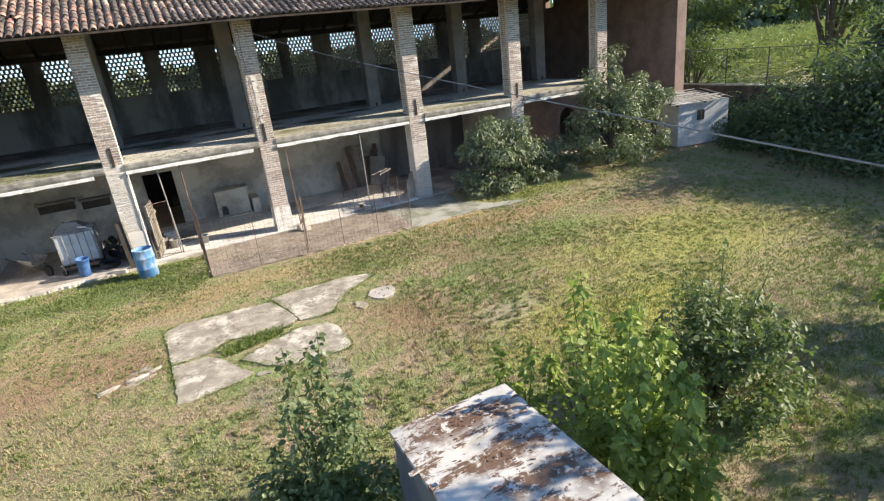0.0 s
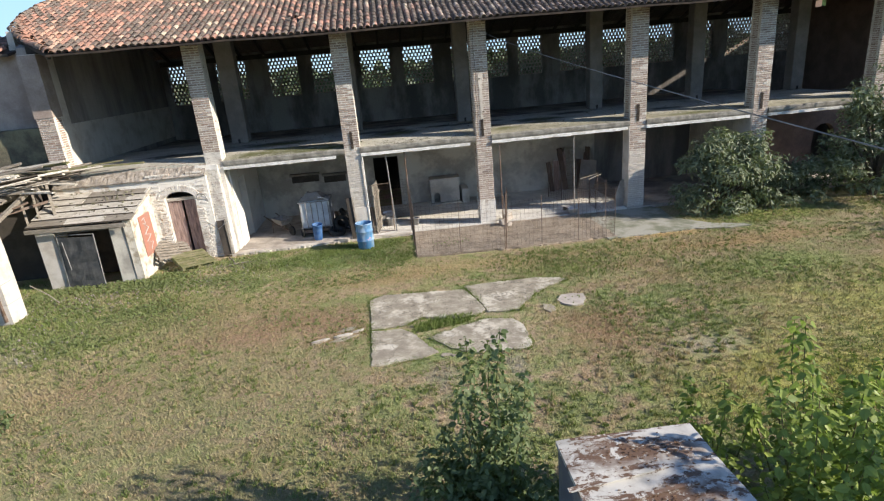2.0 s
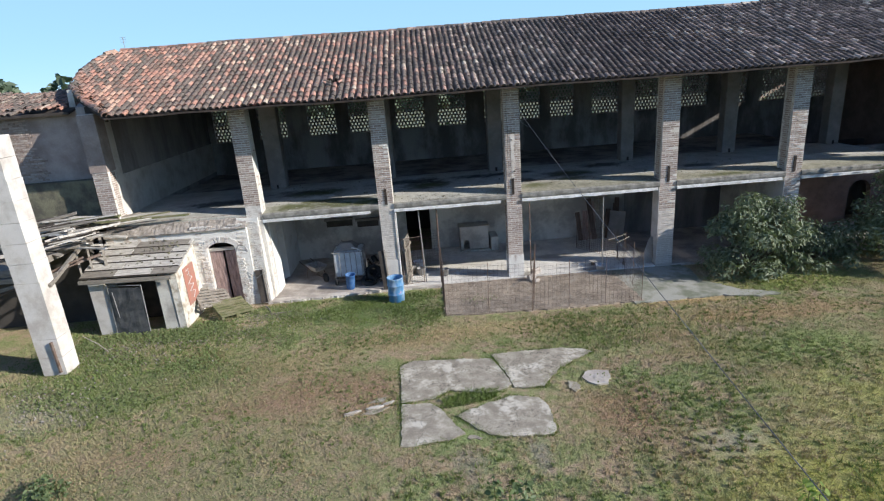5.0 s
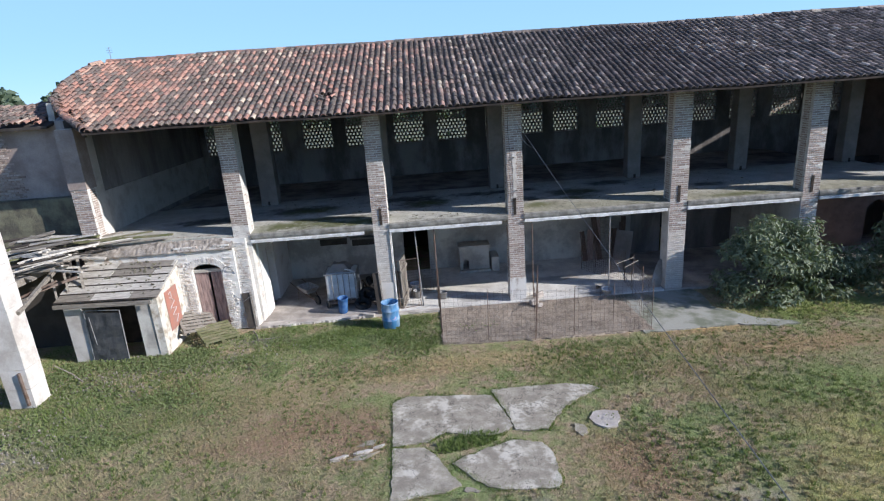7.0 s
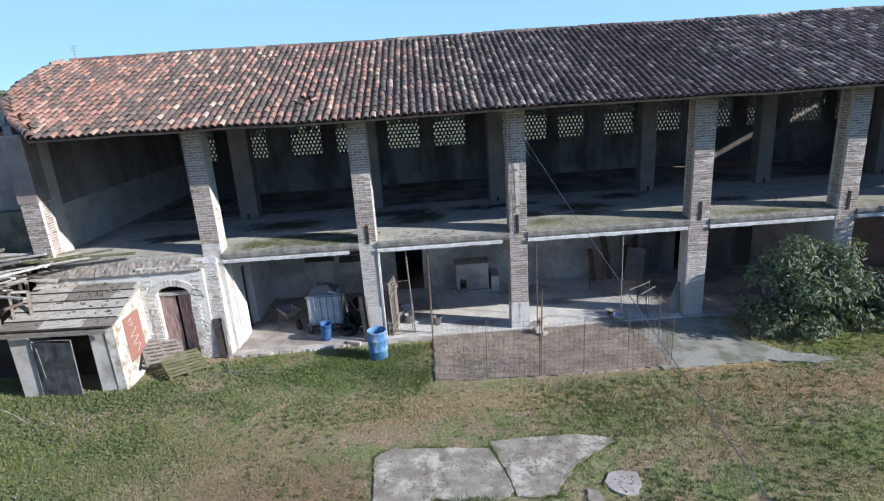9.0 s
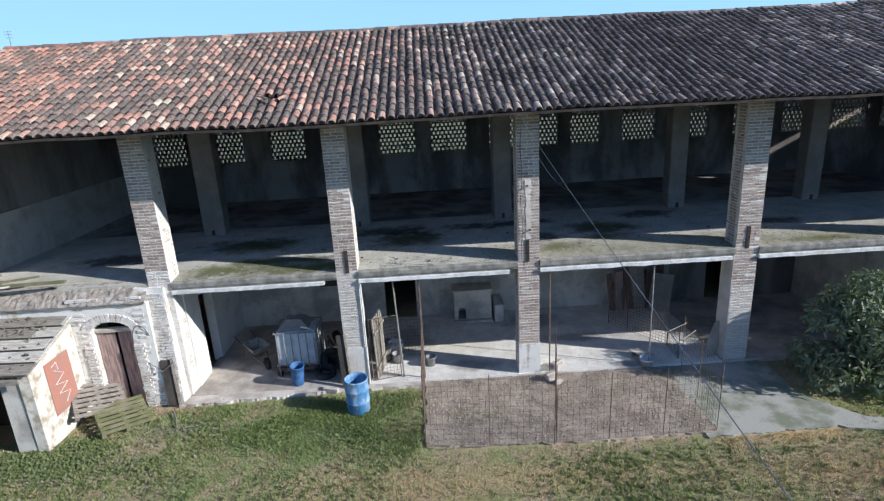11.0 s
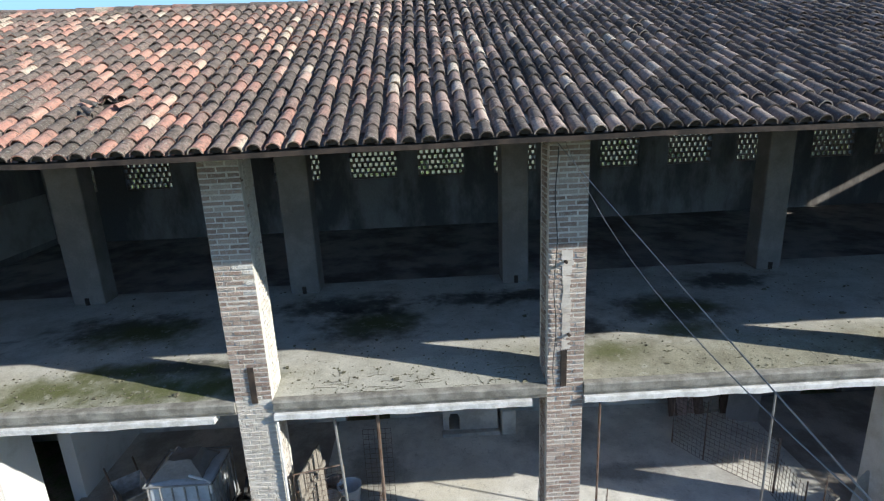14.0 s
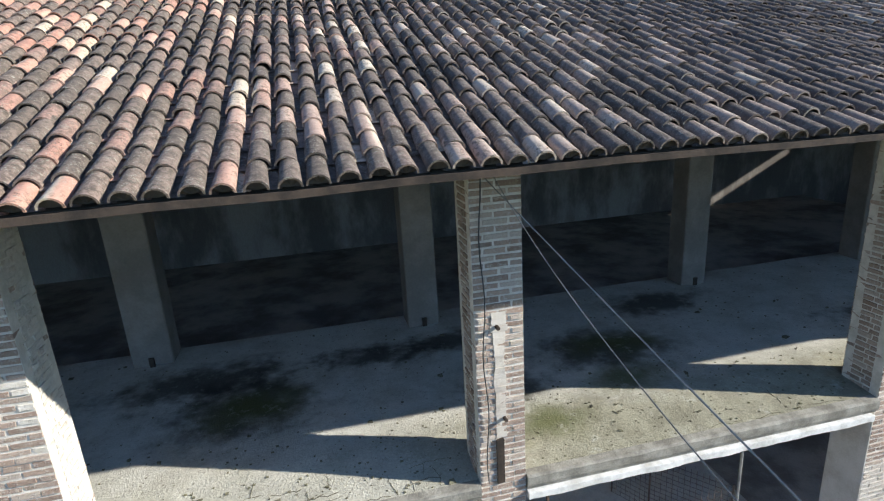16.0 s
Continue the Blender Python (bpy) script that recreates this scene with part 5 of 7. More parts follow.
# ---- ruined wing at the far west ----
def ruined_wing():
    rng = random.Random(21)
    col = thing("white_pillar", "tall whitewashed square pillar of the ruined wing", "pillar", pose(-14.1, -4.5, 0))
    bm = bmesh.new()
    for k in range(12):
        box(bm, 0, 0.66, 0, 0.6, k * 0.56, k * 0.56 + 0.555, 0.008, rng)
    part("shaft", bm, "limewhite", col)
    bm = bmesh.new()
    beam(bm, (0.52, -0.03, 0.1), (0.5, -0.03, 1.05), 0.1, 0.05)
    part("iron_strap", bm, "steel", col, "rusty iron strap")
    bm = bmesh.new()
    box(bm, -30, -14.22, 1.0, 1.35, 0, 7.1)
    structure(part("wall_wing", bm, "wingplaster"), "grey rendered wall of the ruined wing", "wall")
    structure(one_box("wall_wing_parapet", (-17.4, -14.25, 0.55, 0.98, 3.0, 4.75), "mossywall"), "mossy crumbling parapet of the ruined wing", "wall")
    structure(one_box("floor_wing", (-30, -14.25, -3.9, 0.95, 2.85, 3.05), "wood"), "decayed timber floor of the ruined wing", "floor")
    structure(one_box("wall_wing_lower", (-30, -14.3, -0.6, -0.3, 0, 2.84), "void"), "lower wall behind the ruined canopy, coloured near-black for shade", "wall")
    bm = bmesh.new()
    for k in range(29):
        z = 4.8 + k * COURSE
        edge = -16.0 + 0.7 * noise.noise((z * 1.1, 4, 2)) - 0.22 * (z - 4.8)
        x = -18.4 + 0.12 * (k % 2)
        while x < edge + rng.uniform(-0.1, 0.1):
            box(bm, x, x + 0.225, 0.98, 1.0, z, z + COURSE - 0.016, 0.004, rng)
            x += 0.243
    tagged(part("exposed_bricks", bm, "bricks"), "bare bricks where the wing's render has fallen", "bricks", "", "stuff")
    # tiled roof of the wing with broken lower edge
    cover_v, cover_f = tile_shape(0.092, 0.07, TILE_LEN, 5, 0.016)
    roofo = thing("wing_roof", "sagging brown tile roof of the ruined wing", "roof")
    tagged(roofo, kind="structure")
    verts, faces = [], []
    for c in range(60):
        for r in range(9):
            if r < 2 and rng.random() < 0.45:
                continue
            x, s = -14.55 - c * 0.21, r * 0.335
            m = Matrix.Translation((x, 0.6 + s * 0.93 + rng.uniform(-.04, .04), 7.1 + s * 0.22 + 0.06 * math.sin(c * 0.4) + rng.uniform(0, .03))) @ Matrix.Rotation(0.22, 4, "X") @ Matrix.Rotation(rng.uniform(-.1, .1), 4, "Z")
            b = len(verts)
            verts += [m @ Vector(v) for v in cover_v]
            faces += [tuple(b + i for i in f) for f in cover_f]
    tagged(soup("wing_tiles", verts, faces, "tiles", roofo), kind="stuff")
    bm = bmesh.new()
    vs = box(bm, -30, -14.5, 0.6, 3.6, 6.98, 7.06)
    for v in vs:
        if v.co.y > 2:
            v.co.z += 0.68
    part("roof_boards", bm, "darkwood", roofo)
    bm = bmesh.new()
    box(bm, -14.75, -14.55, 1.2, 1.6, 7.1, 7.75, 0.03, rng)
    part("chimney_stub", bm, "stable", roofo)
    # heap of fallen planks and laths over the canopy
    spots = [((-15.6, -0.9, 3.35), (-11.7, 0.1, 3.52)), ((-15.9, -1.4, 3.3), (-12.2, -0.25, 3.42)), ((-15.2, -0.5, 3.45), (-11.0, -0.05, 3.4)), ((-16.4, 0.2, 3.5), (-13.2, -0.4, 3.4))]
    for k in range(46):
        x, y = rng.uniform(-16.6, -13.7), rng.uniform(-2.6, 0.4)
        a, ln = rng.uniform(-0.5, 0.7), rng.uniform(0.6, 2.0)
        z = 3.12 + rng.uniform(0, 0.3)
        spots.append(((x, y, z), (x + ln * math.cos(a), min(0.5, y + ln * math.sin(a)), z + rng.uniform(-0.25, 0.2))))
    for k in range(44):
        x, y = rng.uniform(-17.5, -14.0), rng.uniform(-3.4, 0.3)
        a, ln = rng.gauss(0.25, 0.35), rng.uniform(0.9, 2.6)
        z = 3.1 + rng.uniform(0.05, 0.5)
        spots.append(((x, y, z), (min(-12.9, x + ln * math.cos(a)), min(0.5, y + ln * math.sin(a)), z + rng.uniform(-0.1, 0.25))))
    for k, (a, b) in enumerate(spots):
        ob = thing("fallen_plank", "grey broken plank lying on the collapsed canopy", "plank", Matrix.Translation(a), "fallen planks")
        bm = bmesh.new()
        beam(bm, (0, 0, 0), Vector(b) - Vector(a), rng.uniform(0.07, 0.16), rng.uniform(0.03, 0.06), rng.uniform(-20, 20))
        part("plank", bm, rng.choice(("palewood", "palewood", "wood", "mosswood", "darkwood")), ob)
    # canopy frame between the white pillar and the shed
    fr = thing("canopy_frame", "collapsed timber and iron canopy frame beside the shed", "canopy frame", pose(-14.2, -2.0, 0))
    for a, b, w, mat in (((-13.4, -4.2, 2.6), (-14.0, -1.0, 3.1), 0.1, "wood"), ((-14.6, -3.6, 2.55), (-13.2, -1.9, 2.75), 0.07, "steel"), ((-16.0, -4.2, 2.3), (-13.5, -3.6, 2.75), 0.09, "wood"),
                         ((-13.95, -1.9, 2.0), (-14.2, -1.5, 3.1), 0.06, "wood"), ((-13.7, -1.7, 2.1), (-14.0, -1.2, 3.1), 0.06, "wood"), ((-13.35, -1.5, 2.2), (-13.75, -0.8, 3.2), 0.08, "wood"),
                         ((-16.5, -3.9, 2.75), (-14.2, -3.9, 2.75), 0.14, "wood"), ((-15.5, -4.4, 2.2), (-13.3, -2.6, 2.9), 0.05, "steel")):
        bm = bmesh.new()
        beam(bm, Vector(a) - Vector((-14.2, -2.0, 0)), Vector(b) - Vector((-14.2, -2.0, 0)), w, w)
        part("timber" if mat == "wood" else "iron_bar", bm, mat, fr)


ruined_wing()


def antenna():
    ob = thing("roof_antenna", "small grey aerial on the end of the ridge", "aerial", pose(-14.3, RIDGE_Y + 0.1, RIDGE_Z))
    bm = bmesh.new()
    rod(bm, [(0, 0, -0.1), (0, 0, 0.55)], 0.012, seg=5)
    part("mast", bm, "greysteel", ob)
    for z in (0.36, 0.45, 0.53):
        bm = bmesh.new()
        rod(bm, [(-0.11, 0, z), (0.11, 0, z)], 0.007, seg=4)
        part("crossbar", bm, "greysteel", ob)


antenna()


# ---- portico: tank, barrel, clutter ----
def blue_barrel():
    ob = thing("blue_barrel", "faded blue open plastic barrel standing in the grass", "barrel", pose(-4.12, -1.1, -0.02))
    bm = bmesh.new()
    lathe(bm, [(0.25, 0), (0.27, 0.02), (0.275, 0.26), (0.292, 0.28), (0.292, 0.31), (0.278, 0.33), (0.278, 0.58), (0.294, 0.6), (0.294, 0.63), (0.278, 0.65),
               (0.272, 0.82), (0.285, 0.84), (0.285, 0.88), (0.262, 0.88), (0.258, 0.8), (0.255, 0.25), (0.2, 0.24)], 32)
    part("shell", bm, "barrel", ob, "", True)
    bm = bmesh.new()
    lathe(bm, [(0.0, 0.5), (0.252, 0.5), (0.252, 0.505), (0.0, 0.505)], 24)
    part("dark_water", bm, "rubber", ob, "dark water inside")


def ibc_tank():
    ob = thing("water_tank", "milky plastic liquid tank in a steel cage on a wheeled frame", "water tank", pose(-6.47, 0.62, 0))
    bm = bmesh.new()
    box(bm, 0.03, 1.09, 0.03, 0.97, 0.4, 1.36)
    bevelled(bm, 0.07, 3)
    part("tank", bm, "ibc", ob, "", True)
    for k in range(6):
        x = 0.06 + k * 0.2
        bm = bmesh.new()
        rod(bm, [(x, 0.0, 0.36), (x, 0.0, 1.36)], 0.016, seg=6)
        part("cage_bar", bm, "greysteel", ob)
        bm = bmesh.new()
        rod(bm, [(1.12, x * 0.9, 0.36), (1.12, x * 0.9, 1.36)], 0.016, seg=6)
        part("cage_bar", bm, "greysteel", ob)
    for z in (0.42, 1.35):
        bm = bmesh.new()
        rod(bm, [(0, 0, z), (1.12, 0, z), (1.12, 1.0, z), (0, 1.0, z), (0, 0, z)], 0.018, seg=6)
        part("cage_rail", bm, "greysteel", ob)
    bm = bmesh.new()
    box(bm, -0.02, 1.14, 0, 1.0, 0.24, 0.34)
    part("pallet_frame", bm, "steel", ob)
    for x in (0.04, 1.08):
        for y in (0.08, 0.92):
            bm = bmesh.new()
            lathe(bm, [(0.07, -0.05), (0.15, -0.05), (0.165, -0.02), (0.165, 0.02), (0.15, 0.05), (0.07, 0.05)], 18)
            bm.transform(pose(x, y, 0.24, 0, 90, 0))
            part("wheel", bm, "rubber", ob)
    bm = bmesh.new()
    box(bm, 0.1, 0.95, 0.1, 0.85, 1.37, 1.62)
    bmesh.ops.subdivide_edges(bm, edges=bm.edges, cuts=4, use_grid_fill=True)
    for v in bm.verts:
        k = 1 - 0.55 * max(0, (v.co.z - 1.4) / 0.25)
        v.co.x, v.co.y = 0.5 + (v.co.x - 0.5) * k, 0.5 + (v.co.y - 0.5) * k
        v.co += Vector((noise.noise(v.co * 4), noise.noise(v.co * 4 + Vector((5, 0, 0))), noise.noise(v.co * 4 + Vector((0, 7, 0))))) * 0.06
    part("cover_sheet", bm, "plaster", ob, "crumpled grey cover sheet")
    bm = bmesh.new()
    rod(bm, [(0.75, 0.05, 1.5), (0.95, 0.0, 1.47), (1.08, 0.02, 1.38), (1.1, -0.02, 1.2)], 0.022, seg=6)
    part("hose", bm, "white", ob, "white hose end")
    d = thing("blue_drum", "small blue open plastic tub leaning before the tank", "drum", pose(-5.86, 0.2, 0.075, 6, 4, 0))
    bm = bmesh.new()
    lathe(bm, [(0.0, 0.0), (0.13, 0), (0.15, 0.03), (0.162, 0.3), (0.18, 0.55), (0.195, 0.57), (0.185, 0.59), (0.165, 0.56), (0.145, 0.3), (0.13, 0.05), (0.0, 0.04)], 20)
    part("shell", bm, "bluedrum", d, "", True)


def leaning_boards():
    rng = random.Random(31)
    for k in range(9):
        x = 3.75 + k * 0.19 + rng.uniform(-0.05, 0.05)
        h, w = rng.uniform(1.15, 1.95), rng.uniform(0.14, 0.26)
        ob = thing("leaning_board", "dark brown weathered board leaning on the stable wall", "board", pose(x, 3.72 - rng.uniform(0, 0.12), 0.075, -rng.uniform(7, 11), rng.uniform(-7, 9), 0), "boards leaning in the pen")
        bm = bmesh.new()
        box(bm, -w / 2, w / 2, -0.015, 0.015, 0, h, 0.008, rng)
        bevelled(bm, 0.006)
        part("board", bm, rng.choice(("doorwood", "wood", "brownboard", "brownboard")), ob)
    ob = thing("grey_panel", "grey sheet panel leaning beside the brown boards", "panel", pose(5.05, 3.3, 0.075, -12, 8, -12))
    bm = bmesh.new()
    box(bm, -0.33, 0.33, -0.012, 0.012, 0, 1.25, 0.01, rng)
    bevelled(bm, 0.006)
    part("sheet", bm, "plaster", ob)


leaning_boards()


def feed_bucket(x, y, z, r, h, tilt, mat, label):
    ob = thing("feed_bucket", label, "bucket", pose(x, y, z, tilt, tilt * 0.6, 0), "buckets behind the gate")
    bm = bmesh.new()
    lathe(bm, [(0.0, 0.0), (r * 0.78, 0), (r, h), (r * 1.06, h + 0.01), (r * 0.96, h - 0.005), (r * 0.74, 0.02), (0.0, 0.015)], 18)
    part("shell", bm, mat, ob, "", True)


for x, y, z, r, h, tilt, mat, label in ((-3.62, 1.25, 0.075, 0.2, 0.36, 0, "greysteel", "grey metal feed bucket on the floor"), (-3.3, 1.5, 0.075, 0.22, 0.4, 0, "ibc", "pale plastic feed bucket on the floor"),
                                        (-3.6, 1.7, 0.075, 0.19, 0.34, 0, "plaster", "dusty grey feed bucket on the floor"), (-3.24, 1.05, 0.075, 0.16, 0.28, 0, "greysteel", "small grey feed bucket on the floor")):
    feed_bucket(x, y, z, r, h, tilt, mat, label)


def tyre(x, y, z, rx, rz, r=0.3):
    ob = thing("old_tyre", "worn black tyre in the clutter beside the tank", "tyre", pose(x, y, z, rx, 0, rz), "tyres by the tank")
    bm = bmesh.new()
    prof = [(r - 0.13, -0.07), (r - 0.03, -0.09), (r, -0.05), (r, 0.05), (r - 0.03, 0.09), (r - 0.13, 0.07)]
    rings = [[bm.verts.new((p[0] * math.cos(k * math.tau / 20), p[0] * math.sin(k * math.tau / 20), p[1])) for k in range(20)] for p in prof]
    for a, b in zip(rings, rings[1:] + rings[:1]):
        for k in range(20):
            bm.faces.new((a[k], a[(k + 1) % 20], b[(k + 1) % 20], b[k]))
    part("casing", bm, "rubber", ob, "", True)


def wheelbarrow():
    ob = thing("wheelbarrow", "grey builder's wheelbarrow parked under the portico", "wheelbarrow", pose(-7.3, 1.6, 0.075, 0, 0, -50))
    bm = bmesh.new()
    vs = box(bm, -0.38, 0.38, -0.27, 0.27, 0.35, 0.58)
    for v in vs:
        if v.co.z < 0.5:
            v.co.x *= 0.55
            v.co.y *= 0.6
    bm.faces.ensure_lookup_table()
    bmesh.ops.delete(bm, geom=[bm.faces[1]], context="FACES")
    bmesh.ops.solidify(bm, geom=list(bm.faces), thickness=0.012)
    part("tray", bm, "greysteel", ob)
    for y in (-0.25, 0.25):
        bm = bmesh.new()
        rod(bm, [(0.6, y * 0.3, 0.2), (0.1, y * 0.9, 0.34), (-0.9, y, 0.6)], 0.018, seg=6)
        part("handle", bm, "steel", ob)
        bm = bmesh.new()
        rod(bm, [(-0.3, y, 0.38), (-0.38, y, 0.0)], 0.016, seg=6)
        part("leg", bm, "steel", ob)
    bm = bmesh.new()
    lathe(bm, [(0.05, -0.04), (0.17, -0.04), (0.18, 0.0), (0.17, 0.04), (0.05, 0.04)], 18)
    bm.transform(pose(0.62, 0, 0.18, 90, 0, 0))
    part("wheel", bm, "rubber", ob)


blue_barrel()
ibc_tank()
for a in ((-5.05, 0.9, 0.4, 70, 30), (-4.95, 1.3, 0.17, 0, 0), (-4.95, 1.3, 0.36, 4, 30), (-5.2, 0.55, 0.2, 12, 40), (-5.0, 2.0, 0.42, 65, 100)):
    tyre(*a)
wheelbarrow()


def clutter():
    rng = random.Random(17)
    ob = thing("stone_block", "pale concrete block lying at the portico's edge", "block", pose(-5.15, -0.22, 0.03, 0, 4, -14))
    bm = bmesh.new()
    box(bm, 0, 0.4, 0, 0.14, 0, 0.11, 0.01, rng)
    bevelled(bm, 0.015)
    part("block", bm, "palefloor", ob)
    for k in range(9):
        ob = thing("scrap_piece", "dark rusty scrap in the heap beside the tank", "scrap", pose(-5.15 + rng.uniform(-0.3, 0.45), 0.4 + rng.uniform(0, 1.4), 0.07 + rng.uniform(0, 0.1), rng.uniform(-20, 20), rng.uniform(-60, 0), rng.uniform(0, 180)), "scrap heap")
        bm = bmesh.new()
        beam(bm, (0, 0, 0), (rng.uniform(0.5, 1.0), 0, 0.1), 0.05, 0.05)
        beam(bm, (0.1, 0, 0), (0.15, 0.35, 0.05), 0.04, 0.04)
        part("bar", bm, rng.choice(("steel", "darkmetal")), ob)
    for x, y, z, w, h, lab in ((-7.2, 4.16, 1.75, 1.2, 0.08, "grey wall shelf on the stable wall"), (-5.9, 4.16, 1.65, 1.0, 0.08, "narrow grey shelf on the stable wall")):
        ob = thing("wall_shelf", lab, "shelf", pose(x, y, z))
        bm = bmesh.new()
        box(bm, 0, w, -0.2, 0.0, 0, h)
        part("board", bm, "wood", ob)
        bm = bmesh.new()
        box(bm, 0.05, w - 0.05, -0.03, 0.0, -0.3, 0)
        part("back_board", bm, "darkwood", ob)
    # dog house in the pen
    ob = thing("dog_house", "pale plastered dog house with an arched dark opening", "dog house", pose(-1.5, 3.48, 0.07))
    bm = bmesh.new()
    box(bm, 0, 0.13, 0, 0.72, 0, 1.03)
    box(bm, 0.37, 1.2, 0, 0.72, 0, 1.03)
    box(bm, 0.13, 0.37, 0.0, 0.72, 0.52, 1.03)
    box(bm, 0.13, 0.37, 0.66, 0.72, 0.1, 0.52)
    box(bm, 0.13, 0.37, 0.0, 0.72, 0.0, 0.1)
    for k in range(4):
        a0, a1 = math.pi * k / 4, math.pi * (k + 1) / 4
        x0, x1 = 0.25 + 0.12 * math.cos(a1), 0.25 + 0.12 * math.cos(a0)
        box(bm, x0, x1, 0.0, 0.1, 0.42 + 0.1 * min(math.sin(a0), math.sin(a1)), 0.521)
    part("body", bm, "stable", ob)
    bm = bmesh.new()
    box(bm, -0.03, 1.23, -0.16, -0.004, 0.0, 0.09, 0.006)
    bevelled(bm, 0.01)
    part("ledge", bm, "stable", ob)
    bm = bmesh.new()
    box(bm, -0.04, 1.24, -0.03, 0.72, 1.032, 1.08)
    part("lid", bm, "stable", ob)
    ob = thing("low_bench", "low whitish wall bench inside the pen", "bench", pose(-0.22, 3.3, 0.07))
    bm = bmesh.new()
    box(bm, 0, 0.3, 0, 0.9, 0, 0.6, 0.01)
    bevelled(bm, 0.02)
    part("block", bm, "stable", ob)
    for x, y, r, h, mat, lab in ((-2.32, 0.75, 0.14, 0.26, "greysteel", "grey metal bucket on the pen floor"), (3.38, -0.02, 0.185, 0.2, "ibc", "pale plastic basin tipped on the pen floor")):
        ob = thing("bucket", lab, "bucket", pose(x, y, 0.08 if r < 0.2 else 0.2, 0 if r < 0.2 else 50, 0, 20))
        bm = bmesh.new()
        lathe(bm, [(r * 0.75, 0), (r, h), (r + 0.012, h), (r + 0.012, h - 0.02), (r - 0.01, h - 0.01), (r * 0.72, 0.02), (0.01, 0.02)], 20)
        part("shell", bm, mat, ob, "", True)
    ob = thing("oval_tabletop", "rounded white tabletop leaning on the brick pillar", "tabletop", pose(5.2, 0.2, 0.075, -6, 14, 8))
    bm = bmesh.new()
    ring = [(-0.17, 0.0), (0.15, 0.0), (0.2, 0.35), (0.17, 0.75), (0.08, 0.98), (-0.03, 1.03), (-0.13, 0.93), (-0.19, 0.6), (-0.21, 0.25)]
    f = bm.faces.new([bm.verts.new((x, 0, z)) for x, z in ring])
    bmesh.ops.solidify(bm, geom=[f], thickness=0.03)
    part("panel", bm, "limewhite", ob)
    ob = thing("loose_plank", "pale plank propped on the basin in the pen", "plank", pose(3.2, 0.64, 0.1, 0, 3, -48))
    bm = bmesh.new()
    box(bm, 0, 0.62, -0.14, 0.14, 0.12, 0.15, 0.006, rng)
    bevelled(bm, 0.006)
    part("board", bm, "palewood", ob)
    for x in (0.08, 0.5):
        bm = bmesh.new()
        box(bm, x, x + 0.05, -0.12, 0.12, -0.03, 0.118)
        part("batten", bm, "wood", ob)


clutter()


def fallen_sticks():
    for a, b, r in (((-8.75, -0.75, 0.05), (-8.35, -1.55, 0.03), 0.025), ((-8.6, -1.5, 0.02), (-7.7, -1.35, 0.02), 0.02), ((-12.9, -3.3, 0.02), (-13.35, -3.6, 0.75), 0.018)):
        ob = thing("fallen_stick", "weathered grey stick lying in the weeds", "stick", Matrix.Translation(a), "sticks in the weeds")
        bm = bmesh.new()
        d = Vector(b) - Vector(a)
        rod(bm, [Vector((0, 0, 0)), d * 0.45 + Vector((0.03, 0.02, 0.02)), d], r, r * 0.7, 6)
        part("stick", bm, "wood", ob)


fallen_sticks()


# ---- pen: posts, mesh panels, gate ----
def mesh_panel(bm, a, b, h, step=0.13, r=0.0027, z0=0.05, top_jit=0.0):
    """Welded wire between two places on the ground."""
    a, b = Vector((*a, 0)), Vector((*b, 0))
    d = b - a
    n = max(1, round(d.length / step))
    rng = random.Random(int(a.x * 50 + h * 10))
    for k in range(n + 1):
        p = a + d * (k / n)
        rod(bm, [(p.x, p.y, z0), (p.x, p.y, z0 + h + rng.uniform(-top_jit, top_jit))], r, seg=3)
    for k in range(int(h / step) + 1):
        z = z0 + k * step
        rod(bm, [(a.x, a.y, z), (b.x, b.y, z)], r, seg=3)


def post(x, y, h, r, mat, label, lean=(0, 0), group="pen posts"):
    ob = thing("fence_post", label, "post", pose(x, y, 0.03), group)
    bm = bmesh.new()
    rod(bm, [(0, 0, 0), (lean[0], lean[1], h)], r, seg=7)
    part("shaft", bm, mat, ob)


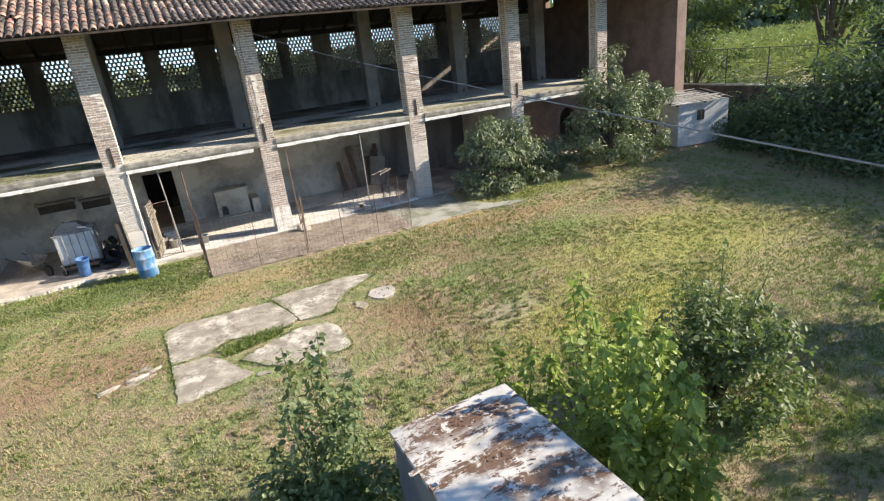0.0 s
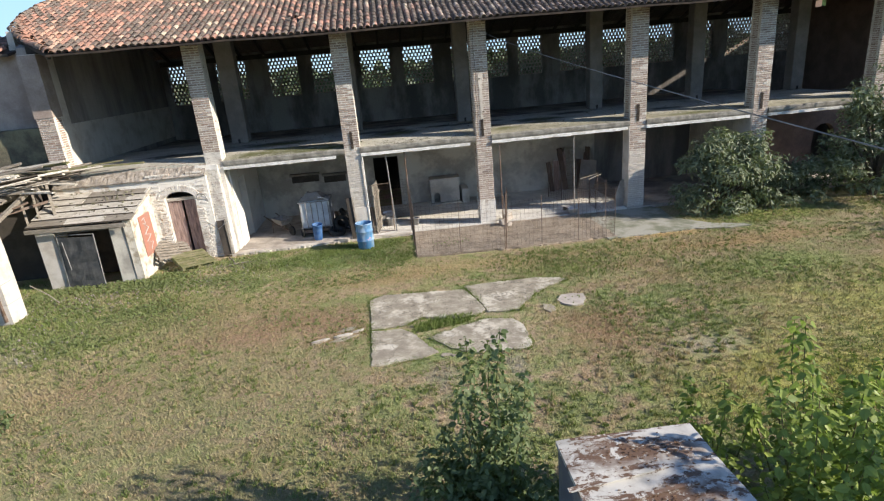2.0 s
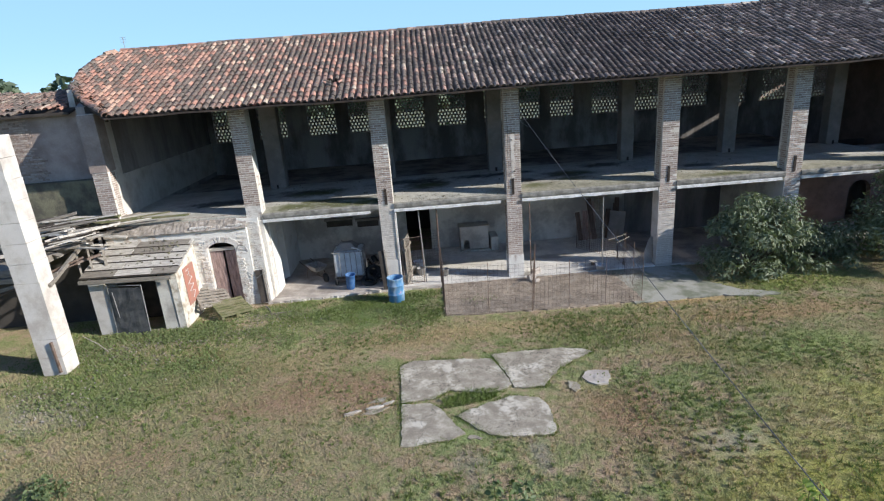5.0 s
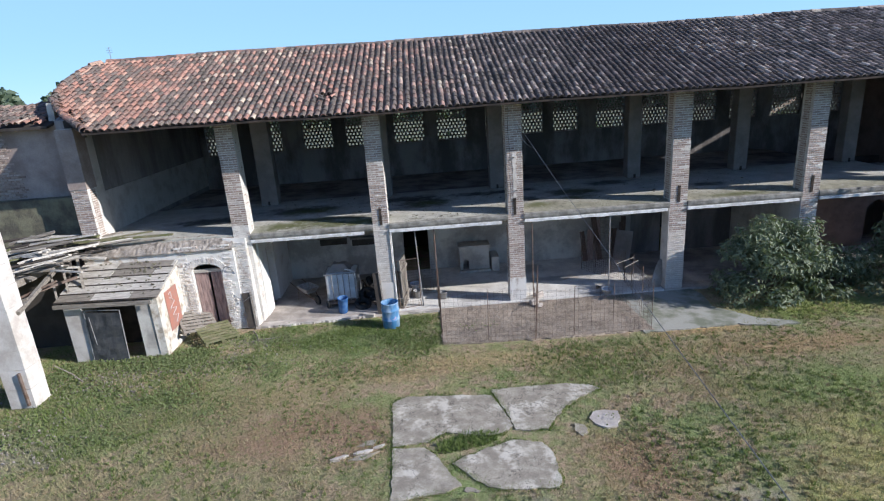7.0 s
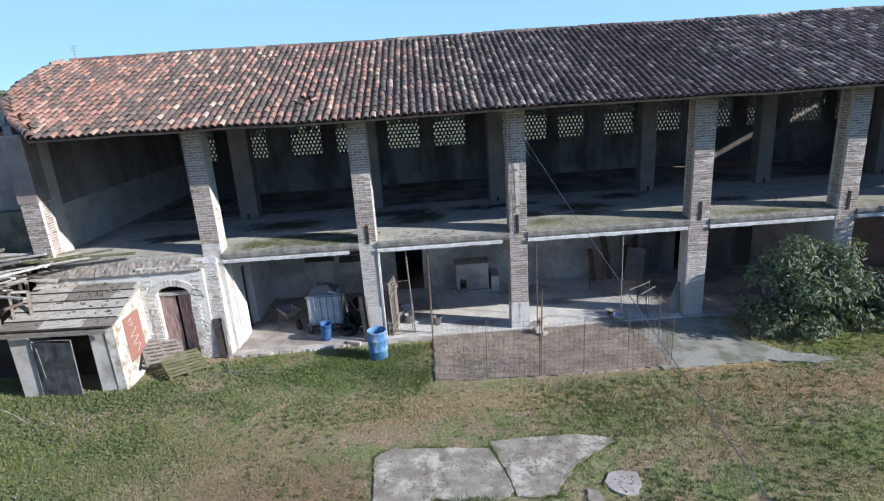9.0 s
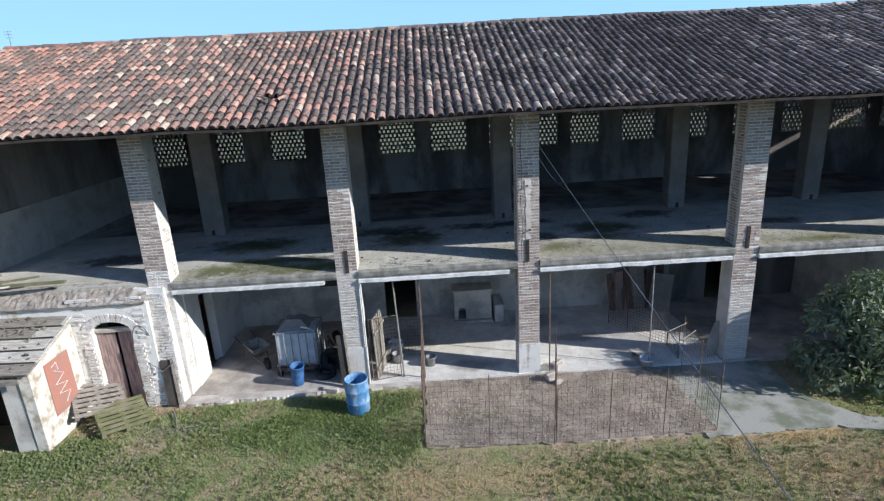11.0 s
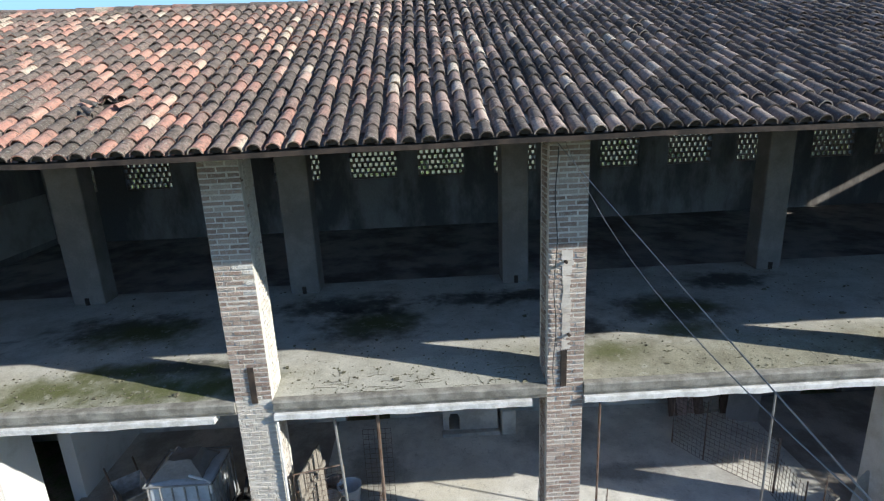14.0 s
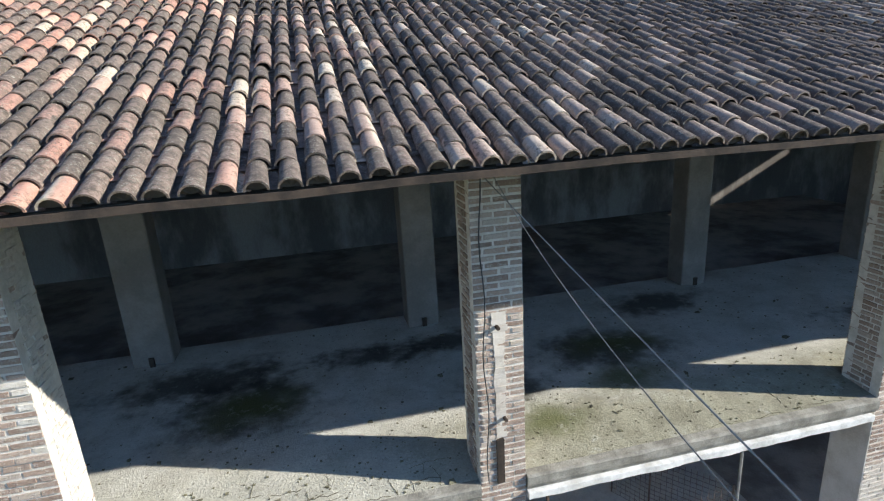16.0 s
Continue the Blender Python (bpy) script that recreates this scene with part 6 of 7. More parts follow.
def pen():
    for pts, h, lab in (([(-2.5, 0.0), (-2.5, -2.72)], 1.75, "rusty welded wire side fence of the pen"),
                        ([(-2.5, -2.75), (0.25, -2.95)], 1.6, "rusty welded wire front fence of the pen"),
                        ([(0.25, -2.95), (3.78, -2.88)], 1.5, "rusty welded wire front fence beside the apron"),
                        ([(3.78, -2.88), (4.15, -0.35)], 1.45, "rusty welded wire end fence along the apron"),
                        ([(0.95, 0.0), (0.3, -2.9)], 1.2, "bent welded wire divider inside the pen")):
        ob = thing("wire_fence", lab, "fence", None, "wire fences of the pen")
        bm = bmesh.new()
        mesh_panel(bm, *pts, h, top_jit=0.04)
        tagged(part("wire_mesh", bm, "steel", ob), kind="stuff")
        a, b = Vector((*pts[0], 0)), Vector((*pts[1], 0))
        n = max(1, round((b - a).length / 1.15))
        for k in range(n + 1):
            p = a + (b - a) * k / n
            bm = bmesh.new()
            rod(bm, [(p.x, p.y, 0), (p.x + 0.02, p.y, h + 0.12)], 0.009, seg=5)
            part("stake", bm, "steel", ob)
    post(-2.5, 0.1, 2.85, 0.028, "steel", "rusty steel post from floor to beam")
    post(-3.05, 0.22, 2.83, 0.022, "greysteel", "thin grey steel post from floor to beam", (-0.1, -0.1))
    post(0.8, 0.0, 2.82, 0.018, "steel", "rusty thin rod from floor to beam")
    post(3.45, 0.02, 2.82, 0.018, "greysteel", "pale thin rod from floor to beam")
    post(-3.935, -0.03, 2.83, 0.02, "flange", "white painted post on the pillar's side")
    gate = thing("wire_gate", "wire mesh gate with a steel frame in the portico", "gate", pose(-3.85, 0.1, 0.08, 0, 0, 14))
    for a, b in (((0, 0, 0), (0, 0, 1.75)), ((0.75, 0, 0), (0.75, 0, 1.75)), ((0, 0, 1.75), (0.75, 0, 1.75)), ((0, 0, 0), (0.75, 0, 0))):
        bm = bmesh.new()
        rod(bm, [a, b], 0.014, seg=5)
        part("frame_bar", bm, "steel", gate)
    bm = bmesh.new()
    for k in range(1, 8):
        rod(bm, [(k * 0.094, 0, 0), (k * 0.094, 0, 1.75)], 0.0035, seg=3)
    for k in range(1, 18):
        rod(bm, [(0, 0, k * 0.097), (0.75, 0, k * 0.097)], 0.0035, seg=3)
    tagged(part("wire_mesh", bm, "steel", gate), kind="stuff")
    ob = thing("open_gate_leaf", "weathered timber gate leaf standing open beside the pillar", "gate", pose(-3.72, 0.1, 0.08, 0, -4, 78))
    for k in range(5):
        bm = bmesh.new()
        box(bm, k * 0.17, k * 0.17 + 0.15, 0, 0.025, 0, 1.75, 0.006)
        part("board", bm, "wood", ob)
    for z in (0.3, 1.3):
        bm = bmesh.new()
        box(bm, 0, 0.85, -0.04, 0.0, z, z + 0.1)
        part("rail", bm, "wood", ob)
    ob = thing("mesh_screen", "rusty mesh gate before the dark stable door", "mesh gate", pose(-2.95, 1.4, 0.08))
    bm = bmesh.new()
    mesh_panel(bm, (0, 0), (0.5, 0), 1.6, 0.1, 0.004, 0.0)
    tagged(part("wire_mesh", bm, "steel", ob), kind="stuff")
    ob = thing("mesh_screen", "bent mesh panels dividing the pen from the store", "mesh gate", pose(3.62, 2.1, 0.08, 0, 0, -55))
    bm = bmesh.new()
    mesh_panel(bm, (0, 0), (1.3, 0.06), 1.15, 0.09, 0.005, 0.0)
    mesh_panel(bm, (-0.7, 0.05), (0.02, -0.02), 1.3, 0.09, 0.005, 0.0)
    mesh_panel(bm, (1.25, 0.02), (1.95, -0.5), 0.85, 0.09, 0.005, 0.0)
    for x, y, h in ((0, 0, 1.3), (1.28, 0.05, 1.15), (-0.7, 0.05, 1.4), (1.95, -0.5, 0.95)):
        rod(bm, [(x, y, 0), (x, y, h)], 0.014, seg=5)
    tagged(part("wire_mesh", bm, "steel", ob), kind="stuff")
    for a, b in (((3.2, -1.29, 1.6), (3.97, -0.83, 1.62)), ((3.26, -1.96, 1.71), (3.85, -1.5, 1.74))):
        ob = thing("propped_pole", "pale pole propped across the pen fence", "pole", Matrix.Translation(a), "propped poles")
        bm = bmesh.new()
        rod(bm, [(0, 0, 0), Vector(b) - Vector(a)], 0.011, seg=6)
        part("shaft", bm, "wood", ob)
    rng = random.Random(12)
    bm = bmesh.new()
    for k in range(5200):
        x, y = rng.uniform(-2.4, 3.9), rng.uniform(-2.9, -0.05)
        s = rng.uniform(0.005, 0.014) * (1 if rng.random() < 0.98 else 1.6)
        box(bm, x - s, x + s, y - s, y + s, 0.03, 0.03 + s * 1.2, s * 0.4, rng)
    tagged(part("pen_gravel", bm, "palegravel"), "loose stones and rubble on the pen's earth", "gravel", "", "stuff")
    for x, y, s in ((0.75, -0.35, 0.16), (0.9, -0.6, 0.1), (1.0, 0.15, 0.2)):
        ob = thing("rubble_stone", "pale broken stone at the pen divider", "stone", pose(x, y, 0.04, 0, 0, rng.uniform(0, 90)), "rubble stones")
        bm = bmesh.new()
        box(bm, -s, s, -s * 0.5, s * 0.5, 0, s * 1.2, s * 0.2, rng)
        bevelled(bm, s * 0.15)
        part("stone", bm, "palefloor", ob)


pen()


# ---- cables ----
def cable(name, label, a, b, drop, r, mat):
    ob = thing(name, label, "cable", Matrix.Translation(a))
    a, b = Vector(a), Vector(b)
    bm = bmesh.new()
    rod(bm, [(b - a) * f + Vector((0, 0, -drop * 4 * f * (1 - f))) for f in np.linspace(0, 1, 30)], r, seg=5)
    part("wire", bm, mat, ob)


cable("overhead_cable", "grey overhead cable strung from the brick pillar", (0.065, -0.05, 6.7), (-1.68, -30.0, 4.56), 0.348, 0.0038, "cable")
cable("overhead_cable", "thin slack cable looped onto the overhead one", (0.148, -0.05, 6.79), (-0.28, -5.96, 6.075), 0.34, 0.0032, "cable")


# ---- tool cabinet near the camera ----
def sheet_cabinet():
    ob = thing("sheet_metal_cabinet", "rusting grey sheet-metal cabinet with peeling white top", "cabinet", pose(-1.57, -16.5, -0.02))
    w, d, h = 1.42, 2.1, 1.92
    bm = bmesh.new()
    box(bm, 0.02, w - 0.02, 0.02, d - 0.02, 0, h - 0.05)
    part("body", bm, "boxside", ob)
    bm = bmesh.new()
    box(bm, 0, w, 0, d, h - 0.05, h)
    bmesh.ops.subdivide_edges(bm, edges=bm.edges, cuts=10, use_grid_fill=True)
    for v in bm.verts:
        if v.co.z > h - 0.03:
            v.co.z += 0.018 * noise.noise(v.co * 2.2)
    part("top_sheet", bm, "sheet", ob, "white paint flaking off rust")
    for x, y, a, ln in ((-1.66, -15.13, 8, 0.95), (-1.5, -15.36, 7, 1.0)):
        lath = thing("loose_lath", "thin whitened lath lying on the cabinet", "lath", pose(x, y, h - 0.012, 0, 0, a), "laths on the cabinet")
        bm = bmesh.new()
        box(bm, 0, ln, 0, 0.045, 0, 0.018, 0.004)
        part("strip", bm, "sheet", lath)
    rng = random.Random(2)
    bm = bmesh.new()
    for k in range(220):
        x, y = (rng.gauss(0.7, 0.28), rng.gauss(1.8, 0.1)) if k % 2 else (rng.gauss(0.85, 0.25), rng.gauss(1.15, 0.12))
        if 0.03 < x < w - 0.03 and 0.03 < y < d - 0.03:
            s = rng.uniform(0.003, 0.008)
            box(bm, x - s * 2, x + s * 2, y - s * 0.5, y + s * 0.5, h - 0.01, h + 0.006, 0.008, rng)
    tagged(part("leaf_litter", bm, "deadleaf", ob, "brown leaf litter"), kind="stuff")


sheet_cabinet()


# ---- litter on the loft floor ----
def loft_litter():
    rng = random.Random(23)
    bm = bmesh.new()
    for k in range(1300):
        x, y = rng.uniform(-8.3, 9.5), abs(rng.gauss(0, 0.7)) + 0.08 if rng.random() < 0.65 else rng.uniform(0.1, 4.5)
        if y > 4.6 or any(p - 0.1 < x < p + 0.7 and y < 0.65 for p in PILLARS.values()):
            continue
        s = rng.uniform(0.004, 0.013) * (1.0 if rng.random() < 0.94 else 2.2)
        box(bm, x - s * rng.uniform(0.6, 2), x + s, y - s, y + s, loft_z(y), loft_z(y) + s, s * 0.4, rng)
    tagged(part("loft_litter", bm, "mossywall"), "crumbs of mortar, moss and twigs on the loft floor", "litter", "", "stuff")
    bm = bmesh.new()
    for k in range(46):
        x0 = rng.uniform(-3.6, -0.4) if k % 3 else rng.uniform(-7.5, 8)
        p = Vector((x0, rng.uniform(0.06, 0.5) if k % 4 else 0.1, 0))
        along = rng.random() < 0.55
        for j in range(rng.randint(3, 8)):
            q = p + (Vector((rng.uniform(0.03, 0.1), rng.uniform(-0.03, 0.03), 0)) if along else Vector((rng.uniform(-0.03, 0.03), rng.uniform(0.02, 0.07), 0)))
            beam(bm, (p.x, p.y, loft_z(p.y) + 0.003), (q.x, q.y, loft_z(q.y) + 0.003), rng.uniform(0.002, 0.006), 0.004)
            p = q
    tagged(part("floor_cracks", bm, "mossywall"), "dark cracks along the loft floor's edge", "cracks", "", "stuff")


loft_litter()


# ---- plants ----
def leaf_cloud(points, normals, size, rng, fold=0.25, width=0.5, droop=0.3):
    """Folded pointed leaves at places, roughly facing the given ways. Returns vertices and faces."""
    n = len(points)
    p = np.asarray(points, float)
    nr = np.asarray(normals, float)
    nr = nr + rng.normal(0, 0.45, (n, 3))
    nr /= np.linalg.norm(nr, axis=1)[:, None] + 1e-9
    t = rng.normal(0, 1, (n, 3))
    t[:, 2] -= droop
    t -= nr * (t * nr).sum(1)[:, None]
    t /= np.linalg.norm(t, axis=1)[:, None] + 1e-9
    b = np.cross(nr, t)
    s = (size * rng.uniform(0.6, 1.25, n))[:, None]
    base, tip = p, p + t * s
    down = np.array([0, 0, 1]) * s
    near, far = p + t * s * 0.22, p + t * s * 0.62 - down * 0.04
    sides = []
    for q, w in ((near, 0.42), (far, 0.4)):
        for g in (1, -1):
            sides.append(q + g * b * s * width * w + nr * s * fold * 0.35 * w)
    tip = tip - down * 0.14
    v = np.stack([base, sides[0], sides[2], tip, sides[3], sides[1]], 1).reshape(-1, 3)
    k = np.arange(n) * 6
    f = np.concatenate([np.stack([k, k + 1, k + 2, k + 3], 1), np.stack([k, k + 3, k + 4, k + 5], 1)])
    return v, f


def shrub(name, label, category, at, limbs, spread, height, leaves, size, leaf_mat, seed, bottom=0.12, flat=1.0, width=0.5, trunk=0.05, lobes=26, bark="bark"):
    """A bush or tree: tapering limbs from the base, twigs, and leaves in uneven clumps at their ends."""
    rng = np.random.default_rng(seed)
    ob = thing(name, label, category, pose(*at))
    bm = bmesh.new()
    tips = []
    for k in range(limbs):
        a = k * 2.4 + rng.uniform(-0.4, 0.4)
        rad = spread * math.sqrt((k + 0.5) / limbs) * rng.uniform(0.75, 1.0)
        top = height * (1 - 0.45 * (rad / spread) ** 2) * rng.uniform(0.62, 1.04)
        end = Vector((rad * math.cos(a), rad * math.sin(a) * flat, top))
        mid = Vector((end.x * 0.35, end.y * 0.35, top * 0.5)) + Vector(rng.normal(0, 0.08 * height / 3, 3))
        pts = [Vector((0.05 * math.cos(a), 0.05 * math.sin(a), 0)), mid * 0.55, mid, mid.lerp(end, 0.6), end]
        rod(bm, pts, trunk, trunk * 0.18, 6)
        for j in range(5):
            f = rng.uniform(0.35, 1.0)
            o = mid.lerp(end, f)
            e = o + Vector((rng.normal(0, 0.3), rng.normal(0, 0.3), rng.uniform(-0.1, 0.35))) * spread * 0.4
            rod(bm, [o, o.lerp(e, 0.5), e], trunk * 0.25, trunk * 0.08, 4)
            tips.append(e)
        tips.append(end)
    part("branchwork", bm, bark, ob)
    while len(tips) < lobes:
        t = tips[int(rng.integers(len(tips)))]
        tips.append(t + Vector(rng.normal(0, 0.2, 3)) * spread * 0.5)
    skirt = []
    for k in range(int(lobes * bottom * 3)):
        a = rng.uniform(0, math.tau)
        r = spread * rng.uniform(0.6, 1.0)
        skirt.append(Vector((r * math.cos(a), r * math.sin(a) * flat, height * rng.uniform(0.05, 0.3))))
    tips += skirt
    pts, nrm = [], []
    per = max(3, leaves // len(tips))
    for t in tips:
        r = spread * rng.uniform(0.14, 0.3)
        d = rng.normal(0, 1, (per, 3))
        d /= np.linalg.norm(d, axis=1)[:, None]
        q = np.array(t) + d * (r * rng.uniform(0.45, 1.0, per) ** 0.6)[:, None] * np.array([1, 1, 0.8])
        keep = q[:, 2] > 0.05
        pts.append(q[keep])
        out = d[keep] + np.array([0, 0, 0.7])
        nrm.append(out)
    v, f = leaf_cloud(np.concatenate(pts), np.concatenate(nrm), size, rng, width=width)
    soup("crown", v, f, leaf_mat, ob)
    return ob


def sapling(name, label, at, shoots, height, spread, size, leaf_mat, seed, per=26, lean=(0, 0), bushy=0.07, width=0.5):
    """Upright shoots from one stool, with leaves along each."""
    rng = np.random.default_rng(seed)
    ob = thing(name, label, "sapling", pose(*at))
    pts, nrm = [], []
    for k in range(shoots):
        a = k * 2.4 + rng.uniform(-0.3, 0.3)
        r = spread * math.sqrt((k + 0.3) / shoots) * rng.uniform(0.8, 1.15)
        h = height * rng.uniform(0.5, 0.95) if k else height
        end = Vector((r * math.cos(a) + lean[0] * (k == 0), r * math.sin(a) + lean[1] * (k == 0), h))
        mid = Vector((end.x * 0.6, end.y * 0.6, h * 0.5))
        path = [Vector((0, 0, 0)), mid * 0.5, mid, mid.lerp(end, 0.55) + Vector(rng.normal(0, 0.03, 3)), end]
        bm = bmesh.new()
        rod(bm, path, 0.016, 0.004, 5)
        part("shoot", bm, "stem", ob)
        for j in range(per):
            f = 0.1 + 0.9 * (j / per) ** 0.85
            seg = min(3, int(f * 4))
            p = path[seg].lerp(path[seg + 1], f * 4 - seg)
            ang = j * 2.4 + rng.uniform(-0.5, 0.5)
            out = Vector((math.cos(ang), math.sin(ang), 0.1))
            side = 0.015 + bushy * (1.15 - f) * rng.uniform(0.3, 1.6)
            pts.append(p + out * side)
            nrm.append(out * 0.5 + Vector((0, 0, 0.9)))
    v, f = leaf_cloud(pts, nrm, size, rng, width=width, droop=0.9)
    soup("leaves", v, f, leaf_mat, ob)
    return ob


shrub("fig_bush", "dense grey-green fig bush growing against the portico", "bush", (8.45, -1.15, 0), 22, 1.75, 2.75, 13000, 0.17, "fig", 31, flat=0.6, width=0.36, lobes=80, bottom=0.16)
shrub("fig_bush", "low fig bush spreading from the larger one", "bush", (10.7, -1.0, 0), 9, 1.35, 1.5, 4500, 0.15, "fig", 32, flat=0.8, width=0.36, lobes=60)
shrub("fig_tree", "tall grey-green fig tree before the barn's end bay", "tree", (13.7, -1.5, 0), 14, 1.95, 4.5, 11000, 0.17, "fig", 33, flat=0.8, width=0.38, lobes=95, trunk=0.08, bottom=0.18)
shrub("fig_tree", "fig tree leaning beside the hut", "tree", (16.2, -1.2, 0), 8, 1.0, 3.9, 4500, 0.16, "fig", 34, width=0.38, lobes=70, trunk=0.06)
shrub("walnut_tree", "broad shady tree at the meadow's edge", "tree", (20.2, -8.8, 0), 24, 3.9, 4.2, 17000, 0.2, "shade", 35, width=0.5, lobes=260, trunk=0.12, bottom=0.35)
shrub("walnut_tree", "broad shady tree reaching down to the grass", "tree", (21.3, -13.6, 0), 24, 4.0, 4.3, 15000, 0.21, "shade", 36, width=0.5, lobes=240, trunk=0.12, bottom=0.35)
shrub("walnut_tree", "tall tree standing behind the shady ones", "tree", (27.5, -9.0, 0), 20, 3.8, 7.2, 9000, 0.26, "shade", 51, width=0.5, lobes=170, trunk=0.15, bottom=0.3)
shrub("walnut_tree", "tall tree rising behind the bramble thicket", "tree", (26.6, -6.6, 0), 20, 3.1, 6.4, 9000, 0.22, "shade", 54, width=0.5, lobes=170, trunk=0.13, bottom=0.3)
shrub("hedge_bush", "dark bramble thicket beside the white hut", "bush", (19.6, -4.9, 0), 14, 1.9, 2.6, 6500, 0.14, "shade", 37, lobes=130, bottom=0.35)
shrub("hedge_bush", "sunlit green bush behind the hut", "bush", (27.4, 5.6, 0), 14, 2.7, 5.0, 9000, 0.17, "hedge", 38, lobes=140, bottom=0.2, trunk=0.08)
shrub("hedge_bush", "dark nettles and brambles at the hut's foot", "bush", (19.5, -3.7, 0), 10, 1.25, 1.9, 3800, 0.13, "shade", 39, lobes=80, bottom=0.35)
shrub("hedge_bush", "dark ivy and brambles against the boundary wall", "bush", (22.1, -0.6, 0), 12, 1.3, 1.75, 4200, 0.13, "shade", 62, lobes=90, bottom=0.35)
shrub("walnut_tree", "tall tree overhanging the barn's end", "tree", (40.0, 17.5, 0), 16, 4.5, 11.5, 9000, 0.3, "farleaf", 61, lobes=200, trunk=0.2, bottom=0)
shrub("walnut_tree", "tall dark tree beyond the wire fence", "tree", (47.0, 8.6, 0), 16, 4.6, 12.5, 9000, 0.3, "farleaf", 40, lobes=200, trunk=0.2, bottom=0)
shrub("walnut_tree", "tall dark tree overhanging the maize field", "tree", (45.0, -6.5, 0), 16, 6.0, 11.5, 10000, 0.3, "farleaf", 41, lobes=200, trunk=0.2)
shrub("walnut_tree", "dense dark tree closing the view beyond the hut", "tree", (36.0, -3.2, 0), 18, 4.2, 10.0, 10000, 0.3, "farleaf", 56, lobes=200, trunk=0.2, bottom=0.25)
shrub("walnut_tree", "tree shading the meadow beyond the cabinet", "tree", (18.2, -20.1, 0), 18, 3.6, 6.4, 9000, 0.3, "shade", 42, lobes=110, trunk=0.13)
shrub("walnut_tree", "tree beyond the cabinet shading the grass", "tree", (14.4, -20.6, 0), 16, 2.6, 5.4, 5200, 0.3, "shade", 53, lobes=80, trunk=0.13)
shrub("garden_bush", "dark leafy bush growing beside the saplings", "bush", (3.75, -14.3, 0), 18, 1.05, 1.85, 5600, 0.095, "sapleaf", 43, lobes=130, bottom=0.25, trunk=0.025, width=0.6)
sapling("elder_sapling", "dark green shoots rising out of the bush", (3.7, -14.2, 0), 13, 2.5, 0.9, 0.085, "sapleaf", 52, 80, (0.1, 0.1), 0.15)
sapling("mulberry_sapling", "bright green mulberry shoots beside the cabinet", (1.4, -14.4, 0), 13, 2.8, 0.9, 0.105, "mulberry", 44, 120, (-0.3, 0.3), 0.17, 0.72)
sapling("mulberry_sapling", "fresh green mulberry shoots behind the cabinet", (0.75, -15.4, 0), 14, 2.6, 0.7, 0.105, "mulberry", 45, 120, (0, 0), 0.17, 0.72)
shrub("mulberry_tree", "slender mulberry tree shading the cabinet", "tree", (4.0, -17.2, 0), 12, 1.0, 5.2, 5200, 0.11, "mulberry", 55, bottom=0.02, trunk=0.035, width=0.62, lobes=80)
sapling("mulberry_sapling", "thin mulberry shoots rising beside the cabinet", (0.95, -15.1, 0), 11, 2.75, 0.6, 0.105, "mulberry", 58, 112, (0, 0), 0.19, 0.72)
sapling("mulberry_sapling", "mulberry shoots among the dark bush", (2.2, -14.1, 0), 11, 2.1, 0.55, 0.105, "mulberry", 46, 112, (0, 0), 0.17, 0.72)
sapling("mulberry_sapling", "low mulberry shoots at the cabinet's corner", (0.4, -13.95, 0), 8, 2.0, 0.5, 0.105, "mulberry", 59, 96, (0, 0), 0.17, 0.72)
sapling("mulberry_sapling", "short mulberry shoots along the cabinet's side", (1.2, -15.75, 0), 9, 2.2, 0.45, 0.105, "mulberry", 60, 96, (0, 0), 0.17, 0.72)
sapling("poplar_sapling", "tall thin leafy green sapling in the meadow", (-2.15, -13.75, 0), 12, 2.9, 0.55, 0.085, "sapleaf", 47, 190, (0.1, 0.0), 0.17, 0.7)
shrub("garden_bush", "low leafy bush at the foot of the sapling", "bush", (-2.3, -13.9, 0), 14, 0.95, 1.5, 5200, 0.09, "sapleaf", 48, lobes=110, bottom=0.3, trunk=0.018, width=0.65, bark="stem")
shrub("garden_bush", "tangled low weeds beside the cabinet", "bush", (-2.3, -15.1, 0), 10, 0.8, 1.2, 3000, 0.1, "mulberry", 49, lobes=70, bottom=0.3, trunk=0.015, width=0.65, bark="stem")
shrub("weed_clump", "leafy green weeds in the meadow", "weeds", (-10.75, -9.8, 0), 8, 0.45, 0.45, 500, 0.09, "sapleaf", 50, lobes=30, bottom=0.3, trunk=0.01, width=0.6, bark="stem")


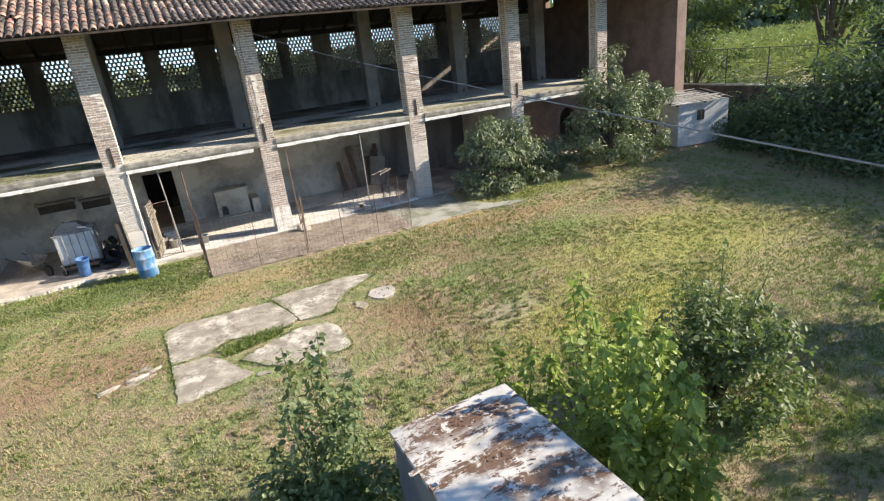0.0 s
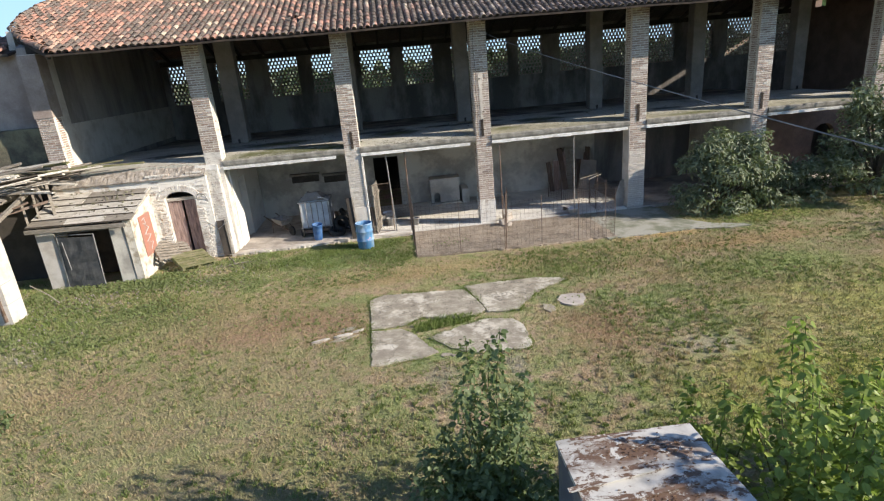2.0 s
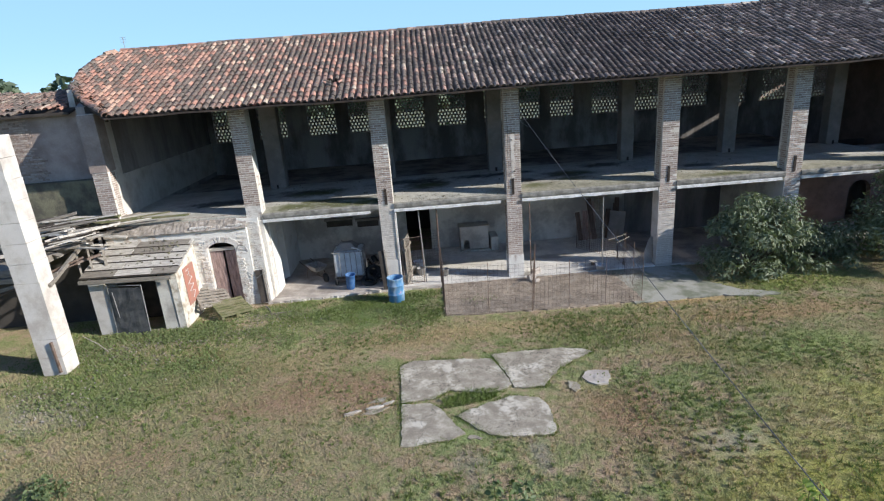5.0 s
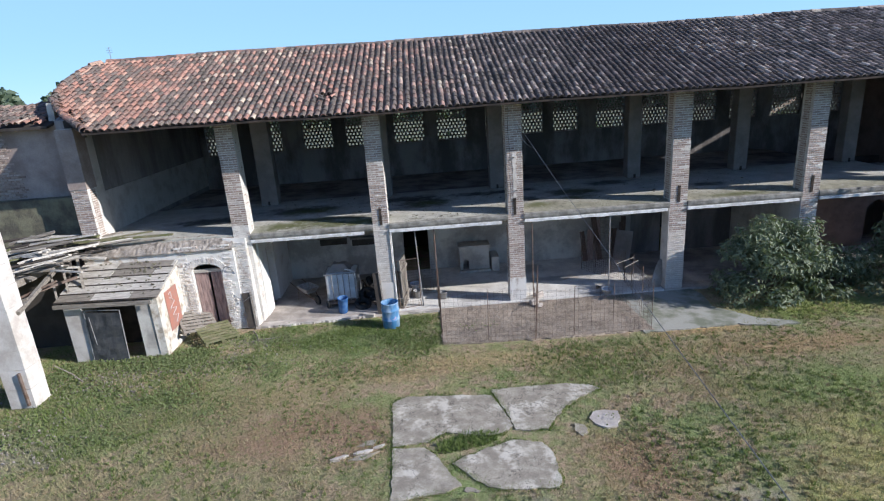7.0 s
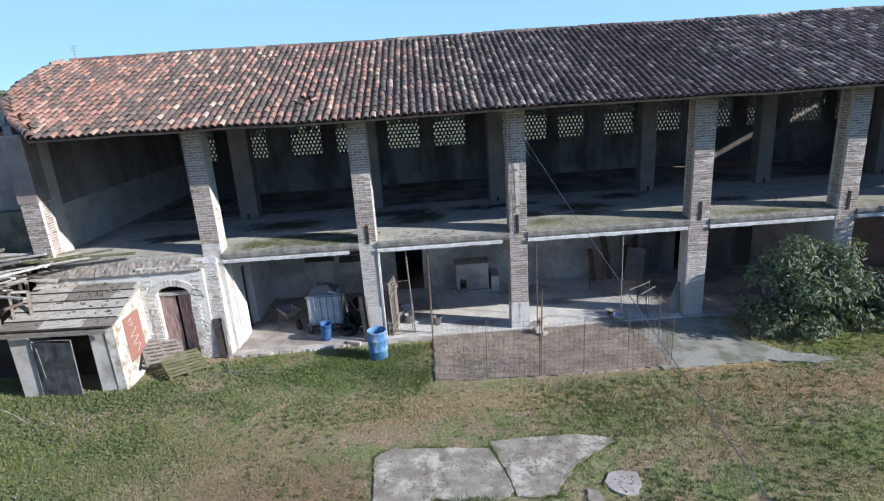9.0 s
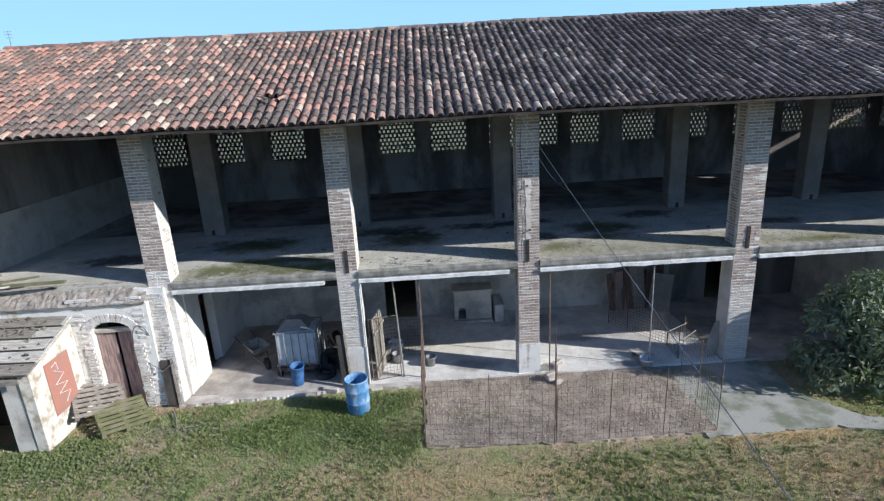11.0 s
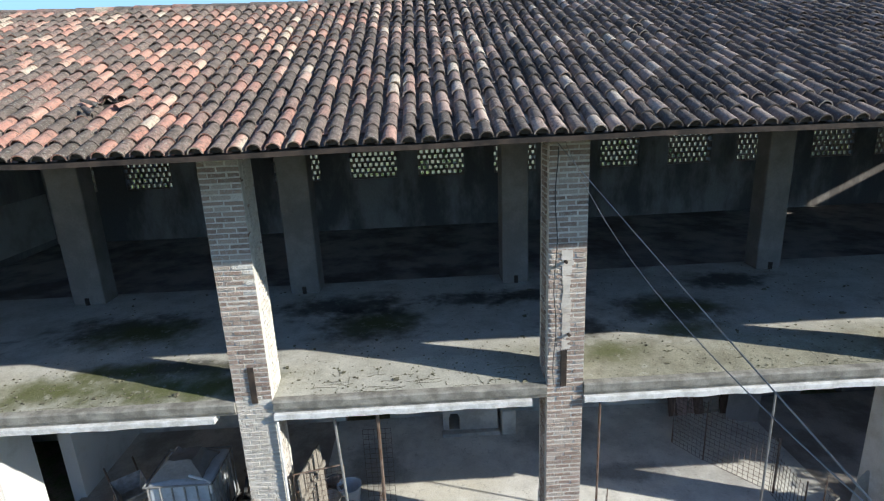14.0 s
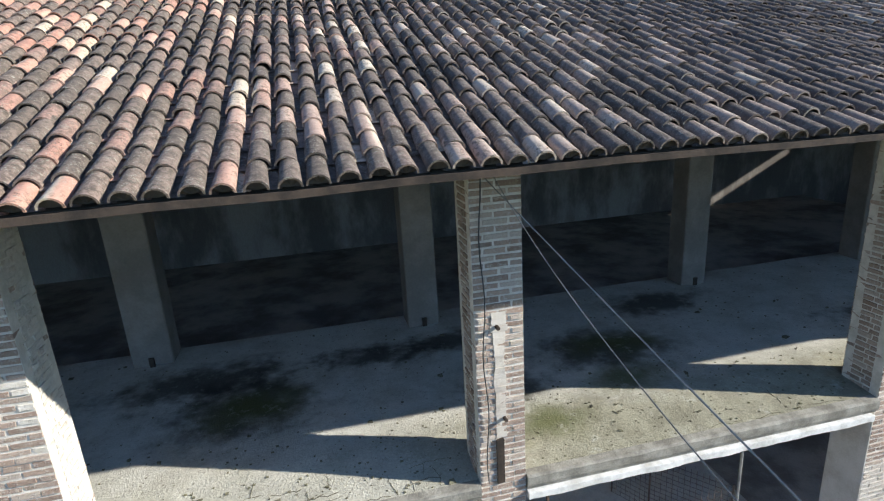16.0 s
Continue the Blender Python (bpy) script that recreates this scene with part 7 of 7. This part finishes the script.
# ---- hut, fence and fields to the east ----
def hut():
    ob = thing("white_hut", "small whitewashed hut with a slatted lean roof", "hut", pose(17.55, -1.75, 0, 0, 0, -12))
    bm = bmesh.new()
    box(bm, 0, 2.6, 0, 1.6, 0, 1.9, 0.02)
    bevelled(bm, 0.02)
    part("body", bm, "white", ob)
    rng = random.Random(12)
    for k in range(11):
        bm = bmesh.new()
        y = -0.42 + k * 0.2
        z = 1.97 + 0.13 * (y + 0.42)
        x0, x1 = -0.75 + rng.uniform(-0.2, 0.25), 1.5 + rng.uniform(-0.5, 0.9)
        beam(bm, (x0, y + rng.uniform(-0.05, 0.05), z + rng.uniform(0, 0.03)), (x1, y + rng.uniform(-0.08, 0.08), z + rng.uniform(0, 0.04)), rng.uniform(0.06, 0.12), 0.03)
        part("roof_slat", bm, "palewood", ob)
    for x in (-0.4, 1.0, 2.4):
        bm = bmesh.new()
        beam(bm, (x, -0.4, 1.92), (x, 1.75, 2.2), 0.08, 0.07)
        part("rafter", bm, "darkwood", ob)
    bm = bmesh.new()
    vs = box(bm, 0.9, 2.7, 0.05, 1.7, 1.93, 1.95)
    for v in vs:
        if v.co.y > 1:
            v.co.z += 0.22
    part("roof_board", bm, "darkwood", ob)
    bm = bmesh.new()
    box(bm, 0.95, 1.3, -0.02, 0.03, 1.1, 1.55)
    win = part("window", bm, "void", ob, "small dark window")
    bm = bmesh.new()
    box(bm, 1.11, 1.14, -0.03, 0.0, 1.1, 1.55)
    part("window_bar", bm, "wood", win)


def boundary():
    structure(one_box("wall_boundary", (22.9, 23.15, -16, 9, -0.1, 2.0), "boundwall"), "low boundary wall behind the hut, coloured dark for tree shade", "wall")
    structure(one_box("trim_wall_coping", (22.84, 23.21, -16, 9, 2.0, 2.06), "apron"), "pale coping on the boundary wall", "coping")
    f = thing("boundary_fence", "wire fence on grey posts along the boundary wall", "fence", pose(23.0, 0, 2.06))
    for k, y in enumerate(np.arange(-15, 9, 2.16)):
        bm = bmesh.new()
        rod(bm, [(0, y, 0), (0, y, 1.7)], 0.028, seg=6)
        part("post", bm, "darkmetal", f)
    for z in (0.3, 1.0, 1.66):
        bm = bmesh.new()
        rod(bm, [(0, -15, z), (0, 8.9, z)], 0.008 if z < 1.5 else 0.022, seg=4)
        part("wire", bm, "darkmetal", f)


def maize():
    rng = np.random.default_rng(6)
    n = 26000
    p = np.stack([rng.uniform(30, 100, n), rng.uniform(-14, 42, n), rng.uniform(0.6, 2.3, n)], 1)
    v, f = leaf_cloud(p, np.tile([0, -0.3, 0.8], (n, 1)), 0.9, rng, width=0.13, droop=-0.8)
    tagged(soup("maize_field", v, f, "maize"), "sunlit yellow-green maize field beyond the fence", "maize", "", "stuff")


def far_woods():
    rng = np.random.default_rng(9)
    pts = []
    for k in range(800):
        a = rng.uniform(0, math.tau)
        r = rng.uniform(105, 150)
        h = rng.uniform(5, 12.5) * (0.62 if 0.9 < a < 2.05 else 1.0) 
        c = np.array([r * math.cos(a), r * math.sin(a), 0])
        m = 110
        u, t = rng.uniform(0, 1, m) ** 0.8, rng.uniform(0, math.tau, m)
        w = 4.2 * np.sqrt(1 - u ** 2) * rng.uniform(0.75, 1.05, m)
        pts.append(c + np.stack([w * np.cos(t), w * np.sin(t), h * u], 1))
    p = np.concatenate(pts)
    v, f = leaf_cloud(p, np.tile([0, 0, 0.4], (len(p), 1)), 1.9, rng, width=0.9)
    tagged(soup("far_woods", v, f, "hazyleaf"), "green tree line round the fields, haze put into its leaf colour", "trees", "", "stuff")
    pts = []
    for k in range(34):
        c = np.array([rng.uniform(-30, 40), rng.uniform(26, 44), 0])
        h = rng.uniform(1.2, 3.4)
        q = c + rng.normal(0, 1, (60, 3)) * np.array([1.4, 1.2, h * 0.25])
        q[:, 2] = np.abs(q[:, 2] + h * 0.5) % h
        pts.append(q)
    p = np.concatenate(pts)
    v, f = leaf_cloud(p, np.tile([0, -0.2, 1.0], (len(p), 1)), 0.6, rng, width=0.6)
    tagged(soup("rear_hedge", v, f, "farleaf"), "green hedges and bushes behind the barn", "hedge", "", "stuff")


hut()
boundary()
maize()
far_woods()


# ---- grass ----
def grass():
    rng = np.random.default_rng(77)

    def blades(name, label, n, area, lo, hi, mat, width=0.012, keep=None, bare=True):
        x0, x1, y0, y1 = area
        x, y = rng.uniform(x0, x1, n), rng.uniform(y0, y1, n)
        ok = np.ones(n, bool)
        for a0, a1, b0, b1 in () if not bare else ((-3.85, -0.3, -9.05, -5.5), (-1.2, 0.5, -6.5, -5.5), (0.7, 1.36, -7.4, -6.8), (-2.5, 4.1, -3.0, 9), (4.0, 6.5, -3.1, 9), (2.2, 3.7, -10.3, -9.4),
                               (-14, -10.9, -2.0, 9), (-99, 99, -0.3, 99)):
            inside = (x > a0) & (x < a1) & (y > b0) & (y < b1)
            ok &= ~inside
        if keep is not None:
            ok &= keep(x, y)
        x, y = x[ok], y[ok]
        lay(name, label, x, y, lo, hi, mat, width)

    def lay(name, label, x, y, lo, hi, mat, width):
        m = len(x)
        h = rng.uniform(lo, hi, m)
        a = rng.uniform(0, math.tau, m)
        lean = rng.normal(0, 0.85, (m, 2)) * h[:, None]
        w = width * rng.uniform(0.7, 1.6, m)
        base = np.stack([x, y, np.full(m, -0.03)], 1)
        side = np.stack([np.cos(a) * w, np.sin(a) * w, np.zeros(m)], 1)
        tip = base + np.stack([lean[:, 0], lean[:, 1], h + 0.03], 1)
        v = np.stack([base - side, base + side, tip], 1).reshape(-1, 3)
        f = np.arange(m * 3).reshape(-1, 3)
        tagged(soup(name, v, f, mat), label, "grass", "", "stuff")

    def patchy(x, y):
        q = np.sin(x * 1.3 + 2 * np.sin(y * 0.7)) + np.sin(y * 1.9 + 1.5 * np.sin(x * 0.9)) + rng.normal(0, 0.9, len(x))
        cell = rng.uniform(0, 1, (260, 420))
        i, j = ((y + 18) / 0.09).astype(int) % 260, ((x + 16) / 0.09).astype(int) % 420
        edge = np.minimum(np.minimum(x + 19, 20 - x), y + 21) / 4 + 0.3 * np.sin(x * 0.9 + np.sin(y)) + rng.uniform(-0.3, 0.3, len(x))
        return (q > -2.4) & (cell[i, j] + rng.normal(0, 0.12, len(x)) > 0.36) & (edge > rng.uniform(0, 1, len(x)))

    blades("meadow_grass", "short dry meadow grass with green tufts", 900000, (-19, 20, -21, -0.5), 0.015, 0.05, "grass", 0.0065, patchy)
    def tufts(name, label, n, area, mat, lo, hi, keep):
        cx, cy = rng.uniform(area[0], area[1], n), rng.uniform(area[2], area[3], n)
        ok = keep(cx, cy) & ~((cx > -3.9) & (cx < 1.4) & (cy > -9.15) & (cy < -5.4)) & ~((cx > -2.6) & (cx < 6.6) & (cy > -3.3)) & ~((cx < -10.8) & (cy > -2.2))
        cx, cy = cx[ok], cy[ok]
        per = 14
        r = np.abs(rng.normal(0, 0.035, (len(cx), per)))
        a = rng.uniform(0, math.tau, (len(cx), per))
        lay(name, label, (cx[:, None] + r * np.cos(a)).ravel(), (cy[:, None] + r * np.sin(a)).ravel(), lo, hi, mat, 0.009)

    def wild(scale, level):
        return lambda x, y: np.sin(x * scale + 2 * np.sin(y * scale * 0.8)) + np.sin(y * scale * 1.3 + 1.5 * np.sin(x * scale * 0.7)) + rng.normal(0, 0.8, len(x)) > level

    tufts("meadow_tufts", "coarse green tufts in the meadow", 15000, (-15, 17, -16.5, -0.6), "tuft", 0.02, 0.06, wild(1.1, 0.1))
    tufts("meadow_tufts", "dry straw-coloured tufts in the meadow", 9000, (-15, 17, -16.5, -0.6), "straw", 0.015, 0.045, wild(0.9, 0.3))

    def fading(cx, cy, rx, ry):
        def keep(x, y):
            d = np.hypot((x - cx) / rx, (y - cy) / ry) + 0.22 * np.sin(x * 1.7 + y) + 0.15 * np.sin(y * 3.1 - x * 2.3)
            return d + rng.normal(0, 0.22, len(x)) < 0.9
        return keep

    blades("lush_grass", "longer lush green grass beside the portico", 26000, (-9, -2.52, -4.2, -0.45), 0.02, 0.09, "lushgrass", 0.009, lambda x, y: fading(-4.7, -1.2, 2.9, 1.8)(x, y) & (np.sin(x * 3.1 + 1.7 * np.sin(y * 2.6)) + np.sin(y * 3.7 - x * 1.3) + rng.normal(0, 0.5, len(x)) > -0.35))
    blades("lush_grass", "leafy green weeds before the shed", 9000, (-16, -7.5, -7.5, -0.9), 0.03, 0.1, "lushgrass", 0.014, fading(-11.8, -3.0, 4.0, 2.9))
    blades("lush_grass", "green grass under the shady trees", 40000, (2.0, 17, -17, -9), 0.03, 0.08, "lushgrass", 0.012, fading(8.5, -14.0, 5.5, 3.0))
    blades("lush_grass", "bright grass along the pen and slabs", 4000, (-4.5, 5.5, -6.5, -3.0), 0.03, 0.09, "lushgrass", 0.012, fading(1.6, -4.6, 3.2, 1.2))
    def leafy(name, label, n, area, size, keep):
        x, y = rng.uniform(area[0], area[1], n), rng.uniform(area[2], area[3], n)
        ok = keep(x, y) & (y < -0.35) & ~((x < -10.9) & (y > -2.0))
        x, y = x[ok], y[ok]
        p = np.stack([x, y, rng.uniform(0.01, 0.09, len(x))], 1)
        v, f = leaf_cloud(p, np.tile([0.15, -0.1, 1.0], (len(x), 1)), size, rng, width=0.65)
        tagged(soup(name, v, f, "weed"), label, "weeds", "", "stuff")

    leafy("ground_weeds", "broad-leaved weeds before the shed", 22000, (-16, -7, -8, -0.9), 0.065, lambda x, y: fading(-11.8, -3.4, 4.4, 3.4)(x, y) & (np.sin(x * 2.3 + 1.5 * np.sin(y * 1.9)) + np.sin(y * 2.9 + x) + rng.normal(0, 0.35, len(x)) > 0.3))
    leafy("ground_weeds", "clover and plantain scattered over the meadow", 26000, (-12, 16, -16, -3.2), 0.045, lambda x, y: (np.sin(x * 1.1 + np.sin(y * 1.7)) + np.sin(y * 1.4 + x * 0.4) + rng.normal(0, 0.5, len(x)) > 0.55) & ~((x > -3.85) & (x < 0.8) & (y > -9.05) & (y < -5.5)))
    leafy("ground_weeds", "mixed broad-leaved weeds in the grass before the portico", 9000, (-9.6, -2.6, -4.4, -0.4), 0.055, lambda x, y: np.sin(x * 2.9 + 1.4 * np.sin(y * 2.2)) + np.sin(y * 3.3 + x * 0.8) + rng.normal(0, 0.4, len(x)) > 0.35)
    leafy("ground_weeds", "rank weeds at the foot of the shed", 14000, (-14.2, -8.6, -3.2, -0.5), 0.06, fading(-11.6, -2.3, 2.6, 0.7))
    gx = np.concatenate([rng.normal(-13.2, 1.1, 200), rng.normal(-12.4, 0.9, 260), rng.normal(-9.2, 1.3, 160)])
    gy = np.concatenate([rng.normal(-6.3, 0.8, 200), rng.normal(-3.3, 0.6, 260), rng.normal(-2.4, 0.7, 160)])
    bm = bmesh.new()
    for x, y in zip(gx, gy):
        s = rng.uniform(0.006, 0.022)
        box(bm, x - s, x + s, y - s * 0.7, y + s * 0.7, -0.02, 0.015 + s * 0.5, s * 0.5)
    tagged(part("white_rubble", bm, "rubbly"), "whitish plaster crumbs scattered in the weeds", "rubble", "", "stuff")
    ex, ey = [], []
    for pts in SLAB_OUTLINES:
        for a, b in zip(pts, pts[1:] + pts[:1]):
            m = int(math.dist(a, b) * 380)
            f = rng.uniform(0, 1, m)
            px, py = a[0] + (b[0] - a[0]) * f, a[1] + (b[1] - a[1]) * f
            w = np.clip(np.sin(px * 5 + py * 3) * 0.5 + 0.6, 0.1, 1)
            ok = rng.uniform(0, 1, m) < w
            ex.append((px + rng.normal(0, 0.045, m))[ok])
            ey.append((py + rng.normal(0, 0.045, m))[ok])
    lay("edge_grass", "grass creeping over the concrete slabs' edges", np.concatenate(ex), np.concatenate(ey), 0.02, 0.05, "lushgrass", 0.008)
    leafy("ground_weeds", "small green weeds growing in the pen's earth", 700, (-2.2, 1.0, -2.7, -0.6), 0.06, lambda x, y: np.hypot((x + 1.3) / 0.55, (y + 1.7) / 0.35) + rng.normal(0, 0.25, len(x)) < 1)
    blades("joint_grass", "green grass growing in the slab joints", 1700, (-2.85, -1.5, -7.95, -7.2), 0.04, 0.1, "lushgrass", 0.012, lambda x, y: np.abs(y + 7.5 + (x + 2.2) * -0.25) < 0.3 - 0.15 * np.abs(x + 2.1), False)


grass()


# ---- single pieces of walls and roof, last ----
def lay_single_pieces():
    me = bpy.data.meshes.new("roof_tile")
    me.from_pydata(COVER[0], [], COVER[1])
    me.materials.append(M["tile"])
    smooth_mesh(me)
    for m in SINGLE_TILES:
        t = new("roof_tile", me)
        t.parent = ROOF
        t.matrix_basis = m
    shapes = {}
    for parent, (x0, x1, y0, y1, z0, z1) in LOOSE_BRICKS:
        size = (round(x1 - x0, 2), round(y1 - y0, 2), round(z1 - z0, 3))
        if size not in shapes:
            bm = bmesh.new()
            sx, sy, sz = (x1 - x0) / 2, (y1 - y0) / 2, (z1 - z0) / 2
            box(bm, -sx, sx, -sy, sy, -sz, sz, 0.004)
            bm_me = bpy.data.meshes.new("brick")
            bmesh.ops.recalc_face_normals(bm, faces=bm.faces)
            bm.to_mesh(bm_me)
            bm.free()
            bm_me.materials.append(M["brick"])
            shapes[size] = bm_me
        b = new("brick", shapes[size])
        b.parent = parent
        b.matrix_basis = Matrix.Translation(((x0 + x1) / 2, (y0 + y1) / 2, (z0 + z1) / 2))


lay_single_pieces()
